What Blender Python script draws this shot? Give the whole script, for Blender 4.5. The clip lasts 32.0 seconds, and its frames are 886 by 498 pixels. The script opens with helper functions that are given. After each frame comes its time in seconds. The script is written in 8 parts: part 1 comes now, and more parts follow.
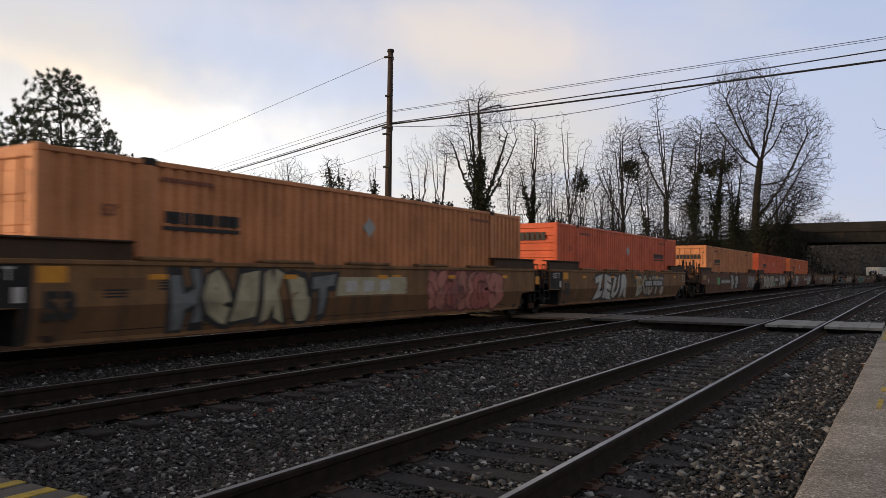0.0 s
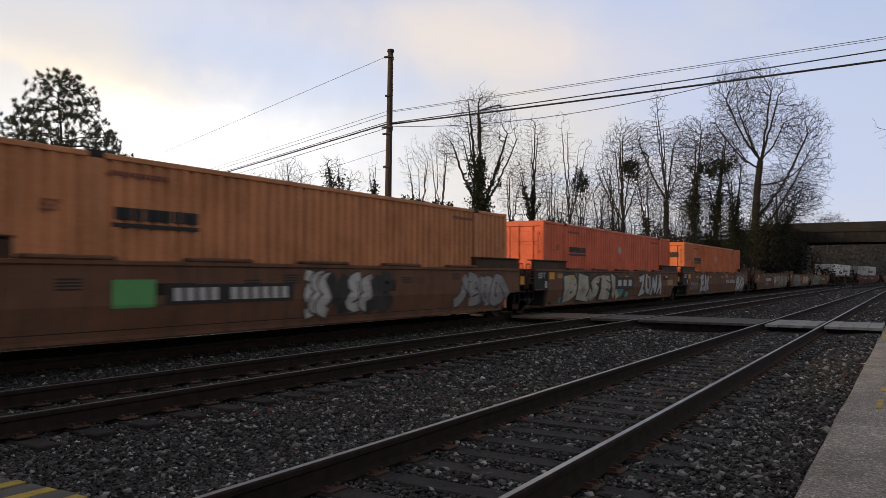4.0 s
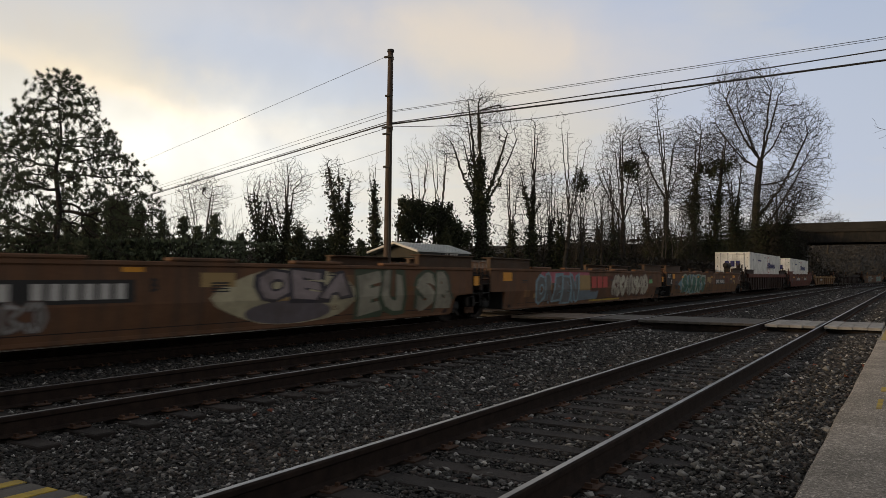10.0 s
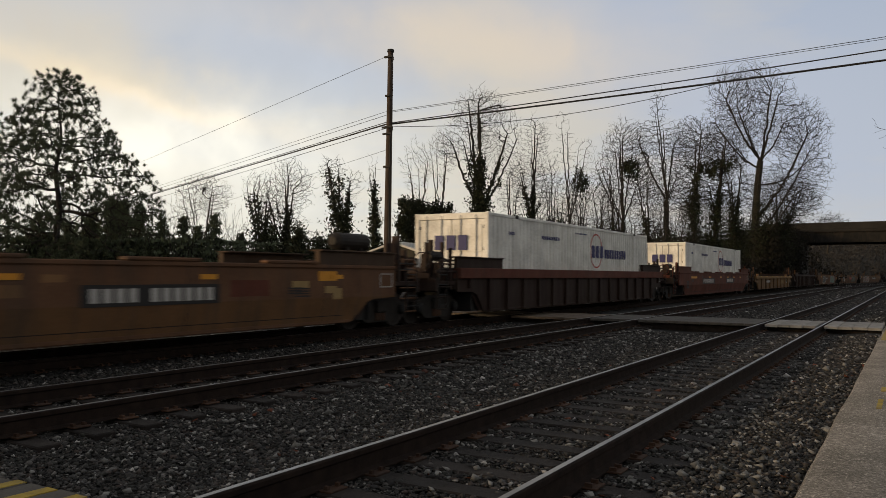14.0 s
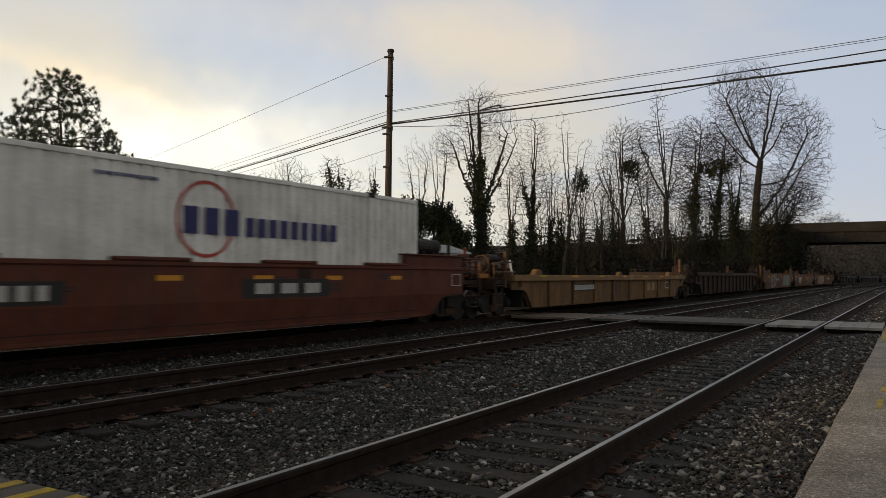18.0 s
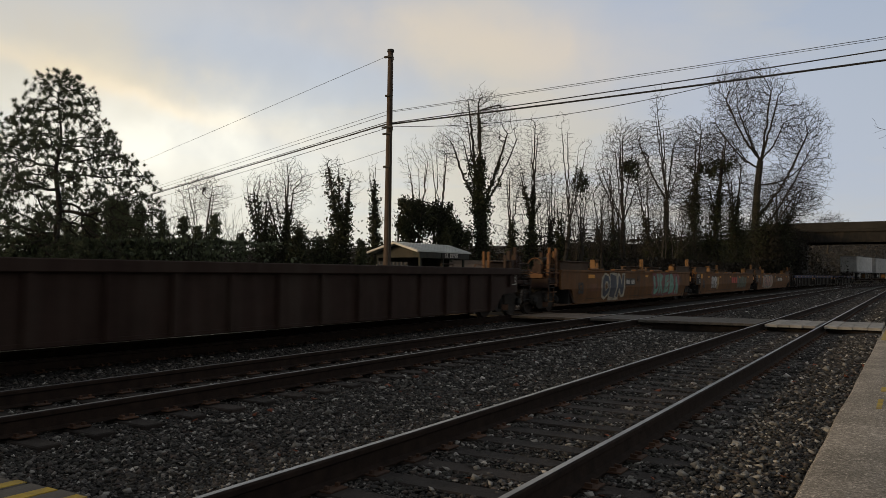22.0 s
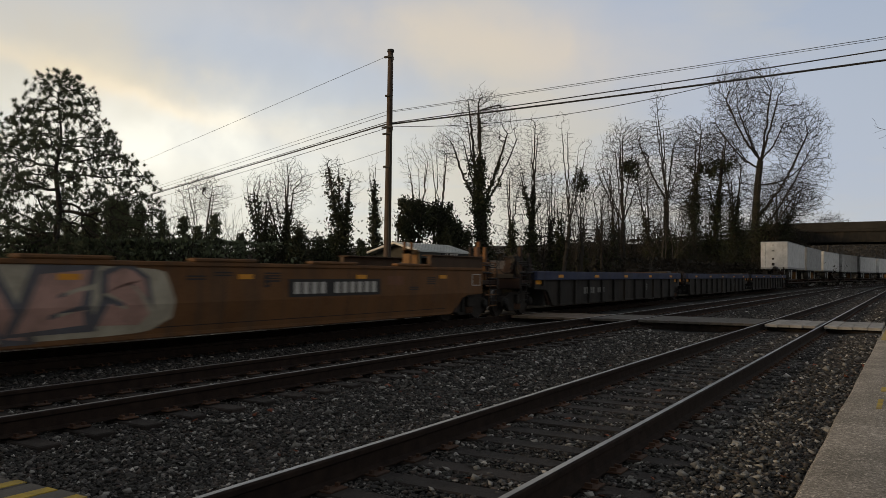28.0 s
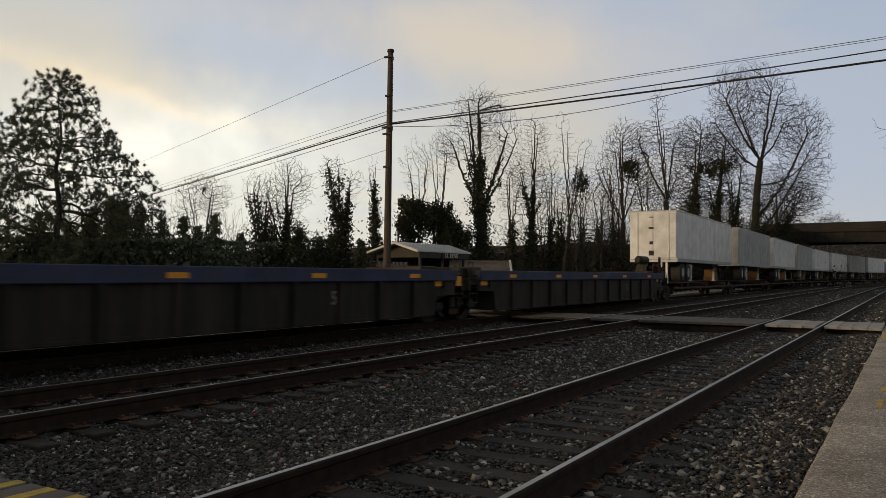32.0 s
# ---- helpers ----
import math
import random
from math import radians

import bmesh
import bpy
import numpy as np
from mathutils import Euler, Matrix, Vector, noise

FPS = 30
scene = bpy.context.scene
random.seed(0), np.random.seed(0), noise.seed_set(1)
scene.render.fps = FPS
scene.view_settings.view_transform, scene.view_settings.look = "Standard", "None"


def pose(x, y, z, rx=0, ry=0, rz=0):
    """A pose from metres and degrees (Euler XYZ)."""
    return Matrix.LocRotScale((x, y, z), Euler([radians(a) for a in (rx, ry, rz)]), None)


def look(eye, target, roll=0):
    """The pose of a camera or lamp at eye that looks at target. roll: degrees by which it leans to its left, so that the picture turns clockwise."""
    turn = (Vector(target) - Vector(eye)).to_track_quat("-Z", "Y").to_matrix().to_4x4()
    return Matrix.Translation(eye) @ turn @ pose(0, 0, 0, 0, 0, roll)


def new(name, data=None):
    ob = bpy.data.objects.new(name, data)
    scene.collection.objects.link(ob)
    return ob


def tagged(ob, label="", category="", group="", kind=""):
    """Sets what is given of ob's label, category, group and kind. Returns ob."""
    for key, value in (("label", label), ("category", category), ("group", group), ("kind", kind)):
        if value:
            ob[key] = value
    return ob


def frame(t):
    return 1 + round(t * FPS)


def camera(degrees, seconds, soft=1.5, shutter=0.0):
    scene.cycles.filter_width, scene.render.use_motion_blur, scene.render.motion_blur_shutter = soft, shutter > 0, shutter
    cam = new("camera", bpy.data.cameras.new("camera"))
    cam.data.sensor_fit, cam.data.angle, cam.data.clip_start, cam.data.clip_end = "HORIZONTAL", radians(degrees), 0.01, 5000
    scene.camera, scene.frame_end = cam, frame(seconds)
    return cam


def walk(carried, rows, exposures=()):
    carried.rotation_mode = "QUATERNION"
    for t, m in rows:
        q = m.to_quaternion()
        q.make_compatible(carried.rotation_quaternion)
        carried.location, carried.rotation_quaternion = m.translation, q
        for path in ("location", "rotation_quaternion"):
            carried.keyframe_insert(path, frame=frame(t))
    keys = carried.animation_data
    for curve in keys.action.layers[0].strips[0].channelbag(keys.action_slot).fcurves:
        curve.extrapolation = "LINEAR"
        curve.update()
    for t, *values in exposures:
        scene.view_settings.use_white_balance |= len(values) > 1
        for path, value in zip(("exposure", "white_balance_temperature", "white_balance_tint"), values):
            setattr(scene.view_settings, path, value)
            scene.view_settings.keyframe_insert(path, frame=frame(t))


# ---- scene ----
SECONDS = 32.0
EYE = Vector((0.0, 0.0, 1.307))
YAW, PITCH, LEAN = radians(31.03), radians(1.872), 0.308
AIM = Vector((-math.sin(YAW) * math.cos(PITCH), math.cos(YAW) * math.cos(PITCH), math.sin(PITCH)))
cam = camera(59.26, SECONDS, soft=0.7, shutter=0.4)
STAND = look(EYE, EYE + AIM, LEAN)
walk(cam, [(0.0, STAND), (SECONDS, STAND)],
     exposures=[(0.0, -0.04, 6550, 10), (4.0, 0.02, 6550, 10), (6.0, 0.04, 6650, 9), (8.0, -0.01, 6800, 8), (10.0, -0.18, 7000, 6),
                (14.0, -0.29, 7150, 5), (17.0, -0.14, 7150, 4), (18.5, -0.14, 7150, 4), (20.3, -0.31, 7100, 4), (32.0, -0.33, 7050, 4)])

# Tracks: x of the three centre lines (top of rail is z = 0), the bend far off, and the speed of the train
TRACK_1, TRACK_2, TRACK_3 = -2.824, -7.809, -12.033
BEND_AT, BEND_R = 103.0, 445.0
SPEED = 10.887


def on_line(offset, s):
    """Place and heading (degrees, clockwise) at s metres along the line that runs offset metres beside the origin."""
    if s <= BEND_AT:
        return offset, s, 0.0
    r = BEND_R - offset
    a = (s - BEND_AT) / BEND_R
    return offset + r * (1 - math.cos(a)), BEND_AT + r * math.sin(a), math.degrees(a)


# ---- light ----
SUN_FROM = Vector((-0.66, -0.74, 0.13)).normalized()
sun = new("sun", bpy.data.lights.new("sun", "SUN"))
sun.data.energy, sun.data.angle, sun.data.color = 3.4, radians(12), (1.0, 0.72, 0.45)
sun.matrix_world = look(SUN_FROM * 200, (0, 0, 0))


def link(tree, a, b):
    tree.links.new(a, b)


def maths(tree, op, a, b=None, clamp=False):
    n = tree.nodes.new("ShaderNodeMath")
    n.operation, n.use_clamp = op, clamp
    for i, v in enumerate((a, b)):
        if v is None:
            continue
        if isinstance(v, (int, float)):
            n.inputs[i].default_value = v
        else:
            link(tree, v, n.inputs[i])
    return n.outputs[0]


def mixed(tree, fac, a, b, blend="MIX"):
    n = tree.nodes.new("ShaderNodeMix")
    n.data_type, n.blend_type = "RGBA", blend
    for i, v in ((0, fac), (6, a), (7, b)):
        if isinstance(v, (int, float)):
            n.inputs[i].default_value = v
        elif isinstance(v, tuple):
            n.inputs[i].default_value = (*v[:3], 1)
        else:
            link(tree, v, n.inputs[i])
    return n.outputs[2]


def ramp(tree, fac, stops):
    n = tree.nodes.new("ShaderNodeValToRGB")
    el = n.color_ramp.elements
    while len(el) < len(stops):
        el.new(0.5)
    for e, (p, c) in zip(el, stops):
        e.position = p
        e.color = (*c, 1) if isinstance(c, tuple) else (c, c, c, 1)
    link(tree, fac, n.inputs[0])
    return n.outputs[0]


def noised(tree, vec, scale, detail=4.0, rough=0.55, distort=0.0):
    n = tree.nodes.new("ShaderNodeTexNoise")
    n.inputs["Scale"].default_value, n.inputs["Detail"].default_value = scale, detail
    n.inputs["Roughness"].default_value, n.inputs["Distortion"].default_value = rough, distort
    link(tree, vec, n.inputs["Vector"])
    return n.outputs["Fac"]


# streaks of cloud and clear sky, each from one direction to another
GOLD_A = ((-0.845, 0.477, 0.243), (-0.715, 0.674, 0.185))
BLUE_A = ((-0.752, 0.577, 0.319), (-0.575, 0.783, 0.237))
BLUE_B = ((-0.33, 0.884, 0.331), (-0.023, 0.995, 0.101))
CREAM_A = ((-0.616, 0.723, 0.312), (-0.332, 0.906, 0.262))
BLUE_C = ((-0.865, 0.393, 0.311), (-0.72, 0.614, 0.325))
GREY_A = ((-0.842, 0.467, 0.27), (-0.738, 0.631, 0.238))
WHITE_A = ((-0.848, 0.512, 0.135), (-0.682, 0.717, 0.144))
GOLD_B = ((-0.847, 0.471, 0.247), (-0.768, 0.599, 0.228))


def make_world():
    """Evening sky: a clear sky behind broken, sunlit cloud, brightest low down where the sun stands."""
    w = bpy.data.worlds.new("evening_sky")
    scene.world = w
    w.use_nodes = True
    t = w.node_tree
    t.nodes.clear()
    out = t.nodes.new("ShaderNodeOutputWorld")
    bg = t.nodes.new("ShaderNodeBackground")
    bg.inputs["Strength"].default_value = 0.1
    link(t, bg.outputs[0], out.inputs[0])
    sky = t.nodes.new("ShaderNodeTexSky")
    sky.sky_type, sky.sun_disc = "NISHITA", False
    sky.sun_elevation, sky.sun_rotation = math.asin(SUN_FROM.z), math.atan2(SUN_FROM.x, SUN_FROM.y)
    sky.air_density, sky.dust_density = 1.0, 0.6
    co = t.nodes.new("ShaderNodeTexCoord").outputs["Generated"]
    sep = t.nodes.new("ShaderNodeSeparateXYZ")
    link(t, co, sep.inputs[0])
    x, y, z = sep.outputs
    up = maths(t, "MAXIMUM", z, 0.0)
    low = maths(t, "ADD", up, 0.14)
    comb = t.nodes.new("ShaderNodeCombineXYZ")
    link(t, maths(t, "DIVIDE", x, low), comb.inputs[0])
    link(t, maths(t, "DIVIDE", y, low), comb.inputs[1])
    flat = comb.outputs[0]
    wide = noised(t, flat, 0.85, 3.0, 0.5, 0.5)
    fine = noised(t, flat, 2.6, 6.0, 0.6, 0.4)

    def lobe(way, power):
        """How near a direction lies to way."""
        dot = t.nodes.new("ShaderNodeVectorMath")
        dot.operation = "DOT_PRODUCT"
        link(t, co, dot.inputs[0])
        dot.inputs[1].default_value = Vector(way).normalized()
        return maths(t, "POWER", maths(t, "MAXIMUM", dot.outputs["Value"], 0.0), power)

    # directions shifted by a coarse and a fine turbulence, so that the edges of cloud are ragged
    def shifted(scale, detail, amount, vec):
        n = t.nodes.new("ShaderNodeTexNoise")
        n.inputs["Scale"].default_value, n.inputs["Detail"].default_value = scale, detail
        link(t, co, n.inputs["Vector"])
        a = t.nodes.new("ShaderNodeVectorMath")
        a.operation = "MULTIPLY_ADD"
        link(t, n.outputs["Color"], a.inputs[0])
        a.inputs[1].default_value, a.inputs[2].default_value = (amount,) * 3, (-amount / 2,) * 3
        b = t.nodes.new("ShaderNodeVectorMath")
        b.operation = "ADD"
        link(t, vec, b.inputs[0])
        link(t, a.outputs[0], b.inputs[1])
        return b.outputs[0]

    ragged = shifted(24.0, 4.0, 0.028, shifted(5.0, 3.0, 0.055, co))

    def band(p, q, width, along):
        """A streak of cloud from direction p to direction q."""
        p, q = Vector(p).normalized(), Vector(q).normalized()
        mid, pole = (p + q).normalized(), p.cross(q).normalized()
        dots = []
        for v in (mid, pole):
            dot = t.nodes.new("ShaderNodeVectorMath")
            dot.operation = "DOT_PRODUCT"
            link(t, ragged, dot.inputs[0])
            dot.inputs[1].default_value = v
            dots.append(dot.outputs["Value"])
        near = maths(t, "POWER", maths(t, "MINIMUM", maths(t, "MAXIMUM", dots[0], 0.0), 1.0), along)
        off = maths(t, "DIVIDE", dots[1], width)
        return maths(t, "MULTIPLY", near, maths(t, "POWER", 2.718, maths(t, "MULTIPLY", maths(t, "MULTIPLY", off, off), -1.0)))

    glow = lobe((-0.86, 0.50, 0.10), 5.0)
    gap = maths(t, "ADD", lobe((-0.69, 0.67, 0.27), 90.0), lobe((-0.10, 0.97, 0.20), 40.0))
    haze = maths(t, "ADD", lobe((-0.43, 0.86, 0.28), 60.0), lobe((-0.84, 0.48, 0.24), 90.0))
    cover = maths(t, "ADD", maths(t, "MULTIPLY", wide, 0.72), maths(t, "MULTIPLY", fine, 0.28))
    cover = maths(t, "ADD", maths(t, "SUBTRACT", cover, maths(t, "MULTIPLY", gap, 0.17)), maths(t, "MULTIPLY", haze, 0.07))
    low_fac = maths(t, "POWER", maths(t, "SUBTRACT", 1.0, up, True), 5.0)
    blue = mixed(t, 0.10, ramp(t, up, [(0.0, (7.6, 7.7, 8.0)), (0.12, (6.1, 6.7, 8.4)), (0.35, (5.0, 5.9, 8.3)), (1.0, (4.3, 5.2, 7.8))]), sky.outputs[0])
    cloud = mixed(t, maths(t, "MULTIPLY", glow, 1.0, True), (7.0, 6.75, 6.7), (7.5, 7.15, 6.9))
    mask = ramp(t, cover, [(0.38, 0.0), (0.55, 1.0)])
    body = mixed(t, mask, blue, cloud)
    body = mixed(t, maths(t, "MULTIPLY", band(*BLUE_A, 0.045, 60.0), 0.85), body, (5.2, 6.3, 8.9))
    body = mixed(t, maths(t, "MULTIPLY", band(*BLUE_C, 0.05, 40.0), 0.8), body, (6.3, 6.6, 7.9))
    body = mixed(t, maths(t, "MULTIPLY", band(*BLUE_B, 0.11, 14.0), 0.75), body, (5.4, 6.2, 8.5))
    body = mixed(t, maths(t, "MULTIPLY", band(*CREAM_A, 0.05, 40.0), 0.75), body, (8.7, 7.6, 6.9))
    body = mixed(t, maths(t, "MULTIPLY", band(*GREY_A, 0.030, 110.0), 0.8), body, (7.2, 6.7, 6.5))
    shine = maths(t, "MULTIPLY", glow, low_fac, True)
    bright = mixed(t, shine, body, (10.9, 10.75, 10.5))
    bright = mixed(t, maths(t, "MULTIPLY", band(*GOLD_A, 0.014, 60.0), 0.9), bright, (11.8, 9.9, 7.9))
    bright = mixed(t, maths(t, "MULTIPLY", band(*WHITE_A, 0.07, 50.0), 0.95), bright, (13.5, 13.3, 13.0))
    bright = mixed(t, maths(t, "MULTIPLY", band(*GOLD_B, 0.016, 110.0), 0.55), bright, (9.4, 8.5, 7.3))
    # dusk: darker overhead and towards the east, away from the glow
    west = t.nodes.new("ShaderNodeVectorMath")
    west.operation = "DOT_PRODUCT"
    link(t, co, west.inputs[0])
    west.inputs[1].default_value = Vector((-0.95, 0.30, 0.0)).normalized()
    side = ramp(t, maths(t, "ADD", maths(t, "MULTIPLY", west.outputs["Value"], 0.5), 0.5), [(0.10, 0.92), (0.62, 1.0)])
    high = ramp(t, up, [(0.33, 1.0), (0.85, 0.55)])
    bright = mixed(t, 1.0, mixed(t, 1.0, bright, side, "MULTIPLY"), high, "MULTIPLY")
    ground = mixed(t, maths(t, "GREATER_THAN", z, -0.01), (0.5, 0.5, 0.5), bright)
    link(t, ground, bg.inputs["Color"])


make_world()

# ---- materials ----
def surface(name, a, b, scale=3.0, rough=0.8, metal=0.0, bump=0.2, fine=40.0, stain=None, stain_scale=0.8, stain_amount=0.5,
            streak=False, per_object=0.0, per_island=0.0, rough_var=0.12, spec=0.3):
    """A surface of two colours mixed at two scales, with relief, stains (streaked downwards on upright sheets) and uneven gloss."""
    m = bpy.data.materials.new(name)
    m.use_nodes = True
    t = m.node_tree
    bsdf = t.nodes["Principled BSDF"]
    co = t.nodes.new("ShaderNodeTexCoord").outputs["Object"]
    big = noised(t, co, scale, 5.0, 0.6)
    tiny = noised(t, co, fine, 3.0, 0.6)
    grain = maths(t, "ADD", maths(t, "MULTIPLY", big, 0.65), maths(t, "MULTIPLY", tiny, 0.35))
    col = mixed(t, ramp(t, grain, [(0.36, 0.0), (0.64, 1.0)]), a, b)
    if stain is not None:
        mp = t.nodes.new("ShaderNodeMapping")
        link(t, co, mp.inputs["Vector"])
        mp.inputs["Scale"].default_value = (1, 5, 0.35) if streak else (1, 1, 1)
        spot = noised(t, mp.outputs[0], stain_scale, 6.0, 0.65, 0.3)
        col = mixed(t, maths(t, "MULTIPLY", ramp(t, spot, [(0.46, 0.0), (0.66, 1.0)]), stain_amount), col, stain)
    if per_object or per_island:
        src = t.nodes.new("ShaderNodeObjectInfo").outputs["Random"] if per_object else t.nodes.new("ShaderNodeNewGeometry").outputs["Random Per Island"]
        k = per_object or per_island
        hsv = t.nodes.new("ShaderNodeHueSaturation")
        link(t, maths(t, "ADD", maths(t, "MULTIPLY", src, 2 * k), 1 - k), hsv.inputs["Value"])
        link(t, col, hsv.inputs["Color"])
        col = hsv.outputs[0]
    link(t, col, bsdf.inputs["Base Color"])
    link(t, maths(t, "ADD", maths(t, "MULTIPLY", big, 2 * rough_var), rough - rough_var, True), bsdf.inputs["Roughness"])
    bsdf.inputs["Metallic"].default_value = metal
    bsdf.inputs["Specular IOR Level"].default_value = spec
    if bump:
        bp = t.nodes.new("ShaderNodeBump")
        bp.inputs["Strength"].default_value, bp.inputs["Distance"].default_value = bump, 0.02
        link(t, grain, bp.inputs["Height"])
        link(t, bp.outputs[0], bsdf.inputs["Normal"])
    return m


def gritty(m, scale, low, high):
    """Chips of lighter and darker stone showing in a surface."""
    t = m.node_tree
    bsdf = t.nodes["Principled BSDF"]
    src = bsdf.inputs["Base Color"].links[0].from_socket
    co = t.nodes.new("ShaderNodeTexCoord").outputs["Object"]
    for k in (1.0, 0.45):
        v = t.nodes.new("ShaderNodeTexVoronoi")
        v.inputs["Scale"].default_value = scale * k
        link(t, co, v.inputs["Vector"])
        sep = t.nodes.new("ShaderNodeSeparateColor")
        link(t, v.outputs["Color"], sep.inputs[0])
        src = mixed(t, 1.0, src, ramp(t, sep.outputs[0], [(0.0, low), (0.6, 0.95), (0.9, 1.15), (1.0, high)]), "MULTIPLY")
    link(t, src, bsdf.inputs["Base Color"])
    return m


def paint(name, a, dirt=(0.05, 0.04, 0.032), amount=0.55, rough=0.68, **more):
    """Weathered paint on steel: a slightly uneven coat with streaks of grime."""
    b = tuple(c * 0.62 for c in a)
    return surface(name, a, b, scale=1.3, rough=rough, bump=0.06, fine=18, stain=dirt, stain_scale=0.9, stain_amount=amount, streak=True, spec=0.14, **more)


def stones_material():
    m = surface("crushed_stone", (0.054, 0.052, 0.050), (0.024, 0.0235, 0.023), scale=9, rough=0.85, bump=0.3, fine=70)
    t = m.node_tree
    bsdf = t.nodes["Principled BSDF"]
    src = bsdf.inputs["Base Color"].links[0].from_socket
    isl = t.nodes.new("ShaderNodeNewGeometry").outputs["Random Per Island"]
    tint = ramp(t, isl, [(0.0, (0.34, 0.32, 0.32)), (0.30, (0.66, 0.64, 0.64)), (0.48, (0.95, 0.98, 0.90)), (0.66, (1.35, 1.30, 1.28)), (0.80, (1.7, 1.35, 1.2)), (0.87, (2.3, 2.25, 2.2)), (0.96, (3.2, 3.1, 3.0)), (1.0, (10.5, 10.3, 10.0))])
    link(t, mixed(t, 1.0, src, tint, "MULTIPLY"), bsdf.inputs["Base Color"])
    return m


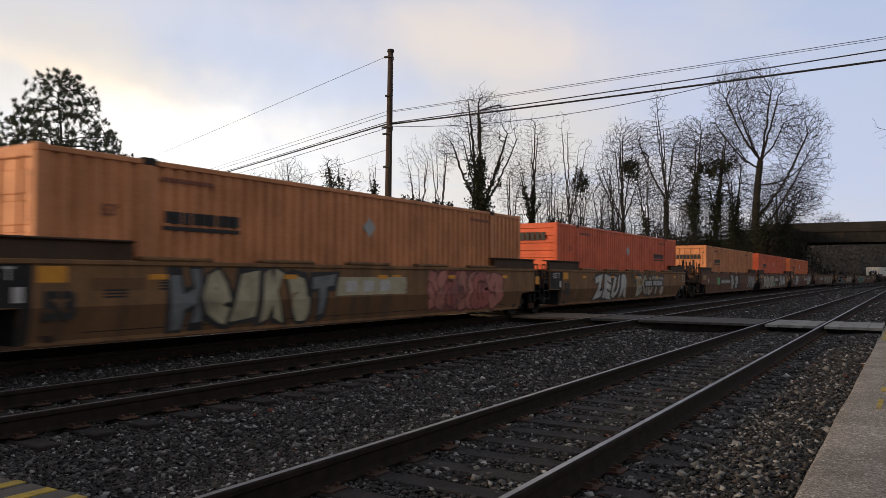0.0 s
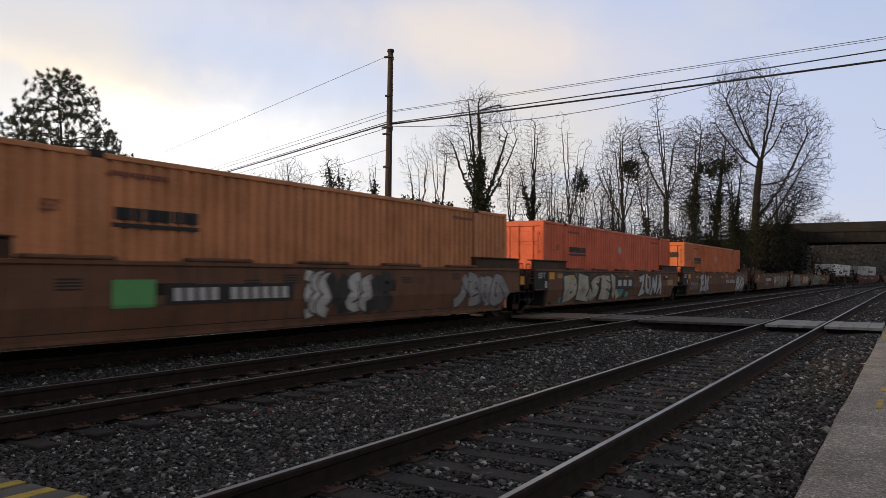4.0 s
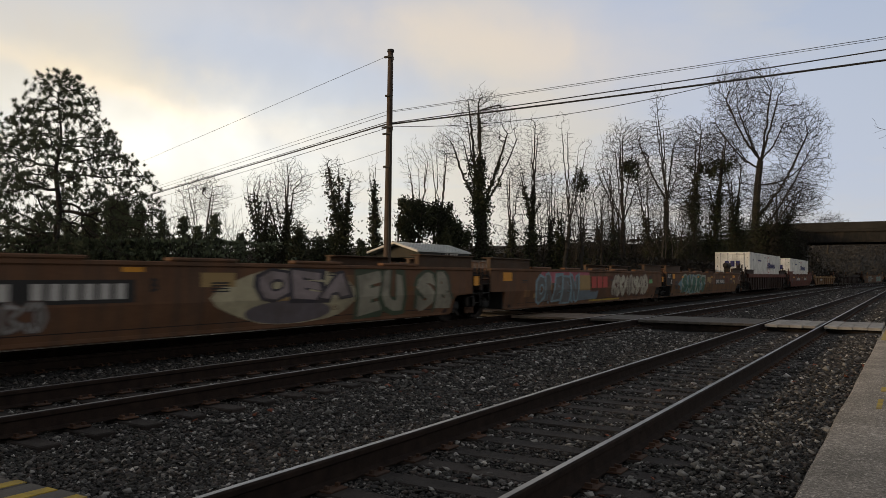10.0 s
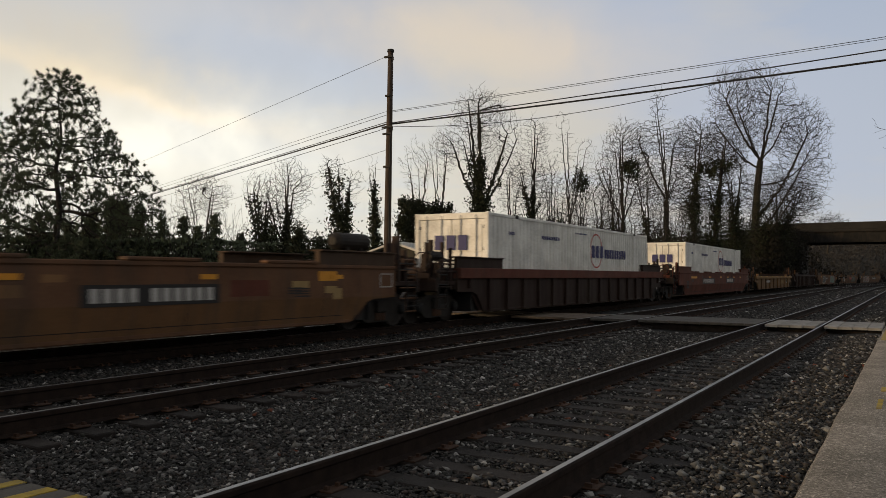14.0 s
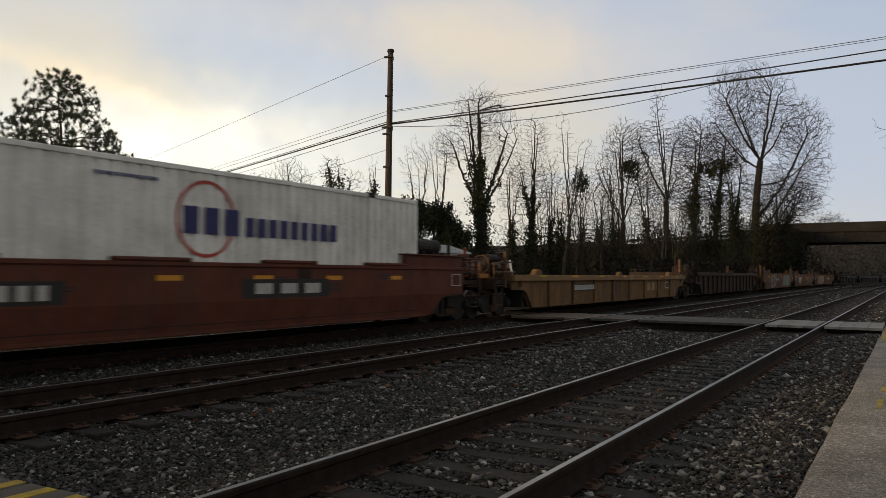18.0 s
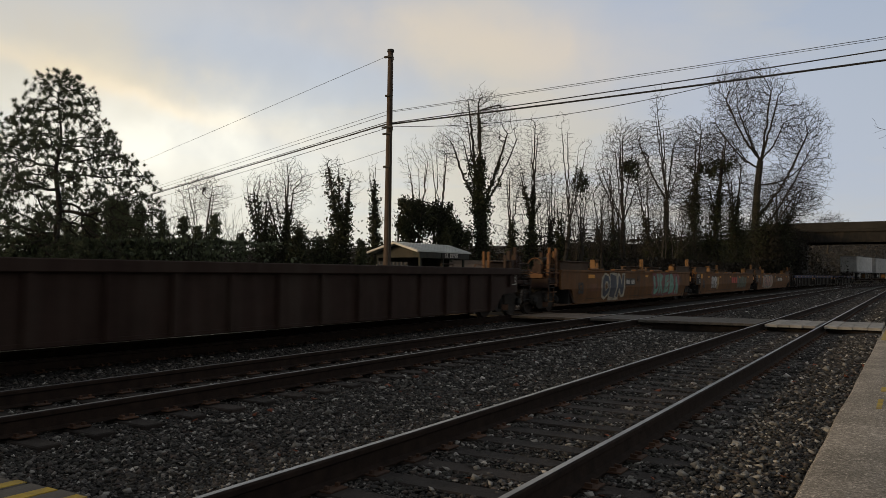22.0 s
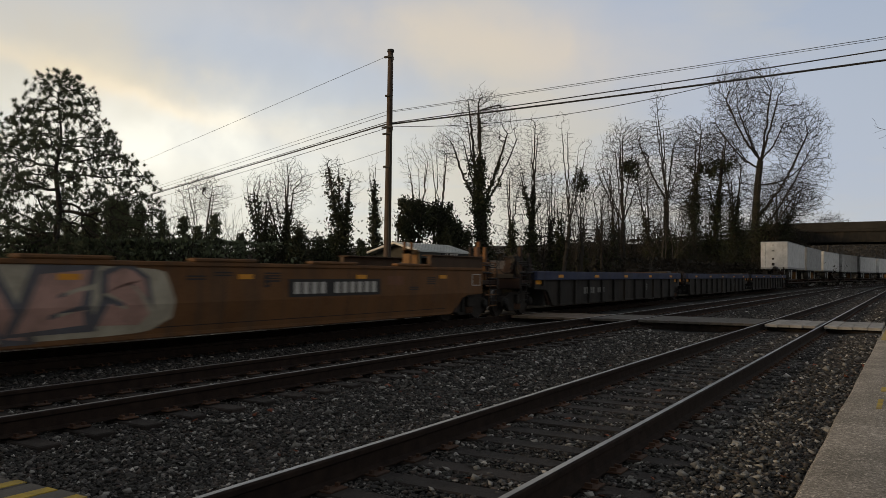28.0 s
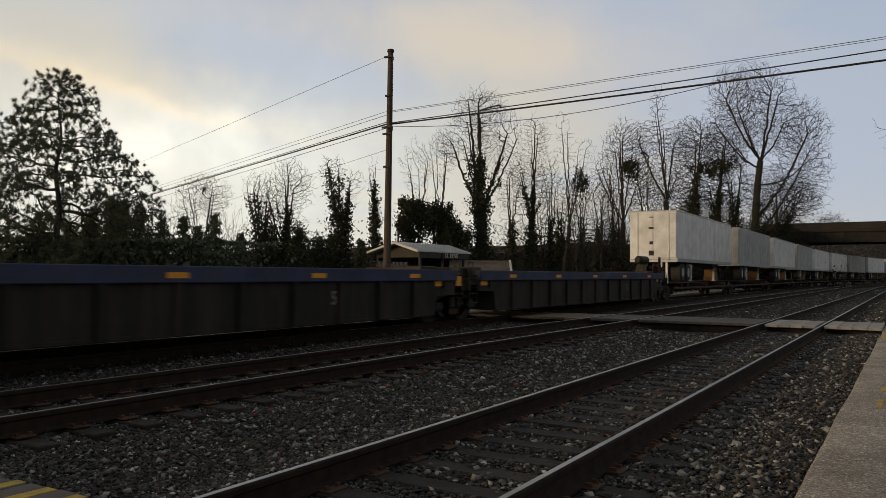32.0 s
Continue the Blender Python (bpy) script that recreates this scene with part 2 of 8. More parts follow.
MAT = dict(
    stones=stones_material(),
    pale_stone=surface("pale_stone", (0.26, 0.255, 0.24), (0.12, 0.115, 0.105), scale=9, rough=0.85, bump=0.3, fine=70, per_island=0.6),
    # Old oily stone, darkened further for the train's shade over the far track.
    stones_shaded=surface("oily_shaded_stone", (0.013, 0.012, 0.011), (0.006, 0.006, 0.006), scale=9, rough=0.8, bump=0.3, fine=70, per_island=0.5),
    bed=gritty(surface("ballast_bed", (0.022, 0.022, 0.021), (0.008, 0.008, 0.008), scale=5, rough=0.9, bump=1.0, fine=30), 9.0, 0.35, 3.2),
    earth=surface("dark_earth", (0.022, 0.020, 0.016), (0.011, 0.010, 0.008), scale=0.8, rough=0.95, bump=0.6, fine=9),
    dead_leaf=surface("dead_leaf", (0.15, 0.040, 0.018), (0.085, 0.030, 0.016), scale=20, rough=0.8, bump=0.2, fine=90, per_island=0.5),
    brush=surface("dead_brush", (0.020, 0.017, 0.013), (0.010, 0.009, 0.007), scale=2, rough=0.95, bump=0.4, fine=12, per_island=0.4),
    asphalt=gritty(surface("worn_asphalt", (0.35, 0.315, 0.275), (0.20, 0.182, 0.158), scale=1.1, rough=0.9, bump=0.8, fine=60, stain=(0.13, 0.12, 0.10), stain_scale=0.7, stain_amount=0.45, spec=0.15), 120.0, 0.62, 1.7),
    road=surface("road_asphalt", (0.06, 0.06, 0.06), (0.045, 0.045, 0.045), scale=0.7, rough=0.85, bump=0.3, fine=60),
    deck=surface("pale_walkway_boards", (0.27, 0.26, 0.24), (0.17, 0.16, 0.15), scale=2.2, rough=0.8, bump=0.3, fine=40, per_object=0.14),
    deck_wood=surface("tan_walkway_boards", (0.15, 0.115, 0.085), (0.095, 0.072, 0.054), scale=3, rough=0.8, bump=0.3, fine=40, per_object=0.2),
    deck_grey=surface("grey_walkway_boards", (0.085, 0.076, 0.067), (0.050, 0.045, 0.040), scale=3, rough=0.8, bump=0.3, fine=60, per_object=0.1),
    yellow_line=surface("yellow_line_paint", (0.42, 0.29, 0.03), (0.30, 0.21, 0.03), scale=8, rough=0.75, bump=0.2, fine=70, stain=(0.12, 0.10, 0.07), stain_scale=5, stain_amount=0.7),
    rail=surface("rail_steel", (0.026, 0.017, 0.013), (0.013, 0.009, 0.008), scale=7, rough=0.9, metal=0.0, bump=0.3, fine=80, spec=0.12),
    rail_top=surface("polished_rail_top", (0.25, 0.245, 0.24), (0.16, 0.157, 0.153), scale=2, rough=0.32, metal=1.0, bump=0.03, fine=90),
    sleeper=surface("creosoted_wood", (0.028, 0.021, 0.017), (0.012, 0.009, 0.008), scale=5, rough=0.85, bump=0.7, fine=60, per_object=0.35),
    plate=surface("rusty_plate", (0.072, 0.034, 0.019), (0.036, 0.021, 0.014), scale=9, rough=0.85, bump=0.4, fine=60, per_object=0.4),
    bark=surface("grey_bark", (0.034, 0.030, 0.026), (0.018, 0.016, 0.014), scale=4, rough=0.95, bump=0.5, fine=30),
    pale_bark=surface("pale_bark", (0.070, 0.062, 0.052), (0.036, 0.031, 0.027), scale=3, rough=0.9, bump=0.4, fine=30),
    ivy=surface("ivy_leaves", (0.030, 0.036, 0.016), (0.014, 0.017, 0.009), scale=2, rough=0.85, bump=0.0, fine=20, per_island=0.4),
    # Wood greyed so that the haze of distance is in its colour.
    far_wood=surface("hazy_distant_wood", (0.038, 0.036, 0.036), (0.020, 0.020, 0.020), scale=0.3, rough=0.95, bump=0.0, fine=3, per_island=0.4),
    pine=surface("pine_needles", (0.070, 0.086, 0.048), (0.036, 0.047, 0.025), scale=1.5, rough=0.75, bump=0.0, fine=15, per_island=0.4),
    # Bridge concrete and girder paint near black, with the bridge's shade put in.
    concrete=surface("weathered_shaded_concrete", (0.018, 0.017, 0.016), (0.011, 0.010, 0.010), scale=0.8, rough=0.9, bump=0.3, fine=25, stain=(0.028, 0.026, 0.023), stain_scale=0.5, stain_amount=0.6, streak=True),
    guard=surface("weathered_guard_rail", (0.11, 0.105, 0.10), (0.06, 0.056, 0.05), scale=3, rough=0.7, metal=0.3, bump=0.1, fine=30),
    girder=paint("shaded_girder_paint", (0.014, 0.014, 0.014)),
    galv=surface("galvanised_steel", (0.34, 0.35, 0.36), (0.24, 0.25, 0.26), scale=4, rough=0.55, metal=0.8, bump=0.05, fine=60),
    pole=surface("brown_pole_wood", (0.062, 0.044, 0.035), (0.036, 0.027, 0.022), scale=3, rough=0.9, bump=0.5, fine=45),
    cable=surface("black_cable", (0.012, 0.012, 0.013), (0.010, 0.010, 0.010), rough=0.6, bump=0.0),
    tin=surface("pale_tin_roof", (0.42, 0.44, 0.43), (0.33, 0.35, 0.345), scale=1.5, rough=0.5, metal=0.3, bump=0.08, fine=30),
    shelter=paint("dark_green_paint", (0.030, 0.034, 0.030)),
    white=surface("white_trim_paint", (0.60, 0.58, 0.54), (0.48, 0.46, 0.43), scale=3, rough=0.6, bump=0.1, fine=40),
    shingle=surface("brown_shingles", (0.145, 0.115, 0.095), (0.095, 0.078, 0.066), scale=2, rough=0.95, bump=0.4, fine=30, per_object=0.15),
    shingle_grey=surface("grey_brown_shingles", (0.075, 0.068, 0.062), (0.05, 0.046, 0.043), scale=2, rough=0.95, bump=0.4, fine=30),
    siding=surface("beige_siding", (0.30, 0.27, 0.23), (0.24, 0.215, 0.185), scale=1.2, rough=0.8, bump=0.15, fine=30),
    glass_dark=surface("dark_window_glass", (0.02, 0.022, 0.025), (0.015, 0.016, 0.018), rough=0.1, bump=0.0, rough_var=0.03, spec=0.5),
    blue_sign=surface("blue_sign_paint", (0.035, 0.075, 0.32), (0.03, 0.06, 0.26), rough=0.5, bump=0.0),
    green_sign=surface("green_sign_paint", (0.10, 0.30, 0.10), (0.08, 0.25, 0.08), rough=0.5, bump=0.0),
    black=surface("black_iron", (0.018, 0.017, 0.016), (0.010, 0.010, 0.010), scale=4, rough=0.75, bump=0.2, fine=40),
    grime=surface("oily_cast_steel", (0.030, 0.025, 0.021), (0.015, 0.013, 0.012), scale=5, rough=0.7, metal=0.3, bump=0.3, fine=50),
    wheel=surface("worn_wheel_steel", (0.028, 0.022, 0.019), (0.016, 0.013, 0.012), scale=6, rough=0.7, metal=0.4, bump=0.2, fine=60),
    tread=surface("bright_wheel_tread", (0.22, 0.20, 0.185), (0.14, 0.13, 0.12), scale=3, rough=0.4, metal=1.0, bump=0.02, fine=60),
    rubber=surface("black_rubber", (0.020, 0.020, 0.020), (0.013, 0.013, 0.013), rough=0.8, bump=0.1),
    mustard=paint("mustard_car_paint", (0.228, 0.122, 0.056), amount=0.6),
    # Dirtier mustard, with the shade of the inward-leaning lower sides in its darker tone.
    mustard_low=paint("dirty_shaded_mustard_paint", (0.165, 0.086, 0.040), amount=0.7),
    brown=paint("brown_car_paint", (0.165, 0.079, 0.047), amount=0.6),
    rust=paint("rust_orange_car_paint", (0.140, 0.070, 0.038), amount=0.55),
    oxide=paint("dark_red_car_paint", (0.120, 0.038, 0.024), amount=0.35),
    ochre=paint("brown_orange_car_paint", (0.150, 0.072, 0.030), amount=0.5),
    yellow_car=paint("yellow_car_paint", (0.175, 0.094, 0.040), dirt=(0.035, 0.026, 0.02), amount=0.8),
    yellow_top=paint("worn_yellow_edge_paint", (0.26, 0.155, 0.07), dirt=(0.05, 0.04, 0.03), amount=0.5),
    end_brown=paint("dark_end_panel_paint", (0.070, 0.042, 0.026), amount=0.5),
    soot=paint("sooty_brown_car_paint", (0.030, 0.0165, 0.013), amount=0.5),
    char=paint("sooty_grey_car_paint", (0.021, 0.019, 0.018), amount=0.5),
    blue_chord=paint("dark_blue_car_paint", (0.040, 0.050, 0.095), amount=0.4),
    amber=surface("amber_reflective_patch", (0.62, 0.27, 0.02), (0.48, 0.20, 0.02), scale=6, rough=0.5, bump=0.0),
    tan_patch=surface("tan_repaint_patch", (0.30, 0.20, 0.08), (0.24, 0.16, 0.07), scale=4, rough=0.7, bump=0.0),
    orange=paint("orange_container_paint", (0.58, 0.245, 0.110), dirt=(0.26, 0.11, 0.055), amount=0.4, rough=0.5),
    deep_orange=paint("deep_orange_container_paint", (0.60, 0.175, 0.070), dirt=(0.28, 0.085, 0.04), amount=0.4, rough=0.5),
    red_orange=paint("red_orange_container_paint", (0.62, 0.125, 0.058), dirt=(0.32, 0.075, 0.034), amount=0.35, rough=0.5),
    container_white=paint("white_container_paint", (0.80, 0.79, 0.75), dirt=(0.48, 0.44, 0.37), amount=0.35, rough=0.5),
    trailer_white=paint("white_trailer_paint", (0.62, 0.63, 0.64), dirt=(0.38, 0.36, 0.32), amount=0.3, rough=0.4),
    trailer_grey=paint("dull_trailer_paint", (0.34, 0.35, 0.36), dirt=(0.18, 0.16, 0.14), amount=0.4, rough=0.45),
    letter_black=surface("black_lettering", (0.014, 0.013, 0.013), (0.02, 0.018, 0.017), rough=0.6, bump=0.0),
    letter_rust=surface("dark_rust_lettering", (0.16, 0.050, 0.032), (0.11, 0.036, 0.024), rough=0.6, bump=0.0),
    letter_white=surface("white_lettering", (0.48, 0.46, 0.43), (0.32, 0.30, 0.28), scale=6, rough=0.7, bump=0.0),
    letter_faded=surface("faded_lettering", (0.20, 0.195, 0.185), (0.10, 0.098, 0.095), scale=6, rough=0.7, bump=0.0),
    letter_navy=surface("navy_lettering", (0.025, 0.025, 0.10), (0.03, 0.03, 0.11), rough=0.6, bump=0.0),
    letter_red=surface("red_ring_paint", (0.40, 0.05, 0.035), (0.32, 0.05, 0.04), rough=0.6, bump=0.0),
    placard=surface("grey_placard", (0.33, 0.34, 0.33), (0.25, 0.26, 0.25), scale=6, rough=0.6, bump=0.0),
)


def spray(name, c):
    key = "spray_" + name
    if key not in MAT:
        MAT[key] = surface(key, c, tuple(v * 0.72 for v in c), scale=2.5, rough=0.65, bump=0.0, fine=14, stain=(0.07, 0.055, 0.045), stain_scale=1.5, stain_amount=0.55)
    return MAT[key]


# ---- shapes ----
class Geo:
    """Vertices and faces of one mesh."""

    def __init__(self):
        self.v, self.f = [], []

    def add(self, verts, faces):
        n = len(self.v)
        self.v.extend(tuple(p) for p in verts)
        self.f.extend(tuple(i + n for i in f) for f in faces)
        return self

    def box(self, x0, x1, y0, y1, z0, z1, c=0.0):
        """A block; c is the width of its chamfer."""
        if not c:
            return self.add([(x, y, z) for x in (x0, x1) for y in (y0, y1) for z in (z0, z1)],
                            [(0, 1, 3, 2), (4, 6, 7, 5), (0, 4, 5, 1), (2, 3, 7, 6), (0, 2, 6, 4), (1, 5, 7, 3)])
        vs, idx = [], {}
        lim = ((x0, x1), (y0, y1), (z0, z1))
        for a in (0, 1):
            for b in (0, 1):
                for d in (0, 1):
                    for ax in range(3):
                        p = [lim[0][a] + (c if a == 0 else -c), lim[1][b] + (c if b == 0 else -c), lim[2][d] + (c if d == 0 else -c)]
                        p[ax] = lim[ax][(a, b, d)[ax]]
                        idx[a, b, d, ax] = len(vs)
                        vs.append(p)
        fs = []
        ring = ((0, 0), (0, 1), (1, 1), (1, 0))
        for ax in range(3):
            for side in (0, 1):
                q = []
                for u, w in ring:
                    k = [u, w]
                    k.insert(ax, side)
                    q.append(idx[k[0], k[1], k[2], ax])
                flip = (side == 0) != (ax == 1)
                fs.append(tuple(q if flip else q[::-1]))
        for ax in range(3):
            o1, o2 = [i for i in range(3) if i != ax]
            for s1 in (0, 1):
                for s2 in (0, 1):
                    q = []
                    for e, fax in ((0, o1), (1, o1), (1, o2), (0, o2)):
                        k = [0, 0, 0]
                        k[ax], k[o1], k[o2] = e, s1, s2
                        q.append(idx[k[0], k[1], k[2], fax])
                    fs.append(tuple(q))
        for a in (0, 1):
            for b in (0, 1):
                for d in (0, 1):
                    fs.append(tuple(idx[a, b, d, ax] for ax in range(3)))
        return self.add(vs, fs)

    def prism(self, outline, x0, x1):
        """An outline of (y, z), counter-clockwise seen from +x, drawn out from x0 to x1."""
        n = len(outline)
        vs = [(x0, y, z) for y, z in outline] + [(x1, y, z) for y, z in outline]
        fs = [tuple(range(n))[::-1], tuple(range(n, 2 * n))] + [(i, (i + 1) % n, n + (i + 1) % n, n + i) for i in range(n)]
        return self.add(vs, fs)

    def along(self, outline, y0, y1):
        """An outline of (x, z) drawn out along y."""
        n = len(outline)
        vs = [(x, y0, z) for x, z in outline] + [(x, y1, z) for x, z in outline]
        fs = [tuple(range(n)), tuple(range(n, 2 * n))[::-1]] + [(i, n + i, n + (i + 1) % n, (i + 1) % n) for i in range(n)]
        return self.add(vs, fs)

    def rod(self, p, q, r, r2=None, n=8, caps=True):
        p, q = Vector(p), Vector(q)
        r2 = r if r2 is None else r2
        d = (q - p).normalized()
        a = d.orthogonal().normalized()
        b = d.cross(a)
        vs = []
        for c, rr in ((p, r), (q, r2)):
            vs += [c + (a * math.cos(k * math.tau / n) + b * math.sin(k * math.tau / n)) * rr for k in range(n)]
        fs = [(i, (i + 1) % n, n + (i + 1) % n, n + i) for i in range(n)]
        if caps:
            fs += [tuple(range(n))[::-1], tuple(range(n, 2 * n))]
        return self.add(vs, fs)

    def tube(self, pts, r, n=6):
        for p, q in zip(pts, pts[1:]):
            self.rod(p, q, r, n=n)
        return self

    def lathe(self, profile, centre, n=24):
        """Profile of (x, radius) turned about the x axis through centre; closed."""
        cx, cy, cz = centre
        vs, m = [], len(profile)
        for x, r in profile:
            vs += [(cx + x, cy + r * math.cos(k * math.tau / n), cz + r * math.sin(k * math.tau / n)) for k in range(n)]
        fs = []
        for j in range(m - 1):
            fs += [(j * n + i, j * n + (i + 1) % n, (j + 1) * n + (i + 1) % n, (j + 1) * n + i) for i in range(n)]
        fs += [tuple(range(n))[::-1], tuple(range((m - 1) * n, m * n))]
        return self.add(vs, fs)

    def welded(self):
        """The same shape with coinciding corners made one."""
        at, v, m = {}, [], []
        for p in self.v:
            k = tuple(round(c, 4) for c in p)
            if k not in at:
                at[k] = len(v)
                v.append(p)
            m.append(at[k])
        f = [tuple(dict.fromkeys(m[i] for i in q)) for q in self.f]
        self.v, self.f = v, [q for q in f if len(q) > 2]
        return self

    def quad(self, a, b, c, d):
        return self.add((a, b, c, d), [(0, 1, 2, 3)])


def mesh_of(name, geo, material, smooth=False):
    me = bpy.data.meshes.new(name)
    me.from_pydata(geo.v, [], geo.f)
    me.materials.append(material)
    if smooth:
        me.polygons.foreach_set("use_smooth", [True] * len(me.polygons))
    bm = bmesh.new()
    bm.from_mesh(me)
    bmesh.ops.recalc_face_normals(bm, faces=bm.faces)
    bm.to_mesh(me)
    bm.free()
    return me


def part(name, geo, material, parent, label="", at=None, smooth=False):
    """Links a mesh as one part under its thing."""
    ob = new(name, geo if isinstance(geo, bpy.types.Mesh) else mesh_of(name, geo, material, smooth))
    ob.parent = parent
    if at is not None:
        ob.matrix_basis = at
    if label:
        ob["label"] = label
    return ob


def thing(name, label, category, at=None, group="", kind=""):
    ob = new(name)
    ob.empty_display_size = 0.3
    if at is not None:
        ob.matrix_basis = at
    return tagged(ob, label, category, group, kind)


def block(name, geo, material, label="", category="", group="", kind="", at=None, smooth=False):
    """A thing or a piece of the setting made of one mesh."""
    ob = new(name, mesh_of(name, geo, material, smooth))
    if at is not None:
        ob.matrix_basis = at
    return tagged(ob, label, category, group, kind)


def soup(name, verts, faces, material, smooth=False):
    """A mesh from arrays: many small pieces in one."""
    me = bpy.data.meshes.new(name)
    k = faces.shape[1]
    me.vertices.add(len(verts))
    me.vertices.foreach_set("co", np.ascontiguousarray(verts, dtype=np.float32).ravel())
    me.loops.add(faces.size)
    me.loops.foreach_set("vertex_index", np.ascontiguousarray(faces, dtype=np.int32).ravel())
    me.polygons.add(len(faces))
    me.polygons.foreach_set("loop_start", np.arange(0, faces.size, k, dtype=np.int32))
    me.polygons.foreach_set("loop_total", np.full(len(faces), k, dtype=np.int32))
    if smooth:
        me.polygons.foreach_set("use_smooth", [True] * len(faces))
    me.materials.append(material)
    me.update(calc_edges=True)
    me.validate()
    return me

# ---- ground and tracks ----
rng = np.random.default_rng(7)


def ground():
    """One sheet to the horizon, with the road bank that climbs to the bridge."""
    xs = np.concatenate([[-4000, -1500, -600, -300, -200, -150], np.arange(-120, 60.1, 4.0), [90, 150, 300, 600, 1500, 4000]])
    ys = np.concatenate([[-4000, -1500, -500, -200, -100, -60], np.arange(-40, 220.1, 4.0), [260, 320, 500, 900, 1800, 4500]])
    gx, gy = np.meshgrid(xs, ys)
    gz = np.full(gx.shape, -0.62)
    # the bank: a road on a ramp from (-100, 77) up to the bridge at (-18, 146)
    a, b = np.array((-140.0, 44.0)), np.array((-17.0, 146.0))
    d = (b - a) / np.linalg.norm(b - a)
    along = (gx - a[0]) * d[0] + (gy - a[1]) * d[1]
    across = np.abs((gx - a[0]) * -d[1] + (gy - a[1]) * d[0] - 5.0)
    full = np.linalg.norm(b - a)
    top = np.interp(along, [0, 45, 105, full, full + 25], [-0.9, 1.0, 4.5, 8.1, 8.75])
    bank = np.where((along > -10) & (along < full + 3), np.clip(top + 0.62 - np.clip(across - 6.0, 0, None) * 0.55, 0, None), 0)
    bank = bank * np.clip((-15.8 - gx) / 5.0, 0, 1)
    right = (gx > 24) & (gy > 120) & (gy < 175)
    gz = gz + bank + np.where((gx < -19) & (gy > 8), 0.25, 0) + np.where(right, np.clip((gx - 24) * 0.5, 0, 9), 0)
    # lower land beyond the station, and a wooded rise far along the line
    gz -= np.where(gy < 104, np.clip((-29.0 - gx) / 6.0, 0, 1) * 2.2, 0) * (bank < 0.1)
    bend = np.where(gy > 103, 445 - np.sqrt(np.clip(445.0 ** 2 - np.clip(gy - 103, 0, 440) ** 2, 0, None)), 0)
    gz += np.clip((gy - 175) * 0.105, 0, 15.0) * np.clip((bend - 16 - gx) / 14, 0, 1) * (gx > -320)
    n, m = gx.shape
    i = np.arange(n * m).reshape(n, m)
    faces = np.stack([i[:-1, :-1], i[:-1, 1:], i[1:, 1:], i[1:, :-1]], -1).reshape(-1, 4)
    ob = new("ground", soup("ground", np.stack([gx, gy, gz], -1).reshape(-1, 3), faces, MAT["earth"]))
    return tagged(ob, "dark winter earth and leaf litter", "ground", kind="structure")


ground()
STEPS = list(np.concatenate([np.arange(-12, 104, 4.0), np.arange(104, 420, 6.0)]))


def swept(name, outline, material, offset, steps=STEPS, smooth=False):
    """An outline of (x, z) carried along a line beside the tracks."""
    geo, n = Geo(), len(outline)
    for s in steps:
        x, y, h = on_line(offset, s)
        c, k = math.cos(radians(h)), math.sin(radians(h))
        geo.v += [(x + ox * c, y - ox * k, oz) for ox, oz in outline]
    for j in range(len(steps) - 1):
        geo.f += [(j * n + i, j * n + (i + 1) % n, (j + 1) * n + (i + 1) % n, (j + 1) * n + i) for i in range(n)]
    geo.f += [tuple(range(n)), tuple(range((len(steps) - 1) * n, len(steps) * n))]
    return mesh_of(name, geo, material, smooth)


BED_X = (-15.4, -14.2, -13.6, -13.0, -11.1, -10.5, -9.95, -9.3, -8.8, -6.75, -6.45, -6.2, -5.5, -4.6, -4.25, -4.0, -3.75, -1.9, -1.6, -0.9, -0.3)
BED_Z = (-0.66, -0.28, -0.20, -0.215, -0.215, -0.22, -0.25, -0.25, -0.245, -0.245, -0.27, -0.27, -0.30, -0.29, -0.235, -0.220, -0.216, -0.216, -0.20, -0.14, -0.16)


def bed_height(x):
    return np.interp(x, BED_X, BED_Z)


def ballast_bed():
    base = [(x + 8.0, z) for x, z in zip(BED_X, BED_Z)]
    me = swept("ballast_bed", base[::-1] + [(base[0][0], -1.0), (base[-1][0], -1.0)], MAT["bed"], -8.0)
    # Dark strip under the train, its shade put into the stone colour.
    old = swept("oily_bed", [(-3.0, -0.30), (1.62, -0.30), (1.55, -0.25), (1.3, -0.205), (-1.6, -0.2), (-2.2, -0.25)], MAT["stones_shaded"], TRACK_3)
    tagged(new("oily_bed", old), "old oily ballast under the far track, the train's shade in its colour", "ballast", kind="structure")
    return tagged(new("ballast_bed", me), "bed of dark crushed stone under three tracks", "ballast", kind="structure")


ballast_bed()

RAIL_OUT = [(-0.076, -0.186), (0.076, -0.186), (0.076, -0.176), (0.012, -0.158), (0.009, -0.062), (0.034, -0.044), (0.036, -0.012), (0.030, -0.003), (0.012, 0.0),
            (-0.012, 0.0), (-0.030, -0.003), (-0.036, -0.012), (-0.034, -0.044), (-0.009, -0.062), (-0.012, -0.158), (-0.076, -0.176)]


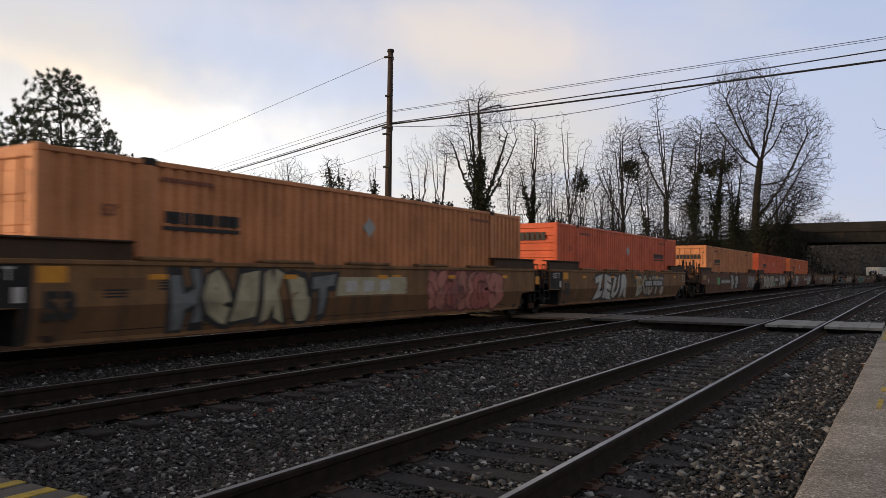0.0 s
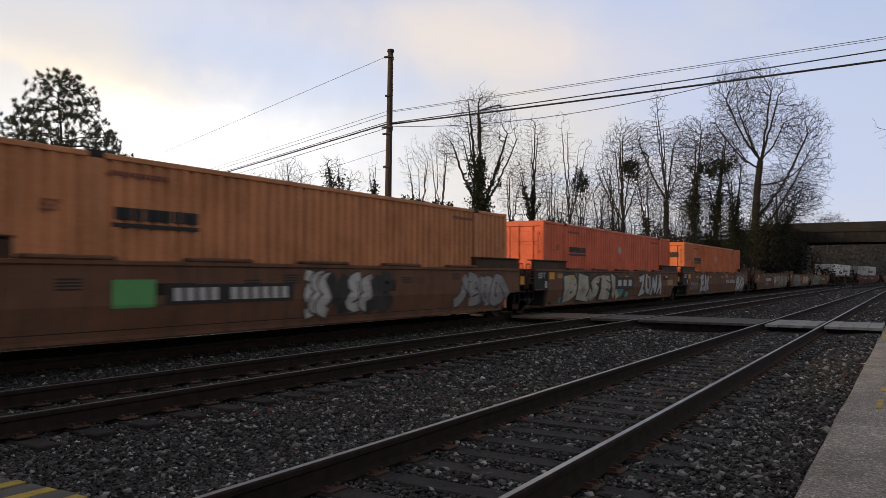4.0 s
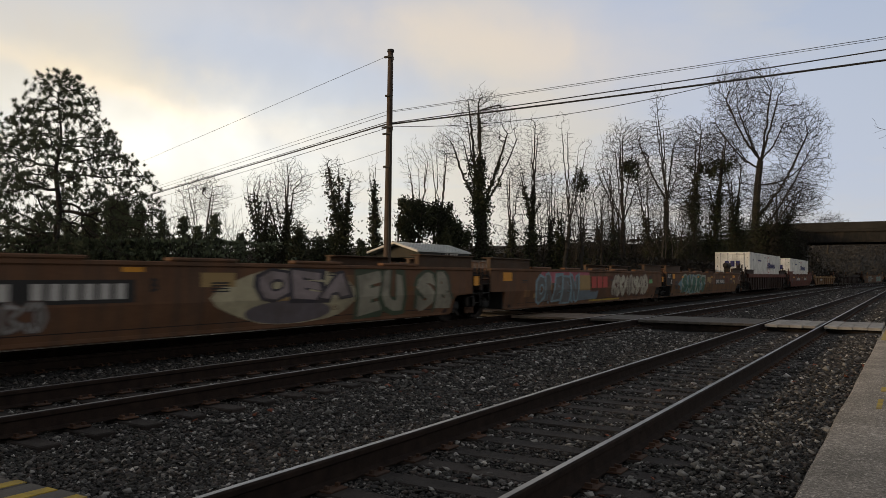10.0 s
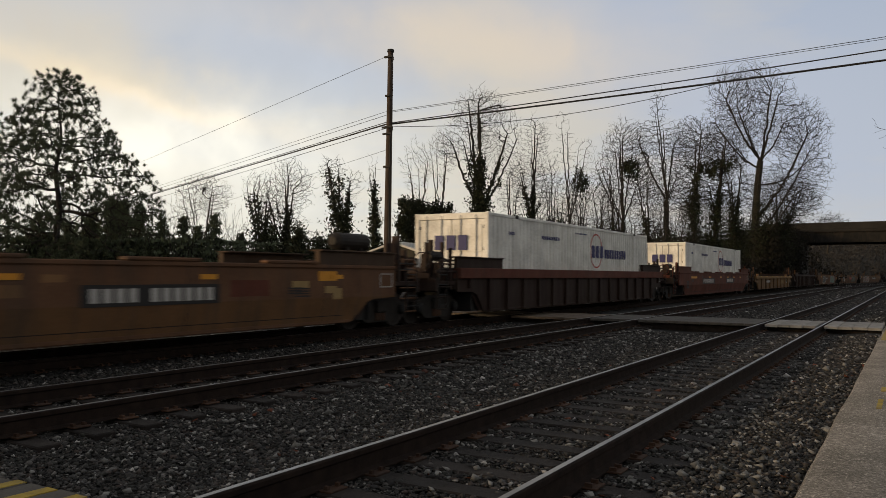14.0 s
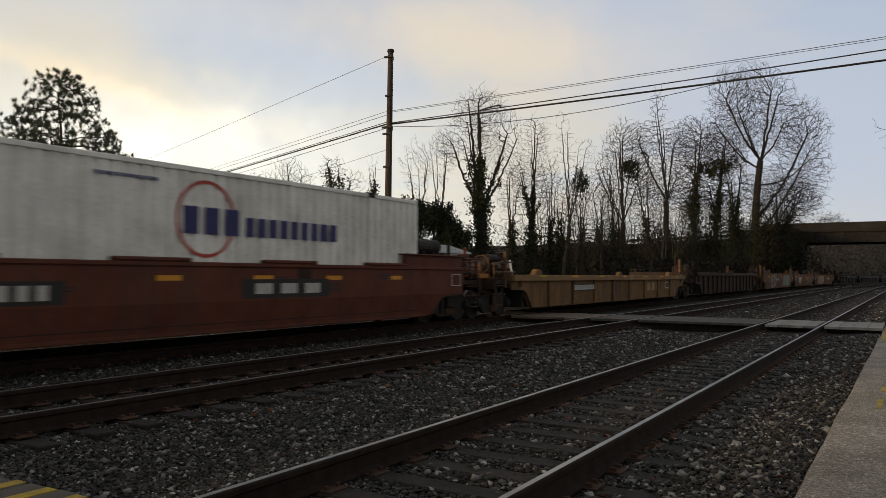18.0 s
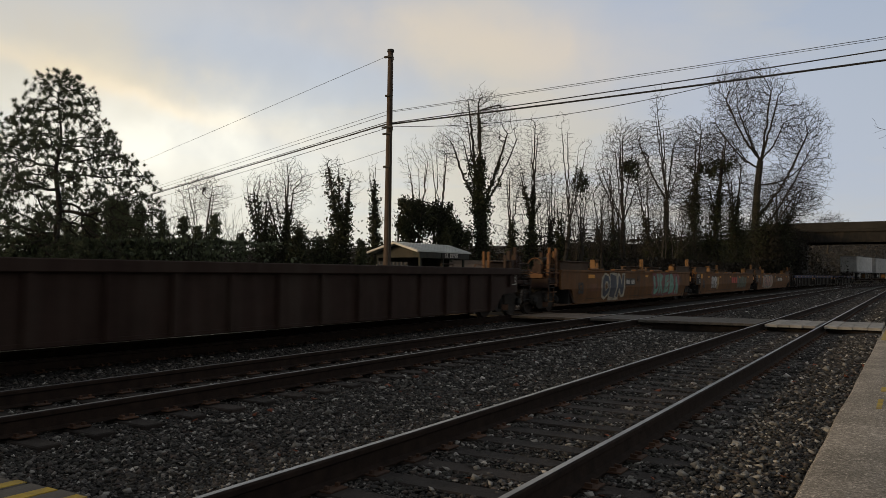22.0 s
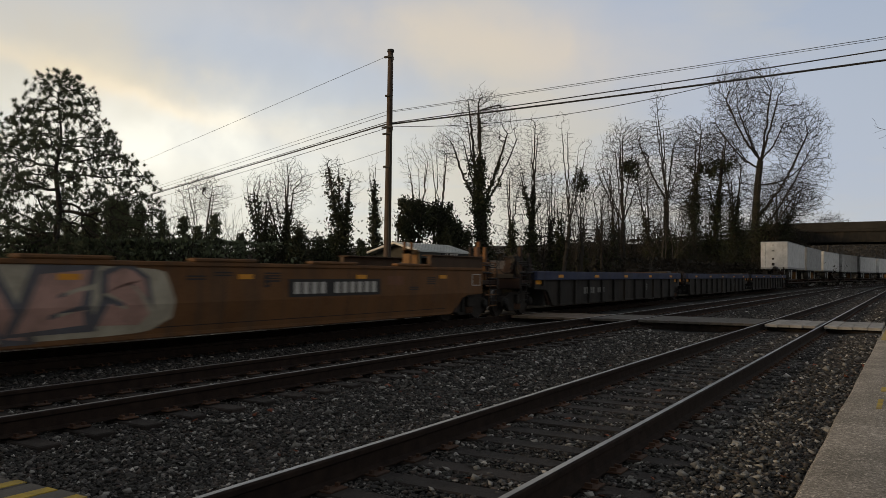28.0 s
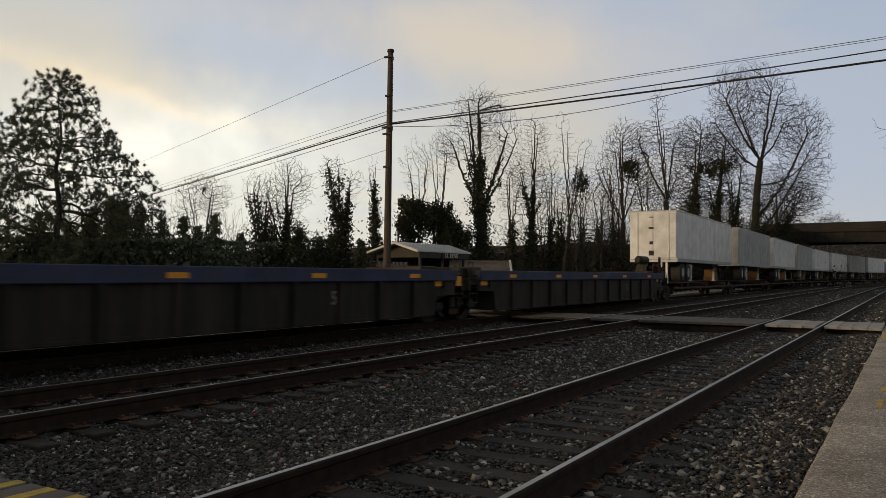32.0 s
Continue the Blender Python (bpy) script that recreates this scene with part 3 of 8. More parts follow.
def tracks():
    sleeper = mesh_of("wooden_sleeper", Geo().box(-1.3, 1.3, -0.115, 0.115, -0.36, -0.19, 0.012), MAT["sleeper"])
    plate_geo = Geo().box(-0.18, 0.18, -0.095, 0.095, -0.192, -0.176, 0.004)
    for sx in (-0.115, 0.10, 0.125):
        for sy in (-0.06, 0.06):
            plate_geo.box(sx - 0.014, sx + 0.014, sy - 0.014, sy + 0.014, -0.178, -0.150)
    plate = mesh_of("tie_plate", plate_geo, MAT["plate"])
    for number, centre in ((1, TRACK_1), (2, TRACK_2), (3, TRACK_3)):
        track = thing("railway_track", "railway track of worn steel rails on dark wooden sleepers", "railway track", group="three parallel railway tracks", kind="structure")
        for side in (-1, 1):
            rail = part("rail", swept("rail", RAIL_OUT, MAT["rail"], centre + side * 0.7525), None, track, "dark rusty steel rail")
            part("running_surface", swept("running_surface", [(-0.022, 0.0005), (0.022, 0.0005), (0.020, 0.003), (-0.020, 0.003)], MAT["rail_top"], centre + side * 0.7525), None, rail, "bright worn top of the rail")
        s, k = -3.0, 0
        far = Geo()
        while s < 200:
            x, y, h = on_line(centre, s)
            j = random.uniform(-0.03, 0.03)
            m = pose(x + j, y, random.uniform(-0.012, 0.006) - (0.014 if number > 1 else 0), 0, random.uniform(-0.3, 0.3), -h + random.uniform(-1.0, 1.0))
            if s < 62:
                part("wooden_sleeper", sleeper, None, track, at=m)
                if number < 3 or s < 40:
                    for side in (-1, 1):
                        part("tie_plate", plate, None, track, at=pose(x + side * 0.7525, y, 0, 0, 0, 180 if side < 0 else 0))
            else:
                q = [m @ Vector((a, b, c)) for a in (-1.3, 1.3) for b in (-0.115, 0.115) for c in (-0.36, -0.19)]
                far.add(q, [(0, 1, 3, 2), (4, 6, 7, 5), (0, 4, 5, 1), (2, 3, 7, 6), (1, 5, 7, 3)])
            s += 0.52 if number == 1 else 0.55
        tagged(part("distant_sleepers", far, MAT["sleeper"], track, "wooden sleepers far along the track"), kind="stuff")


tracks()


def scatter_stones(name, count, area, size, lift, material, keep=None, flat=0.62, label="loose grey crushed stone between the rails", category="ballast"):
    """count crushed stones, each an irregular eight-sided lump, over area = (x0, x1, y0, y1)."""
    x = rng.uniform(area[0], area[1], count)
    y = rng.uniform(area[2], area[3], count)
    ok = np.ones(count, bool) if keep is None else keep(x, y)
    x, y = x[ok], y[ok]
    count = len(x)
    r = size * np.clip(rng.lognormal(0, 0.36, count), 0.45, 2.1)
    base = np.array([(1, 0, 0), (-1, 0, 0), (0, 1, 0), (0, -1, 0), (0, 0, 1), (0, 0, -1)], float)
    v = base[None] * rng.uniform(0.55, 1.15, (count, 6, 1)) + rng.uniform(-0.38, 0.38, (count, 6, 3))
    v[:, :, 2] *= flat
    v *= r[:, None, None] * 0.5
    ax = rng.uniform(-0.7, 0.7, count)
    az = rng.uniform(0, math.tau, count)
    c, s = np.cos(ax)[:, None], np.sin(ax)[:, None]
    yy, zz = v[:, :, 1] * c - v[:, :, 2] * s, v[:, :, 1] * s + v[:, :, 2] * c
    c, s = np.cos(az)[:, None], np.sin(az)[:, None]
    xx, yy = v[:, :, 0] * c - yy * s, v[:, :, 0] * s + yy * c
    z = bed_height(x) + lift + rng.uniform(-0.006, 0.022, count)
    v = np.stack([xx + x[:, None], yy + y[:, None], zz + z[:, None]], -1).reshape(-1, 3)
    tri = np.array([(4, 0, 2), (4, 2, 1), (4, 1, 3), (4, 3, 0), (5, 2, 0), (5, 1, 2), (5, 3, 1), (5, 0, 3)])
    f = (tri[None] + 6 * np.arange(count)[:, None, None]).reshape(-1, 3)
    return tagged(new(name, soup(name, v, f, material)), label, category, kind="stuff")


def clear_of_rails(x, y):
    ok = np.ones(len(x), bool)
    for c in (TRACK_1, TRACK_2, TRACK_3):
        for side in (-1, 1):
            ok &= np.abs(x - c - side * 0.7525) > 0.085
    # the cribs between sleepers are full; few stones lie on the sleepers themselves
    for c, gap in ((TRACK_1, 0.52), (TRACK_2, 0.55), (TRACK_3, 0.55)):
        on = (np.abs(x - c) < 1.32) & (np.abs((y + 3.0 + gap / 2) % gap - gap / 2) < 0.125)
        ok &= ~(on & (rng.uniform(0, 1, len(x)) < (0.93 if c == TRACK_1 else 0.55)))
    ok &= ~((y > 22.0) & (y < 25.8) & (x > -13.5))
    ok &= ~((y < 3.0) & (x < -4.25))
    ok &= x < -0.60 + 0.05 * np.sin(y * 1.3)
    # only where the land can be seen past the platform
    ok &= x < 0.9 * y
    ok &= x > -1.62 * y - 1.2
    return ok


scatter_stones("ballast_stones", 92000, (-8.6, -0.45, 2.3, 9.0), 0.043, 0.0, MAT["stones"], clear_of_rails, 0.55)
scatter_stones("ballast_stones", 70000, (-10.9, -0.45, 9.0, 22.0), 0.058, 0.0, MAT["stones"], clear_of_rails, 0.55)
scatter_stones("ballast_stones", 6000, (-10.9, -8.6, 5.0, 9.0), 0.052, 0.0, MAT["stones"], clear_of_rails, 0.55)
scatter_stones("ballast_stones", 44000, (-9.9, -0.45, 22.0, 60.0), 0.090, 0.0, MAT["stones"], clear_of_rails)
scatter_stones("ballast_stones", 16000, (-9.9, -0.45, 60.0, 112.0), 0.15, 0.0, MAT["stones"], clear_of_rails)
scatter_stones("pale_ballast", 2000, (-8.6, -0.45, 2.3, 12.0), 0.054, 0.012, MAT["pale_stone"], clear_of_rails)
scatter_stones("pale_ballast", 1700, (-9.9, -0.45, 12.0, 30.0), 0.078, 0.014, MAT["pale_stone"], clear_of_rails)
scatter_stones("pale_ballast", 420, (-1.95, -0.6, 2.3, 9.0), 0.050, 0.012, MAT["pale_stone"], clear_of_rails)
scatter_stones("fallen_leaves", 150, (-8.0, -0.6, 2.3, 16.0), 0.085, 0.022, MAT["dead_leaf"], clear_of_rails, 0.15, "curled rust-red dead leaves on the ballast", "leaves")
scatter_stones("oily_ballast", 18000, (-14.2, -10.6, 5.0, 30.0), 0.075, 0.0, MAT["stones_shaded"], clear_of_rails)


# ---- platform and walkways ----
def platform():
    edge = []
    for y in np.arange(-6, 90.1, 0.25):
        edge.append((-0.635 + 0.005 * math.sin(y * 2.1) + 0.010 * noise.noise(Vector((y * 1.7, 3.0, 0))) + 0.020 * noise.noise(Vector((y * 0.5, 9.0, 0))), y))
    geo = Geo()
    n = len(edge)
    for x, y in edge:
        geo.v += [(x - 0.02, y, -0.6), (x - 0.012, y, -0.075), (x + 0.02, y, -0.05), (x + 0.5, y, -0.045), (x + 2.2, y, -0.045), (x + 6.0, y, -0.08)]
    for j in range(n - 1):
        geo.f += [(j * 6 + i, j * 6 + i + 1, j * 6 + 7 + i, j * 6 + 6 + i) for i in range(5)]
    ob = block("platform", geo, MAT["asphalt"], "low grey asphalt station platform with a worn edge", "platform", kind="structure", smooth=True)
    line = Geo()
    for y0, y1 in ((19.2, 21.4), (21.6, 24.0), (24.3, 27.5)):
        line.box(-0.585, -0.445, y0, y1, -0.06, -0.041)
    for y0, y1 in ((9.2, 9.9), (10.6, 11.0)):
        line.box(-0.33, -0.28, y0, y1, -0.06, -0.042)
    part("edge_line", line, MAT["yellow_line"], ob, "faded yellow safety line")


platform()


def walkway(name, y0, y1, spans, label):
    """Boards laid across the tracks between and beside the rails."""
    deck = thing(name, label, "walkway", kind="structure")
    for x0, x1, z, mat in spans:
        count = max(1, round((x1 - x0) / 0.30))
        w = (x1 - x0) / count
        board = mesh_of("board", Geo().box(-w / 2 + 0.005, w / 2 - 0.005, y0, y1, -0.075, 0.0, 0.008), MAT[mat])
        for i in range(count):
            part("board", board, None, deck, at=pose(x0 + w * (i + 0.5), random.uniform(-0.02, 0.02), z + random.uniform(-0.004, 0.004)))
        part("bearer", Geo().box(x0 + 0.03, x1 - 0.03, y0 + 0.25, y0 + 0.40, -0.34, z - 0.078).box(x0 + 0.03, x1 - 0.03, y1 - 0.40, y1 - 0.25, -0.34, z - 0.078), MAT["sleeper"], deck)
    return deck


walkway("station_walkway", 22.8, 25.5, [(-2.0, -0.66, 0.0, "deck"), (-3.46, -2.19, 0.0, "deck"), (-6.97, -3.68, 0.0, "deck_grey"), (-8.44, -7.18, 0.0, "deck_grey"),
                                         (-11.16, -8.66, -0.01, "deck_wood"), (-12.67, -11.40, 0.0, "deck_grey"), (-16.5, -12.90, 0.0, "deck_wood")],
        "pale board walkway laid across the tracks")
near_walk = walkway("station_walkway", -0.3, 2.97, [(-6.97, -4.28, -0.05, "deck_grey"), (-3.46, -2.19, 0.0, "deck_grey"), (-2.0, -0.68, 0.0, "deck_grey")], "grey board walkway with yellow stripes beside the rails")
for sx in (-5.62, -5.29, -4.96, -4.63, -4.33):
    part("stripe", Geo().box(sx - 0.052, sx + 0.052, -0.3, 2.965, -0.052, -0.0445), MAT["yellow_line"], near_walk, "worn yellow stripe")


# ---- bridge and road ----
def bridge():
    ob = thing("road_bridge", "concrete and steel road bridge over the tracks, darkened in colour for its shade", "bridge")
    y0, y1 = 145.0, 156.0
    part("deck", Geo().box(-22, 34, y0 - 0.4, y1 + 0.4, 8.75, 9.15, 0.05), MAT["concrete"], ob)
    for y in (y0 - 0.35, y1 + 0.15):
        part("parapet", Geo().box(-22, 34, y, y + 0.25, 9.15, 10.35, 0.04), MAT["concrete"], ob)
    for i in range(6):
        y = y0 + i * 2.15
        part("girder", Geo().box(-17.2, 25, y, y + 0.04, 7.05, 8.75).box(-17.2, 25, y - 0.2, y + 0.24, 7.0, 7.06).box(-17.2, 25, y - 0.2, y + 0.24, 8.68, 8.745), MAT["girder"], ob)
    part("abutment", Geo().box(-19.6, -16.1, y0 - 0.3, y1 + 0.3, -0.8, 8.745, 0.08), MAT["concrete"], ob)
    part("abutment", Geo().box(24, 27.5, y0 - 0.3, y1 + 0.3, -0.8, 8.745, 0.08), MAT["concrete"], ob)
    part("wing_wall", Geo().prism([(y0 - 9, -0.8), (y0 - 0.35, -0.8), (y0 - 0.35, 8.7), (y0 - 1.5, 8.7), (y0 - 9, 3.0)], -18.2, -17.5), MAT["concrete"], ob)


bridge()


def guard_rail():
    ob = thing("guard_rail", "dull weathered guard rail along the bank road", "guard rail")
    a, b = Vector((-132.0, 41.5, 0)), Vector((-19.8, 137.0, 0))
    a0, d0 = np.array((-140.0, 44.0)), np.array((123.0, 102.0)) / math.hypot(123, 102)
    pts = []
    n = 46
    for i in range(n + 1):
        p = a.lerp(b, i / n)
        al = (p.x - a0[0]) * d0[0] + (p.y - a0[1]) * d0[1]
        z = float(np.interp(al, [0, 45, 105, 159.8, 185], [-0.9, 1.0, 4.5, 8.1, 8.75]))
        pts.append(Vector((p.x, p.y, z)))
    beam = Geo()
    for p in pts:
        beam.v += [tuple(p + Vector((0, o, z))) for o, z in ((-0.04, 0.62), (0.04, 0.62), (0.04, 0.98), (-0.04, 0.98))]
    beam.f += [(i * 4 + j, i * 4 + (j + 1) % 4, i * 4 + 4 + (j + 1) % 4, i * 4 + 4 + j) for i in range(len(pts) - 1) for j in range(4)]
    part("beam", beam, MAT["guard"], ob)
    post = mesh_of("post", Geo().box(-0.07, 0.07, 0.05, 0.2, -0.9, 0.95), MAT["guard"])
    for p in pts:
        part("post", post, None, ob, at=pose(*p))
    road = Geo()
    off = Vector((-0.64, 0.77, 0)) 
    for p in pts:
        road.v += [p + off * 1.0 + Vector((0, 0, 0.05)), p + off * 9.0 + Vector((0, 0, 0.05))]
    road.f += [(2 * i, 2 * i + 1, 2 * i + 3, 2 * i + 2) for i in range(len(pts) - 1)]
    block("road", road, MAT["road"], "grey asphalt road climbing the bank to the bridge", "road", kind="structure")


guard_rail()


# ---- poles and wires ----
def utility_pole():
    ob = thing("utility_pole", "tall brown wooden utility pole carrying wires", "utility pole", at=pose(-18.5, 26.25, -0.4, 0, 0, 0))
    geo, n = Geo(), 14
    for k in range(9):
        z = 10.85 * k / 8
        r = 0.165 - 0.055 * k / 8
        geo.v += [(0.27 * (z / 10.85) + r * math.cos(i * math.tau / n), -0.2 * (z / 10.85) + r * math.sin(i * math.tau / n), z) for i in range(n)]
    for k in range(8):
        geo.f += [(k * n + i, k * n + (i + 1) % n, (k + 1) * n + (i + 1) % n, (k + 1) * n + i) for i in range(n)]
    geo.f.append(tuple(range(8 * n, 9 * n)))
    part("shaft", geo, MAT["pole"], ob, smooth=True)
    part("cap", Geo().rod((0.27, -0.2, 10.83), (0.27, -0.2, 10.93), 0.15, 0.13, 10), MAT["black"], ob)
    for z, w in ((10.6, 0.2), (7.72, 0.26), (7.45, 0.22), (6.1, 0.16), (9.0, 0.12)):
        x = 0.27 * z / 10.85
        part("bracket", Geo().box(x - w, x + w, -0.2 * z / 10.85 - 0.19, -0.2 * z / 10.85 - 0.11, z - 0.04, z + 0.04, 0.01).rod((x + w, -0.3, z - 0.02), (x + w, -0.3, z - 0.16), 0.03), MAT["black"], ob)
    part("conduit", Geo().rod((0.2, -0.16, 0.2), (0.36, -0.32, 7.3), 0.025, n=6), MAT["black"], ob)
    part("notice", Geo().box(0.04, 0.32, -0.23, -0.205, 1.66, 1.98, 0.01), MAT["blue_sign"], ob, "small blue notice")
    return ob


utility_pole()
far_pole = thing("utility_pole", "thin distant wooden pole behind the station", "utility pole", at=pose(-39.6, 58.0, -2.4))
part("shaft", Geo().rod((0, 0, -0.2), (0, 0, 9.1), 0.12, 0.08, 8), MAT["pole"], far_pole, smooth=True)


def wire(p, q, sag, r, n=28, k=5):
    geo = Geo()
    p, q = Vector(p), Vector(q)
    side = (q - p).cross(Vector((0, 0, 1))).normalized()
    for i in range(n + 1):
        f = i / n
        c = p.lerp(q, f) - Vector((0, 0, sag * 4 * f * (1 - f)))
        geo.v += [tuple(c + (side * math.cos(j * math.tau / k) + Vector((0, 0, math.sin(j * math.tau / k)))) * r) for j in range(k)]
    geo.f += [(i * k + j, i * k + (j + 1) % k, (i + 1) * k + (j + 1) % k, (i + 1) * k + j) for i in range(n) for j in range(k)]
    return block("overhead_wire", geo, MAT["cable"], "black overhead wire slung from the pole", "wire", group="overhead wires")

# wires from the pole: far along the road, and back over the tracks
wire((-18.47, 26.23, 10.35), (-137.19, 77.83, 10.60), 0.05, 0.010)
wire((-18.47, 26.23, 8.05), (-137.19, 77.83, 8.00), 0.12, 0.009)
wire((-18.47, 26.23, 7.90), (-137.19, 77.83, 7.70), 0.15, 0.011)
wire((-18.47, 26.23, 7.52), (-137.19, 77.83, 7.50), 0.10, 0.034)
wire((-18.47, 26.23, 7.60), (-137.19, 77.83, 7.50), 0.08, 0.016)
wire((-18.47, 26.23, 7.35), (-137.19, 77.83, 6.80), 0.20, 0.013)
wire((-18.47, 26.23, 6.45), (-56.88, 42.93, 5.00), 0.10, 0.008)
wire((-18.38, 26.29, 8.05), (15.35, 24.40, 8.40), 0.10, 0.010)
wire((-18.38, 26.29, 8.00), (15.35, 24.40, 8.37), 0.12, 0.008)
wire((-18.38, 26.29, 7.50), (15.35, 24.40, 7.66), 0.12, 0.034)
wire((-18.38, 26.29, 7.55), (15.35, 24.40, 8.24), 0.15, 0.020)
wire((-18.38, 26.29, 7.42), (-4.45, 25.50, 7.52), 0.46, 0.012)

# ---- the train ----
CAR_Z = 0.0


def letter_bars(name, parent, x, y0, y1, z0, z1, count, material, gap=0.28, label=""):
    """A line of lettering as plain upright bars on a side that faces +x. y0 is the end where the line begins."""
    step = abs(y1 - y0) / count
    bar = mesh_of(name, Geo().box(x - 0.002, x + 0.004, -step * (1 - gap) / 2, step * (1 - gap) / 2, z0, z1), material)
    for i in range(count):
        ob = part(name, bar, None, parent, label if i == 0 else "", at=pose(0, min(y0, y1) + step * (i + 0.5), 0))
    return ob


BEND_Z, BEND_K = 0.80, 0.20


def inset(z):
    """How far the lower side leans in at height z."""
    return max(0.0, BEND_Z - z) * BEND_K


def bent(geo, pts, x):
    """A flat shape of (y, z) laid on a side that leans in below the bend."""
    for upper in (True, False):
        ring = []
        for (y0, z0), (y1, z1) in zip(pts, pts[1:] + pts[:1]):
            in0, in1 = (z0 >= BEND_Z) == upper, (z1 >= BEND_Z) == upper
            if in0:
                ring.append((y0, z0))
            if in0 != in1:
                f = (BEND_Z - z0) / (z1 - z0)
                ring.append((y0 + (y1 - y0) * f, BEND_Z))
        if len(ring) > 2:
            geo.add([(x - inset(z), y, z) for y, z in ring], [tuple(range(len(ring)))])


def stroke_shape(geo, pts, width, x):
    """One thick bent stroke on a side that faces +x."""
    n = len(pts)
    left, right = [], []
    for i, (y, z) in enumerate(pts):
        a, b = pts[max(0, i - 1)], pts[min(n - 1, i + 1)]
        d = Vector((b[0] - a[0], b[1] - a[1])).normalized()
        w = width * (0.8 + 0.2 * math.sin(math.pi * i / (n - 1)))
        left.append((y - d.y * w, z + d.x * w))
        right.append((y + d.y * w, z - d.x * w))
    for i in range(n - 1):
        bent(geo, [left[i], left[i + 1], right[i + 1], right[i]], x)


def smooth_line(ctrl, n):
    """A smooth curve through the given points."""
    out = []
    for i in range(len(ctrl) - 1):
        p = [Vector(ctrl[min(max(i + d, 0), len(ctrl) - 1)]) for d in (-1, 0, 1, 2)]
        for k in range(n):
            t = k / n
            v = 0.5 * (2 * p[1] + (p[2] - p[0]) * t + (2 * p[0] - 5 * p[1] + 4 * p[2] - p[3]) * t * t + (3 * p[1] - p[0] - 3 * p[2] + p[3]) * t ** 3)
            out.append((v.x, v.y))
    return out + [tuple(ctrl[-1])]


def graffiti(parent, y0, y1, z0, z1, fills, outline, seed, letters=5, x=1.503, weight=1.0, background=None):
    """Sprayed wild-style shapes: curved strokes over a dark outline, over a patch of ground colour."""
    r = random.Random(seed)
    step, hgt = (y1 - y0) / letters, z1 - z0
    if background is not None:
        geo, n = Geo(), 26
        pts = []
        for i in range(n):
            a = i * math.tau / n
            k = 0.93 + 0.14 * r.random()
            c, s = math.cos(a), math.sin(a)
            sq = 1 / max(abs(c), abs(s)) ** 0.75
            zz = (z0 + z1) / 2 + s * sq * k * hgt * 0.5
            pts.append(((y0 + y1) / 2 + c * sq * k * (y1 - y0) * 0.5, min(max(zz, z0 - 0.02), z1 + 0.02)))
        bent(geo, pts, x)
        part("sprayed_ground", geo, spray(*background), parent, "sprayed patch of ground colour")
    for i in range(letters):
        c, w = y0 + step * (i + 0.5), step * 0.5
        forms, n = [], 3 if step > 0.6 else 2
        lean = r.uniform(-0.3, 0.3) * w
        for j in range(n):
            kind, flip = r.randrange(4), r.choice((-1, 1))
            a, b = z0 + hgt * r.uniform(0.10, 0.2), z1 - hgt * r.uniform(0.10, 0.2)
            k = c + (j - (n - 1) / 2) * w * 0.62
            if kind == 0:
                ctrl = [(k - flip * w * 0.5, b), (k + flip * w * 0.35, b - hgt * 0.12), (k - flip * w * 0.25, (a + b) / 2), (k + flip * w * 0.5, a + hgt * 0.15), (k - flip * w * 0.3, a)]
            elif kind == 1:
                ctrl = [(k - lean, b), (k - flip * w * 0.2, (a + b) / 2), (k + lean, a + hgt * 0.1), (k + flip * w * 0.75, a)]
            elif kind == 2:
                ctrl = [(k + flip * w * 0.55, a + hgt * 0.25), (k, a), (k - flip * w * 0.45, (a + b) / 2), (k + flip * w * 0.1, b), (k + flip * w * 0.6, b - hgt * 0.2)]
            else:
                ctrl = [(k - flip * w * 0.6, a + hgt * r.uniform(0, 0.4)), (k, (a + b) / 2 + hgt * 0.1), (k + flip * w * 0.5, b)]
            forms.append(smooth_line(ctrl, 5))
        width = min(step * 0.19, hgt * 0.125) * min(weight, 1.25)
        for j, f in enumerate(forms):
            dark, light, proud = Geo(), Geo(), x + 0.003 + 0.0008 * (i * n + j)
            stroke_shape(dark, f, width * 1.22 + 0.022, proud)
            stroke_shape(light, f, width, proud + 0.0004)
            part("sprayed_outline", dark.welded(), spray(*outline), parent)
            part("sprayed_stroke", light.welded(), spray(*fills[i % len(fills)]), parent)


def text_mesh(name, body, size, material, parent, m, bold=0.0):
    cu = bpy.data.curves.new(name, "FONT")
    cu.body, cu.size, cu.align_x, cu.align_y, cu.offset, cu.extrude = body, size, "CENTER", "CENTER", bold, 0.002
    cu.resolution_u = 3
    tmp = bpy.data.objects.new(name, cu)
    scene.collection.objects.link(tmp)
    me = bpy.data.meshes.new_from_object(tmp.evaluated_get(bpy.context.evaluated_depsgraph_get()))
    bpy.data.objects.remove(tmp)
    me.materials.clear()
    me.materials.append(material)
    ob = new(name, me)
    ob.parent, ob.matrix_basis = parent, m
    return ob


SIDE_TEXT = Matrix(((0, 0, 1, 0), (1, 0, 0, 0), (0, 1, 0, 0), (0, 0, 0, 1)))


def side_text(name, body, size, material, parent, x, y, z, bold=0.0, label=""):
    """Lettering on a side that faces +x, read towards +y."""
    ob = text_mesh(name, body, size, material, parent, Matrix.Translation((x, y, z)) @ SIDE_TEXT, bold)
    if label:
        ob["label"] = label
    return ob


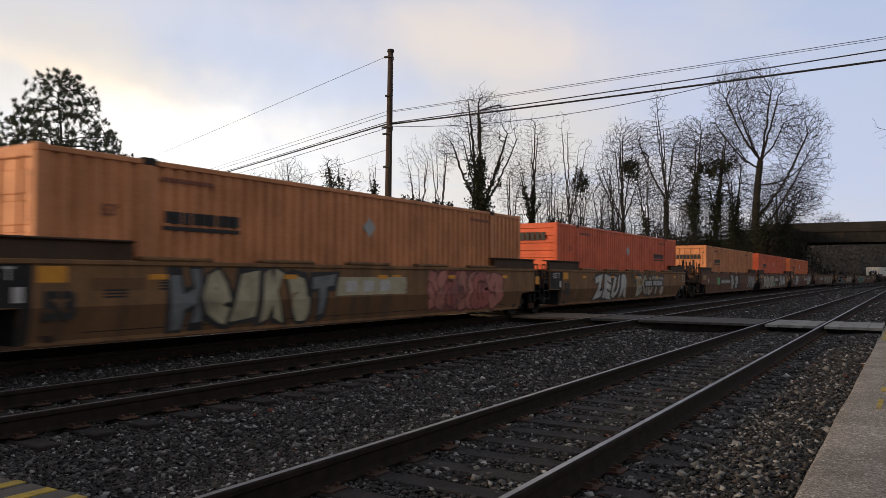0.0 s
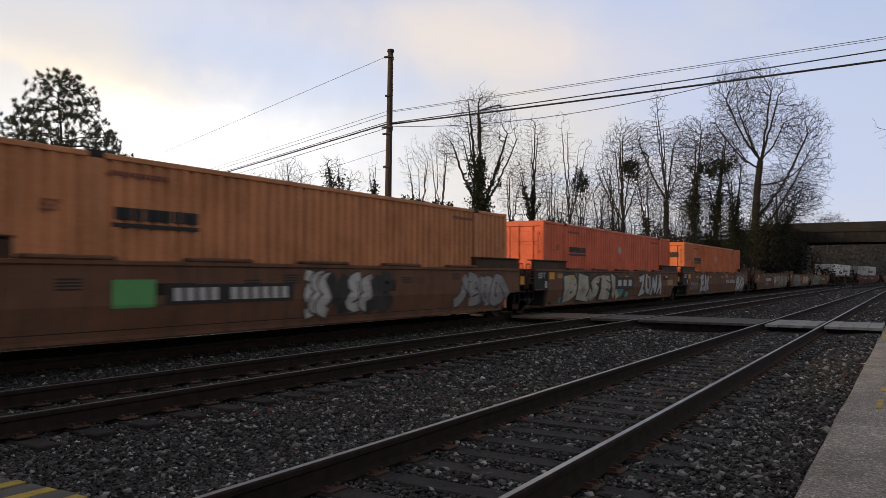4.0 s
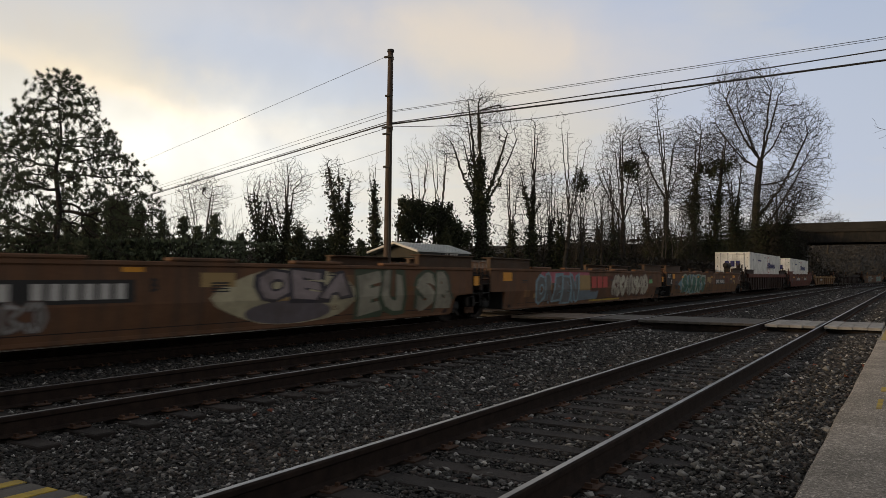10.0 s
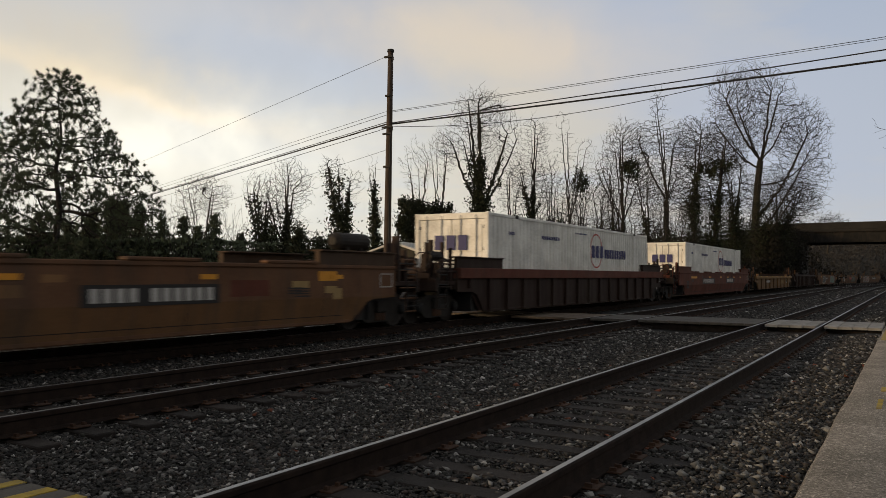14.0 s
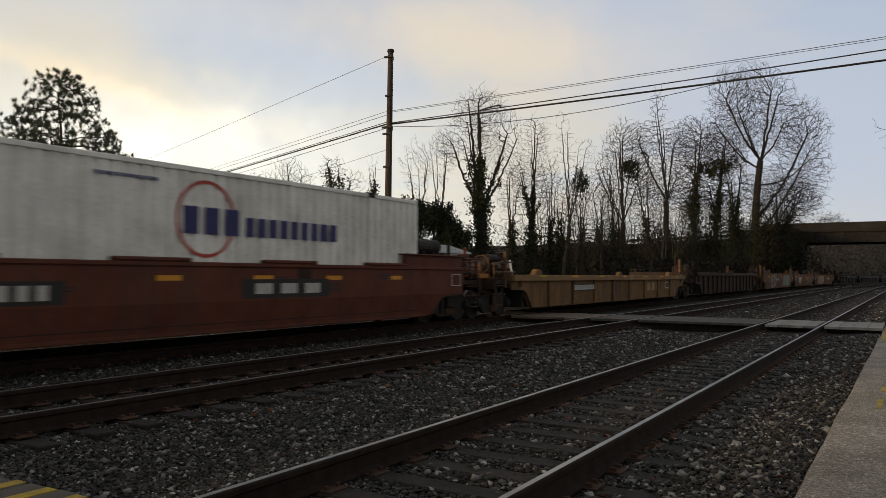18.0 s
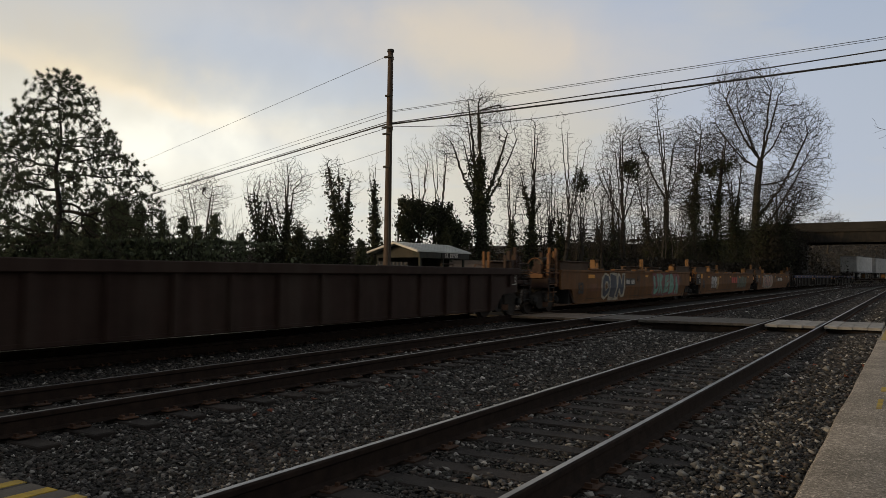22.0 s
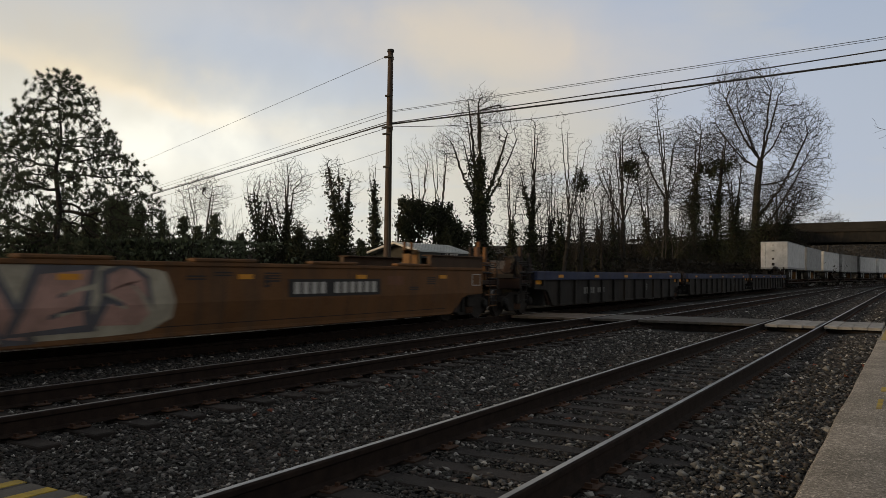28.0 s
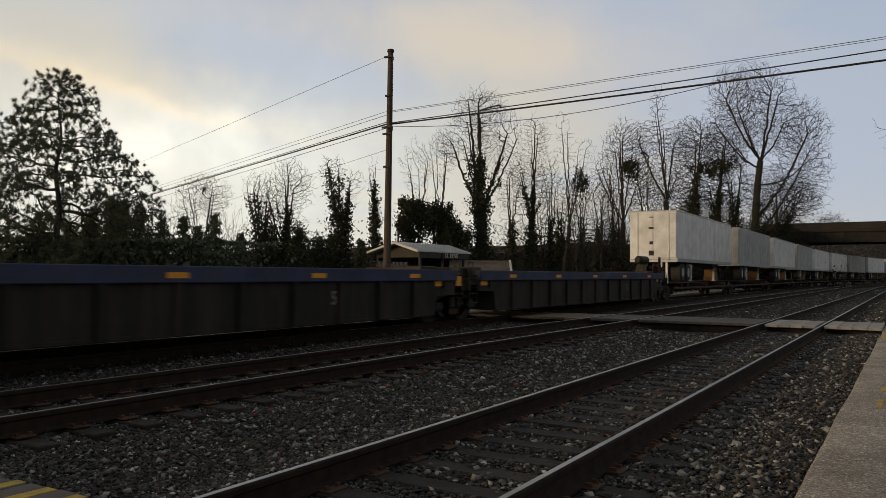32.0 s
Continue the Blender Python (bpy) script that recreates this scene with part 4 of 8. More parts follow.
def sprayed_word(parent, word, y0, y1, z0, z1, fill, outline, x=1.503, slant=0.0):
    """Fat sprayed letters over a dark outline, fitted to a box on the side."""
    for name, bold, colour, off in (("sprayed_outline", 0.14, outline, 0.003), ("sprayed_letter", 0.07, fill, 0.0036)):
        for i, ch in enumerate(word):
            cu = bpy.data.curves.new("letter", "FONT")
            cu.body, cu.size, cu.offset, cu.resolution_u, cu.align_x, cu.align_y = ch, 1.0, bold, 2, "CENTER", "CENTER"
            tmp = bpy.data.objects.new("letter", cu)
            scene.collection.objects.link(tmp)
            me = bpy.data.meshes.new_from_object(tmp.evaluated_get(bpy.context.evaluated_depsgraph_get()))
            bpy.data.objects.remove(tmp)
            step = (y1 - y0) / len(word)
            xs, ys = [v.co.x for v in me.vertices], [v.co.y for v in me.vertices]
            cx, cy = (max(xs) + min(xs)) / 2, (max(ys) + min(ys)) / 2
            sx = step * (1.16 if bold > 0.1 else 0.88) / max(0.2, max(xs) - min(xs))
            sz = (z1 - z0) * (1.06 if bold > 0.1 else 0.86) / (max(ys) - min(ys))
            wob = 0.05 * math.sin(i * 2.3)
            geo = Geo()
            for f in me.polygons:
                pts = []
                for k in f.vertices:
                    c = me.vertices[k].co
                    z = (z0 + z1) / 2 + (c.y - cy) * sz * (1 + wob)
                    y = (c.x - cx) * sx
                    swing = math.sin(i * 1.9 + 4.2 * (z - z0) / (z1 - z0))
                    z += 0.07 * (z1 - z0) * math.sin(i * 2.7 + 5.0 * y / step)
                    pts.append((y0 + step * (i + 0.5) + y * (1 + 0.18 * math.sin(i + 3 * (z - z0))) + 0.10 * step * swing + slant * (z - z0), min(max(z, 0.29), 1.445)))
                bent(geo, pts, x + off + 0.0012 * i)
            bpy.data.meshes.remove(me)
            part(name, geo.welded(), spray(*(colour[i % len(colour)] if isinstance(colour, list) else colour)), parent)


SPINS = []
WHEEL_R = 0.44
_cache = {}


def shared(key, build, material, smooth=False):
    if key not in _cache:
        _cache[key] = mesh_of(key, build(), material, smooth)
    return _cache[key]


def side_frame_geo():
    geo = Geo()
    out = [(-1.12, 0.46), (-1.06, 0.32), (-0.78, 0.33), (-0.55, 0.16), (0.55, 0.16), (0.78, 0.33), (1.06, 0.32), (1.12, 0.46), (1.04, 0.60), (0.80, 0.64), (0.46, 0.76), (-0.46, 0.76), (-0.80, 0.64), (-1.04, 0.60)]
    geo.prism(out, -0.07, 0.07)
    return geo


def wheelset_geo():
    geo = Geo()
    for sx in (-1, 1):
        prof = [(0.07 * sx, 0.10), (0.06 * sx, WHEEL_R - 0.08), (0.075 * sx, WHEEL_R - 0.01), (0.062 * sx, WHEEL_R), (-0.04 * sx, WHEEL_R + 0.004), (-0.062 * sx, WHEEL_R + 0.026), (-0.068 * sx, WHEEL_R - 0.07), (-0.04 * sx, 0.12), (-0.09 * sx, 0.09)]
        geo.lathe(prof, (0.755 * sx, 0, 0), 26)
        # spokes of dirt and the balance hole
        for k in range(2):
            a = k * math.pi
            geo.box(0.755 * sx + 0.068 * sx - 0.01, 0.755 * sx + 0.068 * sx + 0.01, 0.22 * math.cos(a) - 0.04, 0.22 * math.cos(a) + 0.04, 0.22 * math.sin(a) - 0.03, 0.22 * math.sin(a) + 0.03)
    geo.rod((-1.0, 0, 0), (1.0, 0, 0), 0.075, n=12)
    return geo


def tread_geo():
    return Geo().lathe([(-0.03, WHEEL_R - 0.03), (-0.03, WHEEL_R + 0.006), (0.03, WHEEL_R + 0.006), (0.03, WHEEL_R - 0.03)], (0, 0, 0), 26)


def truck(parent, y, sigma, wheelbase=1.78):
    """A two-axle bogie at y in its car; sigma is its place along the train."""
    ob = part("bogie", shared("bolster", lambda: Geo().box(-1.15, 1.15, -0.2, 0.2, 0.38, 0.68, 0.03).box(-0.25, 0.25, -0.25, 0.25, 0.66, 0.86, 0.02), MAT["grime"]), None, parent, "dark oily cast-steel bogie", at=pose(0, y, 0))
    for sx in (-1, 1):
        fr = part("side_frame", shared("side_frame", side_frame_geo, MAT["grime"]), None, ob, at=pose(0.98 * sx, 0, 0))
        for sy in (-wheelbase / 2, wheelbase / 2):
            part("bearing_cap", shared("bearing_cap", lambda: Geo().lathe([(0, 0.03), (0.005, 0.13), (0.10, 0.13), (0.14, 0.08), (0.142, 0.02)], (0, 0, 0), 14), MAT["black"]), None, ob, at=pose(1.03 * sx, sy, WHEEL_R, 0, 0 if sx > 0 else 180, 0))
        part("spring_nest", shared("springs", lambda: Geo().rod((0, -0.13, 0.2), (0, -0.13, 0.5), 0.055).rod((0, 0, 0.2), (0, 0, 0.5), 0.055).rod((0, 0.13, 0.2), (0, 0.13, 0.5), 0.055), MAT["plate"]), None, ob, at=pose(1.06 * sx, 0, 0))
    for sy in (-wheelbase / 2, wheelbase / 2):
        w = part("wheelset", shared("wheelset", wheelset_geo, MAT["wheel"]), None, ob, "turning wheels on their axle", at=pose(0, sy, WHEEL_R + 0.002))
        part("brake_shoe", shared("brake_shoe", lambda: Geo().box(0.69, 0.80, -0.05, 0.0, -0.15, 0.15, 0.01).box(-0.80, -0.69, -0.05, 0.0, -0.15, 0.15, 0.01).box(-0.7, 0.7, -0.09, -0.05, -0.05, 0.05), MAT["black"]), None, ob, at=pose(0, sy - math.copysign(0.47, sy), WHEEL_R, 0, 0, 180 if sy > 0 else 0))
        for sx in (-1, 1):
            part("tread_ring", shared("tread", tread_geo, MAT["tread"], True), None, ob, "worn wheel tread", at=pose(0.755 * sx, sy, WHEEL_R + 0.002))
        SPINS.append((w, sigma + sy, sy))
    return ob


def ladder(parent, x, y, z0, z1, width=0.42, rungs=4, mat="black"):
    geo = Geo()
    geo.rod((x, y - width / 2, z0), (x, y - width / 2, z1), 0.017, n=6).rod((x, y + width / 2, z0), (x, y + width / 2, z1), 0.017, n=6)
    for i in range(rungs):
        z = z0 + (z1 - z0) * (i + 0.4) / rungs
        geo.rod((x, y - width / 2, z), (x, y + width / 2, z), 0.014, n=6)
    part("ladder", geo, MAT[mat], parent, "steel side ladder")


def coupler(parent, y, way):
    geo = Geo().box(-0.12, 0.12, min(y, y + way * 0.75), max(y, y + way * 0.75), 0.70, 0.92, 0.03).box(-0.19, 0.19, min(y + way * 0.62, y + way * 0.95), max(y + way * 0.62, y + way * 0.95), 0.66, 0.96, 0.04)
    part("coupler", geo, MAT["grime"], parent)
    part("air_hose", Geo().tube([(0.3, y + way * 0.1, 0.75), (0.34, y + way * 0.3, 0.55), (0.28, y + way * 0.5, 0.42), (0.15, y + way * 0.85, 0.48)], 0.022), MAT["rubber"], parent)


def end_gear(parent, y, way, mat, posts, outer, seed):
    """Platform, rails and brake gear over the bogie at one end of a unit. y: end of the side walls; way: -1 or +1, outwards."""
    r = random.Random(seed)
    reach = 1.1 if outer else 0.55
    a, b = sorted((y - way * 0.9, y + way * reach))
    part("end_platform", Geo().box(-1.42, 1.42, a, b, 1.02, 1.14, 0.02).box(-0.34, 0.34, a, b, 0.84, 1.02), MAT["soot"], parent)
    part("end_sill", Geo().box(-1.48, 1.48, b - 0.10 if way > 0 else a, b if way > 0 else a + 0.10, 0.86, 1.20, 0.02), MAT["soot"], parent)
    part("bulkhead", Geo().box(-1.40, 1.40, min(y, y - way * 0.12), max(y, y - way * 0.12), 0.9, 1.5, 0.02), MAT["soot"], parent)
    if posts:
        for k in range(2):
            py = y + way * (0.15 + 0.38 * k)
            part("guide_post", Geo().box(1.24, 1.33, py - 0.04, py + 0.04, 1.12, 2.12 + 0.2 * r.random(), 0.015), MAT["yellow_car" if posts == 2 else mat], parent, "upright container guide post")
            part("guide_post", Geo().box(-1.33, -1.24, py - 0.04, py + 0.04, 1.12, 2.12 + 0.2 * r.random(), 0.015), MAT["yellow_car" if posts == 2 else mat], parent, "upright container guide post")
    ladder(parent, 1.47, y + way * (0.75 if outer else 0.28), 0.42, 1.45 if not posts else 1.72)
    for x in (1.40, -1.40):
        hand = Geo().tube([(x, y + way * 0.2, 1.12), (x, y + way * 0.2, 1.66), (x, y + way * (reach - 0.1), 1.66), (x, y + way * (reach - 0.1), 1.12)], 0.018)
        hand.rod((x, y + way * 0.2, 1.4), (x, y + way * (reach - 0.1), 1.4), 0.014, n=6)
        part("handrail", hand, MAT[mat], parent)
    tint = "rust" if mat in ("brown", "rust", "ochre", "mustard", "yellow_car") else mat
    if outer:
        coupler(parent, y + way * 1.05, way)
        cy, cz, n = y + way * 0.98, 1.62, 16
        ring = Geo()
        for i in range(n):
            a0 = i * math.tau / n
            c, k = math.cos(a0), math.sin(a0)
            ring.v += [(0.95 + (0.27 + dr) * c, cy + dy, cz + (0.27 + dr) * k) for dr, dy in ((0.018, 0), (0, 0.018), (-0.018, 0), (0, -0.018))]
        ring.f += [(i * 4 + j, i * 4 + (j + 1) % 4, ((i + 1) % n) * 4 + (j + 1) % 4, ((i + 1) % n) * 4 + j) for i in range(n) for j in range(4)]
        part("brake_wheel", ring, MAT[tint], parent)
        part("brake_stand", Geo().box(0.83, 1.07, cy - way * 0.22 - 0.09, cy - way * 0.22 + 0.09, 1.12, 1.86, 0.02), MAT["soot"], parent)
        part("crossover_step", Geo().box(-1.3, 1.3, min(y + way * 0.75, y + way * 1.2), max(y + way * 0.75, y + way * 1.2), 1.2, 1.24).box(-1.3, 1.3, y + way * 1.14 - 0.03, y + way * 1.14 + 0.03, 1.24, 1.34), MAT[mat], parent)
        for x in (1.44, -1.44):
            part("grab_iron", Geo().rod((x, y + way * 0.3, 0.98), (x, y + way * 1.05, 0.98), 0.02, n=6).rod((x, y + way * 0.3, 0.72), (x, y + way * 1.05, 0.72), 0.02, n=6), MAT[tint], parent)
            part("stirrup", Geo().tube([(x, y + way * 0.55, 0.9), (x, y + way * 0.55, 0.40), (x, y + way * 0.98, 0.40), (x, y + way * 0.98, 0.9)], 0.018), MAT[mat], parent)
        for k in range(6):
            px, py, hh = r.uniform(0.9, 1.42), y + way * r.uniform(-0.1, 1.05), r.uniform(1.5, 2.25)
            w = r.uniform(0.025, 0.06)
            part("stanchion", Geo().box(px - w, px + w, py - w, py + w, 1.12, hh, 0.008), MAT[tint if k % 3 == 0 else "soot"], parent)
        for k in range(3):
            py, zz = y + way * r.uniform(0.0, 0.9), r.uniform(1.3, 1.75)
            part("cross_bar", Geo().rod((1.38, py - 0.5, zz), (1.38, py + 0.45, zz + r.uniform(-0.03, 0.03)), 0.022, n=6), MAT[tint if k == 0 else "grime"], parent)
        if way > 0:
            if mat not in ("soot", "yellow_car", "ochre"):
                part("reservoir", Geo().rod((0.75, y - 1.35, 2.06), (0.75, y - 0.25, 2.06), 0.2, n=16).rod((0.75, y - 1.45, 2.06), (0.75, y - 1.35, 2.06), 0.1, 0.2, n=16).rod((0.75, y - 0.25, 2.06), (0.75, y - 0.15, 2.06), 0.2, 0.1, n=16), MAT["grime"], parent, "round air tank", smooth=False)
                for dy in (-1.1, -0.6):
                    part("tank_stand", Geo().box(0.6, 0.9, y + dy, y + dy + 0.1, 1.45, 1.92), MAT["grime"], parent)
            part("valve_box", Geo().box(1.05, 1.30, y - 0.02, y + 0.22, 1.14, 1.78, 0.02), MAT["soot"], parent)
            part("pipe", Geo().tube([(1.2, y - 0.2, 1.75), (1.2, y + 0.9, 1.75), (1.2, y + 0.9, 1.16)], 0.028), MAT["grime"], parent)
            part("vent_frame", Geo().box(1.502, 1.515, y - 0.62, y - 0.60, 1.0, 1.32).box(1.502, 1.515, y - 0.16, y - 0.14, 1.0, 1.32).box(1.502, 1.515, y - 0.62, y - 0.14, 1.0, 1.02).box(1.502, 1.515, y - 0.62, y - 0.14, 1.30, 1.32), MAT["letter_white"], parent, "pale frame of a stencilled panel")
        else:
            part("valve_box", Geo().box(0.7, 1.25, y - 0.70, y - 0.35, 1.14, 1.62, 0.03), MAT["soot"], parent)
            part("tool_tank", Geo().rod((1.05, y - 0.85, 1.80), (1.05, y - 0.2, 1.80), 0.13, n=12), MAT["grime"], parent)
            part("rail_bar", Geo().rod((1.42, y - 1.05, 1.38), (1.42, y + 0.35, 1.38), 0.035, n=8), MAT[tint], parent)
            part("corner_post", Geo().box(1.36, 1.44, y - 0.30, y - 0.20, 0.9, 2.02, 0.012), MAT[tint], parent)
            part("pipe", Geo().tube([(1.1, y + 0.3, 1.6), (1.1, y - 0.5, 1.9), (1.1, y - 1.0, 1.5)], 0.028), MAT["grime"], parent)
    else:
        part("junction_box", Geo().box(0.55, 1.1, y + way * 0.15 - 0.18, y + way * 0.15 + 0.18, 1.14, 1.5, 0.02), MAT["black"], parent)
        part("link_plate", Geo().box(-0.5, 0.5, min(y, y + way * 0.6), max(y, y + way * 0.6), 0.78, 0.86, 0.02), MAT["grime"], parent)
        part("amber_patch", Geo().box(1.49, 1.497, min(y + way * 0.1, y + way * 0.38), max(y + way * 0.1, y + way * 0.38), 1.0, 1.26), MAT["amber"], parent) if way > 0 else None
        part("grab_iron", Geo().rod((1.45, y + way * 0.02, 1.2), (1.45, y + way * 0.5, 1.2), 0.018, n=6), MAT[tint], parent)


def well_car(start, end, mat, low=None, outer=(False, False), ribs=0, top=1.47, chord=None, posts=(0, 0), bogies=(True, True), label="", seed=0, bottom=0.27, hatch=(True, True), lean=1.35):
    """One well of a container train. start, end: where its side walls begin and end along the train."""
    mid, half = (start + end) / 2, (end - start) / 2
    car = thing("well_car", label, "freight car", group="well cars of the freight train")
    car["sigma"] = mid
    y0, y1 = -half, half
    for sx in (-1, 1):
        xo, xi = 1.5 * sx, 1.42 * sx
        lo, hi = min(xo, xi), max(xo, xi)
        la, lb = (1.5 if outer[0] else 1.0), (1.5 if outer[1] else 1.0)
        ka, kb = ((0.65, 0.42) if outer[0] else (0.14, 0.08)), ((0.65, 0.42) if outer[1] else (0.14, 0.08))
        za, zb = 0.82, 0.74
        out = [(y0 + la, bottom), (y1 - lb, bottom), (y1 - lb + kb[1], zb - 0.06), (y1 - lb + kb[0], zb), (y1, zb + 0.03), (y1, top), (y0, top), (y0, za + 0.02), (y0 + la - ka[0], za), (y0 + la - ka[1], za - 0.08)]
        if not ribs:
            zs = BEND_Z
            part("side_wall", Geo().prism([(y0, za + 0.02), (y0 + 0.02, zs), (y1 - 0.02, zs), (y1, zs), (y1, top), (y0, top)], lo, hi), MAT[mat], car)
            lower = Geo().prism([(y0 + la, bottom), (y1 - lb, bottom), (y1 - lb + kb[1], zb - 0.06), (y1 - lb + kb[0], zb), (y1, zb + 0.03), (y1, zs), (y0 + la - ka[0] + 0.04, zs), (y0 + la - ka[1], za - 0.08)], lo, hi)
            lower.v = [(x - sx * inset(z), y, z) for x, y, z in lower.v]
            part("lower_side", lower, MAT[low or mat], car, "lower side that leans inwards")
        else:
            part("side_wall", Geo().prism(out, lo, hi), MAT[mat], car)
        c0, c1 = sorted((1.34 * sx, (1.62 if ribs and not chord else 1.60 if ribs else 1.535) * sx))
        part("top_chord", Geo().box(c0, c1, y0, y1, top - (0.26 if chord else 0.17 if ribs else 0.05), top + 0.03, 0.015), MAT[chord or ("yellow_top" if mat == "yellow_car" else mat)], car)
        lx = 0.0 if ribs else 0.105
        part("bottom_chord", Geo().box(min((1.36 - lx) * sx, (1.51 - lx) * sx), max((1.36 - lx) * sx, (1.51 - lx) * sx), y0 + la + 0.1, y1 - lb - 0.1, bottom - 0.03, bottom + 0.05, 0.012), MAT[mat], car)
        for k, (yy, w) in enumerate(((y0, 1), (y1, -1))):
            if hatch[k]:
                a, b = sorted((yy, yy + w * 2.75))
                g = Geo().prism([(a, top), (b, top), (b, top + 0.31), (a, top + 0.31)] if w < 0 else [(a, top), (b, top), (b, top + 0.31), (a, top + 0.31)], min(1.36 * sx, 1.47 * sx), max(1.36 * sx, 1.47 * sx))
                g.box(min(1.20 * sx, 1.54 * sx), max(1.20 * sx, 1.54 * sx), a, b, top + 0.31, top + 0.345, 0.01)
                part("raised_end_panel", g, MAT["end_brown" if mat in ("mustard", "ochre", "rust", "brown") else mat], car, "dark raised end of the side")
        if ribs:
            for i in range(ribs):
                y = y0 + 0.6 + (y1 - y0 - 1.2) * i / (ribs - 1)
                inside = la + 0.1 < y - y0 < (y1 - y0) - lb - 0.1
                part("rib", Geo().prism([(y - 0.07, bottom if inside else 0.95), (y + 0.07, bottom if inside else 0.95), (y + 0.045, top - 0.03), (y - 0.045, top - 0.03)], min(1.5 * sx, 1.585 * sx), max(1.5 * sx, 1.585 * sx)), MAT[mat], car)
    if not ribs:
        for i in range(5):
            y = y0 + 3.6 + (y1 - y0 - 7.2) * i / 4
            part("tie_down_cover", Geo().box(1.36, 1.55, y - 0.75, y + 0.75, top + 0.03, top + 0.10, 0.02), MAT[mat], car)
    # Full plate added to block light through the open well, beside its cross-members.
    part("well_floor", Geo().box(-1.4, 1.4, y0 + 2.7, y1 - 2.7, bottom - 0.01, bottom + 0.03).box(-1.4, 1.4, y0 + lean + 0.4, y0 + lean + 0.9, bottom, bottom + 0.12).box(-1.4, 1.4, y1 - lean - 0.9, y1 - lean - 0.4, bottom, bottom + 0.12)
         .box(-1.4, 1.4, -0.3, 0.3, bottom, bottom + 0.12).box(-0.25, 0.25, y0 + lean, y1 - lean, bottom + 0.02, bottom + 0.1), MAT[mat], car)
    for k, (yy, w) in enumerate(((y0, -1), (y1, 1))):
        end_gear(car, yy, w, mat, posts[k], outer[k], seed * 7 + k)
        if bogies[k]:
            by = yy + ((-0.4 if w < 0 else 0.0) if outer[k] else w * 0.62)
            truck(car, by, mid + by)
        # Strut and bay plates kept dark: the shade under the body put into colour.
        part("diagonal_strut", Geo().prism([(yy - w * 1.5, 0.30), (yy - w * 1.32, 0.30), (yy - w * 0.85, 0.84), (yy - w * 1.05, 0.84)][::(1 if w < 0 else -1)], 1.34, 1.42), MAT["soot"], car)
        a, b = sorted((yy - w * 0.95, yy - w * 0.90))
        part("well_bulkhead", Geo().box(-1.41, 1.41, a, b, bottom, 1.12).box(1.28, 1.33, min(yy - w * 0.95, yy - w * 1.8), max(yy - w * 0.95, yy - w * 1.8), bottom, 0.95), MAT["black"], car)
    return car


def marks(car, start, end, data):
    """Patches and letters on the side that faces the platform; places along the train."""
    mid = (start + end) / 2
    for kind, a, b, z0, z1, mat in data:
        g = Geo()
        bent(g, [(a - mid, z0), (b - mid, z0), (b - mid, z1), (a - mid, z1)], 1.5035)
        part(kind, g, MAT[mat], car)


def wear(car, start, end, tones, seed, patches=7):
    """Repaint patches, plate seams and small stencils on a smooth side."""
    r = random.Random(seed)
    half = (end - start) / 2
    seam = Geo()
    for k in range(5):
        y = -half + 2.6 + k * (2 * half - 5.2) / 4
        bent(seam, [(y - 0.008, 0.30), (y + 0.008, 0.30), (y + 0.008, 1.42), (y - 0.008, 1.42)], 1.5012)
    part("plate_seam", seam, MAT["grime"], car, "dark welded seam")
    weld = Geo()
    bent(weld, [(-half + 1.9, 0.405), (half - 1.9, 0.405), (half - 1.9, 0.42), (-half + 1.9, 0.42)], 1.5014)
    part("weld_line", weld, MAT["grime"], car, "dark lengthwise weld")
    for k in range(patches):
        a = r.uniform(-half + 1.6, half - 2.2)
        w, h, z = r.uniform(0.25, 1.1), r.uniform(0.10, 0.32), r.uniform(0.5, 1.2)
        g = Geo()
        bent(g, [(a, z), (a + w, z), (a + w, min(z + h, 1.42)), (a, min(z + h, 1.42))], 1.5016 + 0.0001 * k)
        part("repaint_patch", g, MAT[r.choice(tones)], car, "patch of different paint")
    bar = mesh_of("stencil_line", Geo().box(1.502, 1.504, 0, 0.42, -0.014, 0.014), MAT["letter_black"])
    for k in range(7):
        a, z = r.uniform(-half + 1.8, half - 2.0), r.uniform(0.95, 1.34)
        for j in range(r.randrange(2, 5)):
            part("stencil_line", bar, None, car, at=pose(0, a, z - 0.05 * j))


def ends_data(car, start, end, light="letter_white"):
    """The load limit near the leading end, and amber reflectors along the side."""
    mid = (start + end) / 2
    y = start - mid
    g = Geo()
    bent(g, [(y + 0.005, 0.845), (y + 0.90, 0.81), (y + 1.005, 0.29), (y + 1.08, 0.29), (y + 1.08, 1.44), (y + 0.005, 1.44)], 1.5025)
    part("black_end_panel", g, MAT["black"], car, "black-painted end of the side")
    side_text("load_stencil", "125 T", 0.26, MAT[light], car, 1.508, start - mid + 0.5, 1.28, 0.006)
    part("amber_patch", Geo().box(1.502, 1.507, start - mid + 1.15, start - mid + 1.6, 1.16, 1.40), MAT["amber"], car)
    part("white_plate", Geo().box(1.502, 1.507, start - mid + 0.80, start - mid + 0.95, 0.88, 1.10), MAT["letter_white"], car)
    for i in range(5):
        y = start - mid + 3.2 + (end - start - 5.4) * i / 4
        part("reflector", Geo().box(1.502, 1.515, y - 0.18, y + 0.18, 1.20, 1.29), MAT["amber"], car, "amber reflective strip")


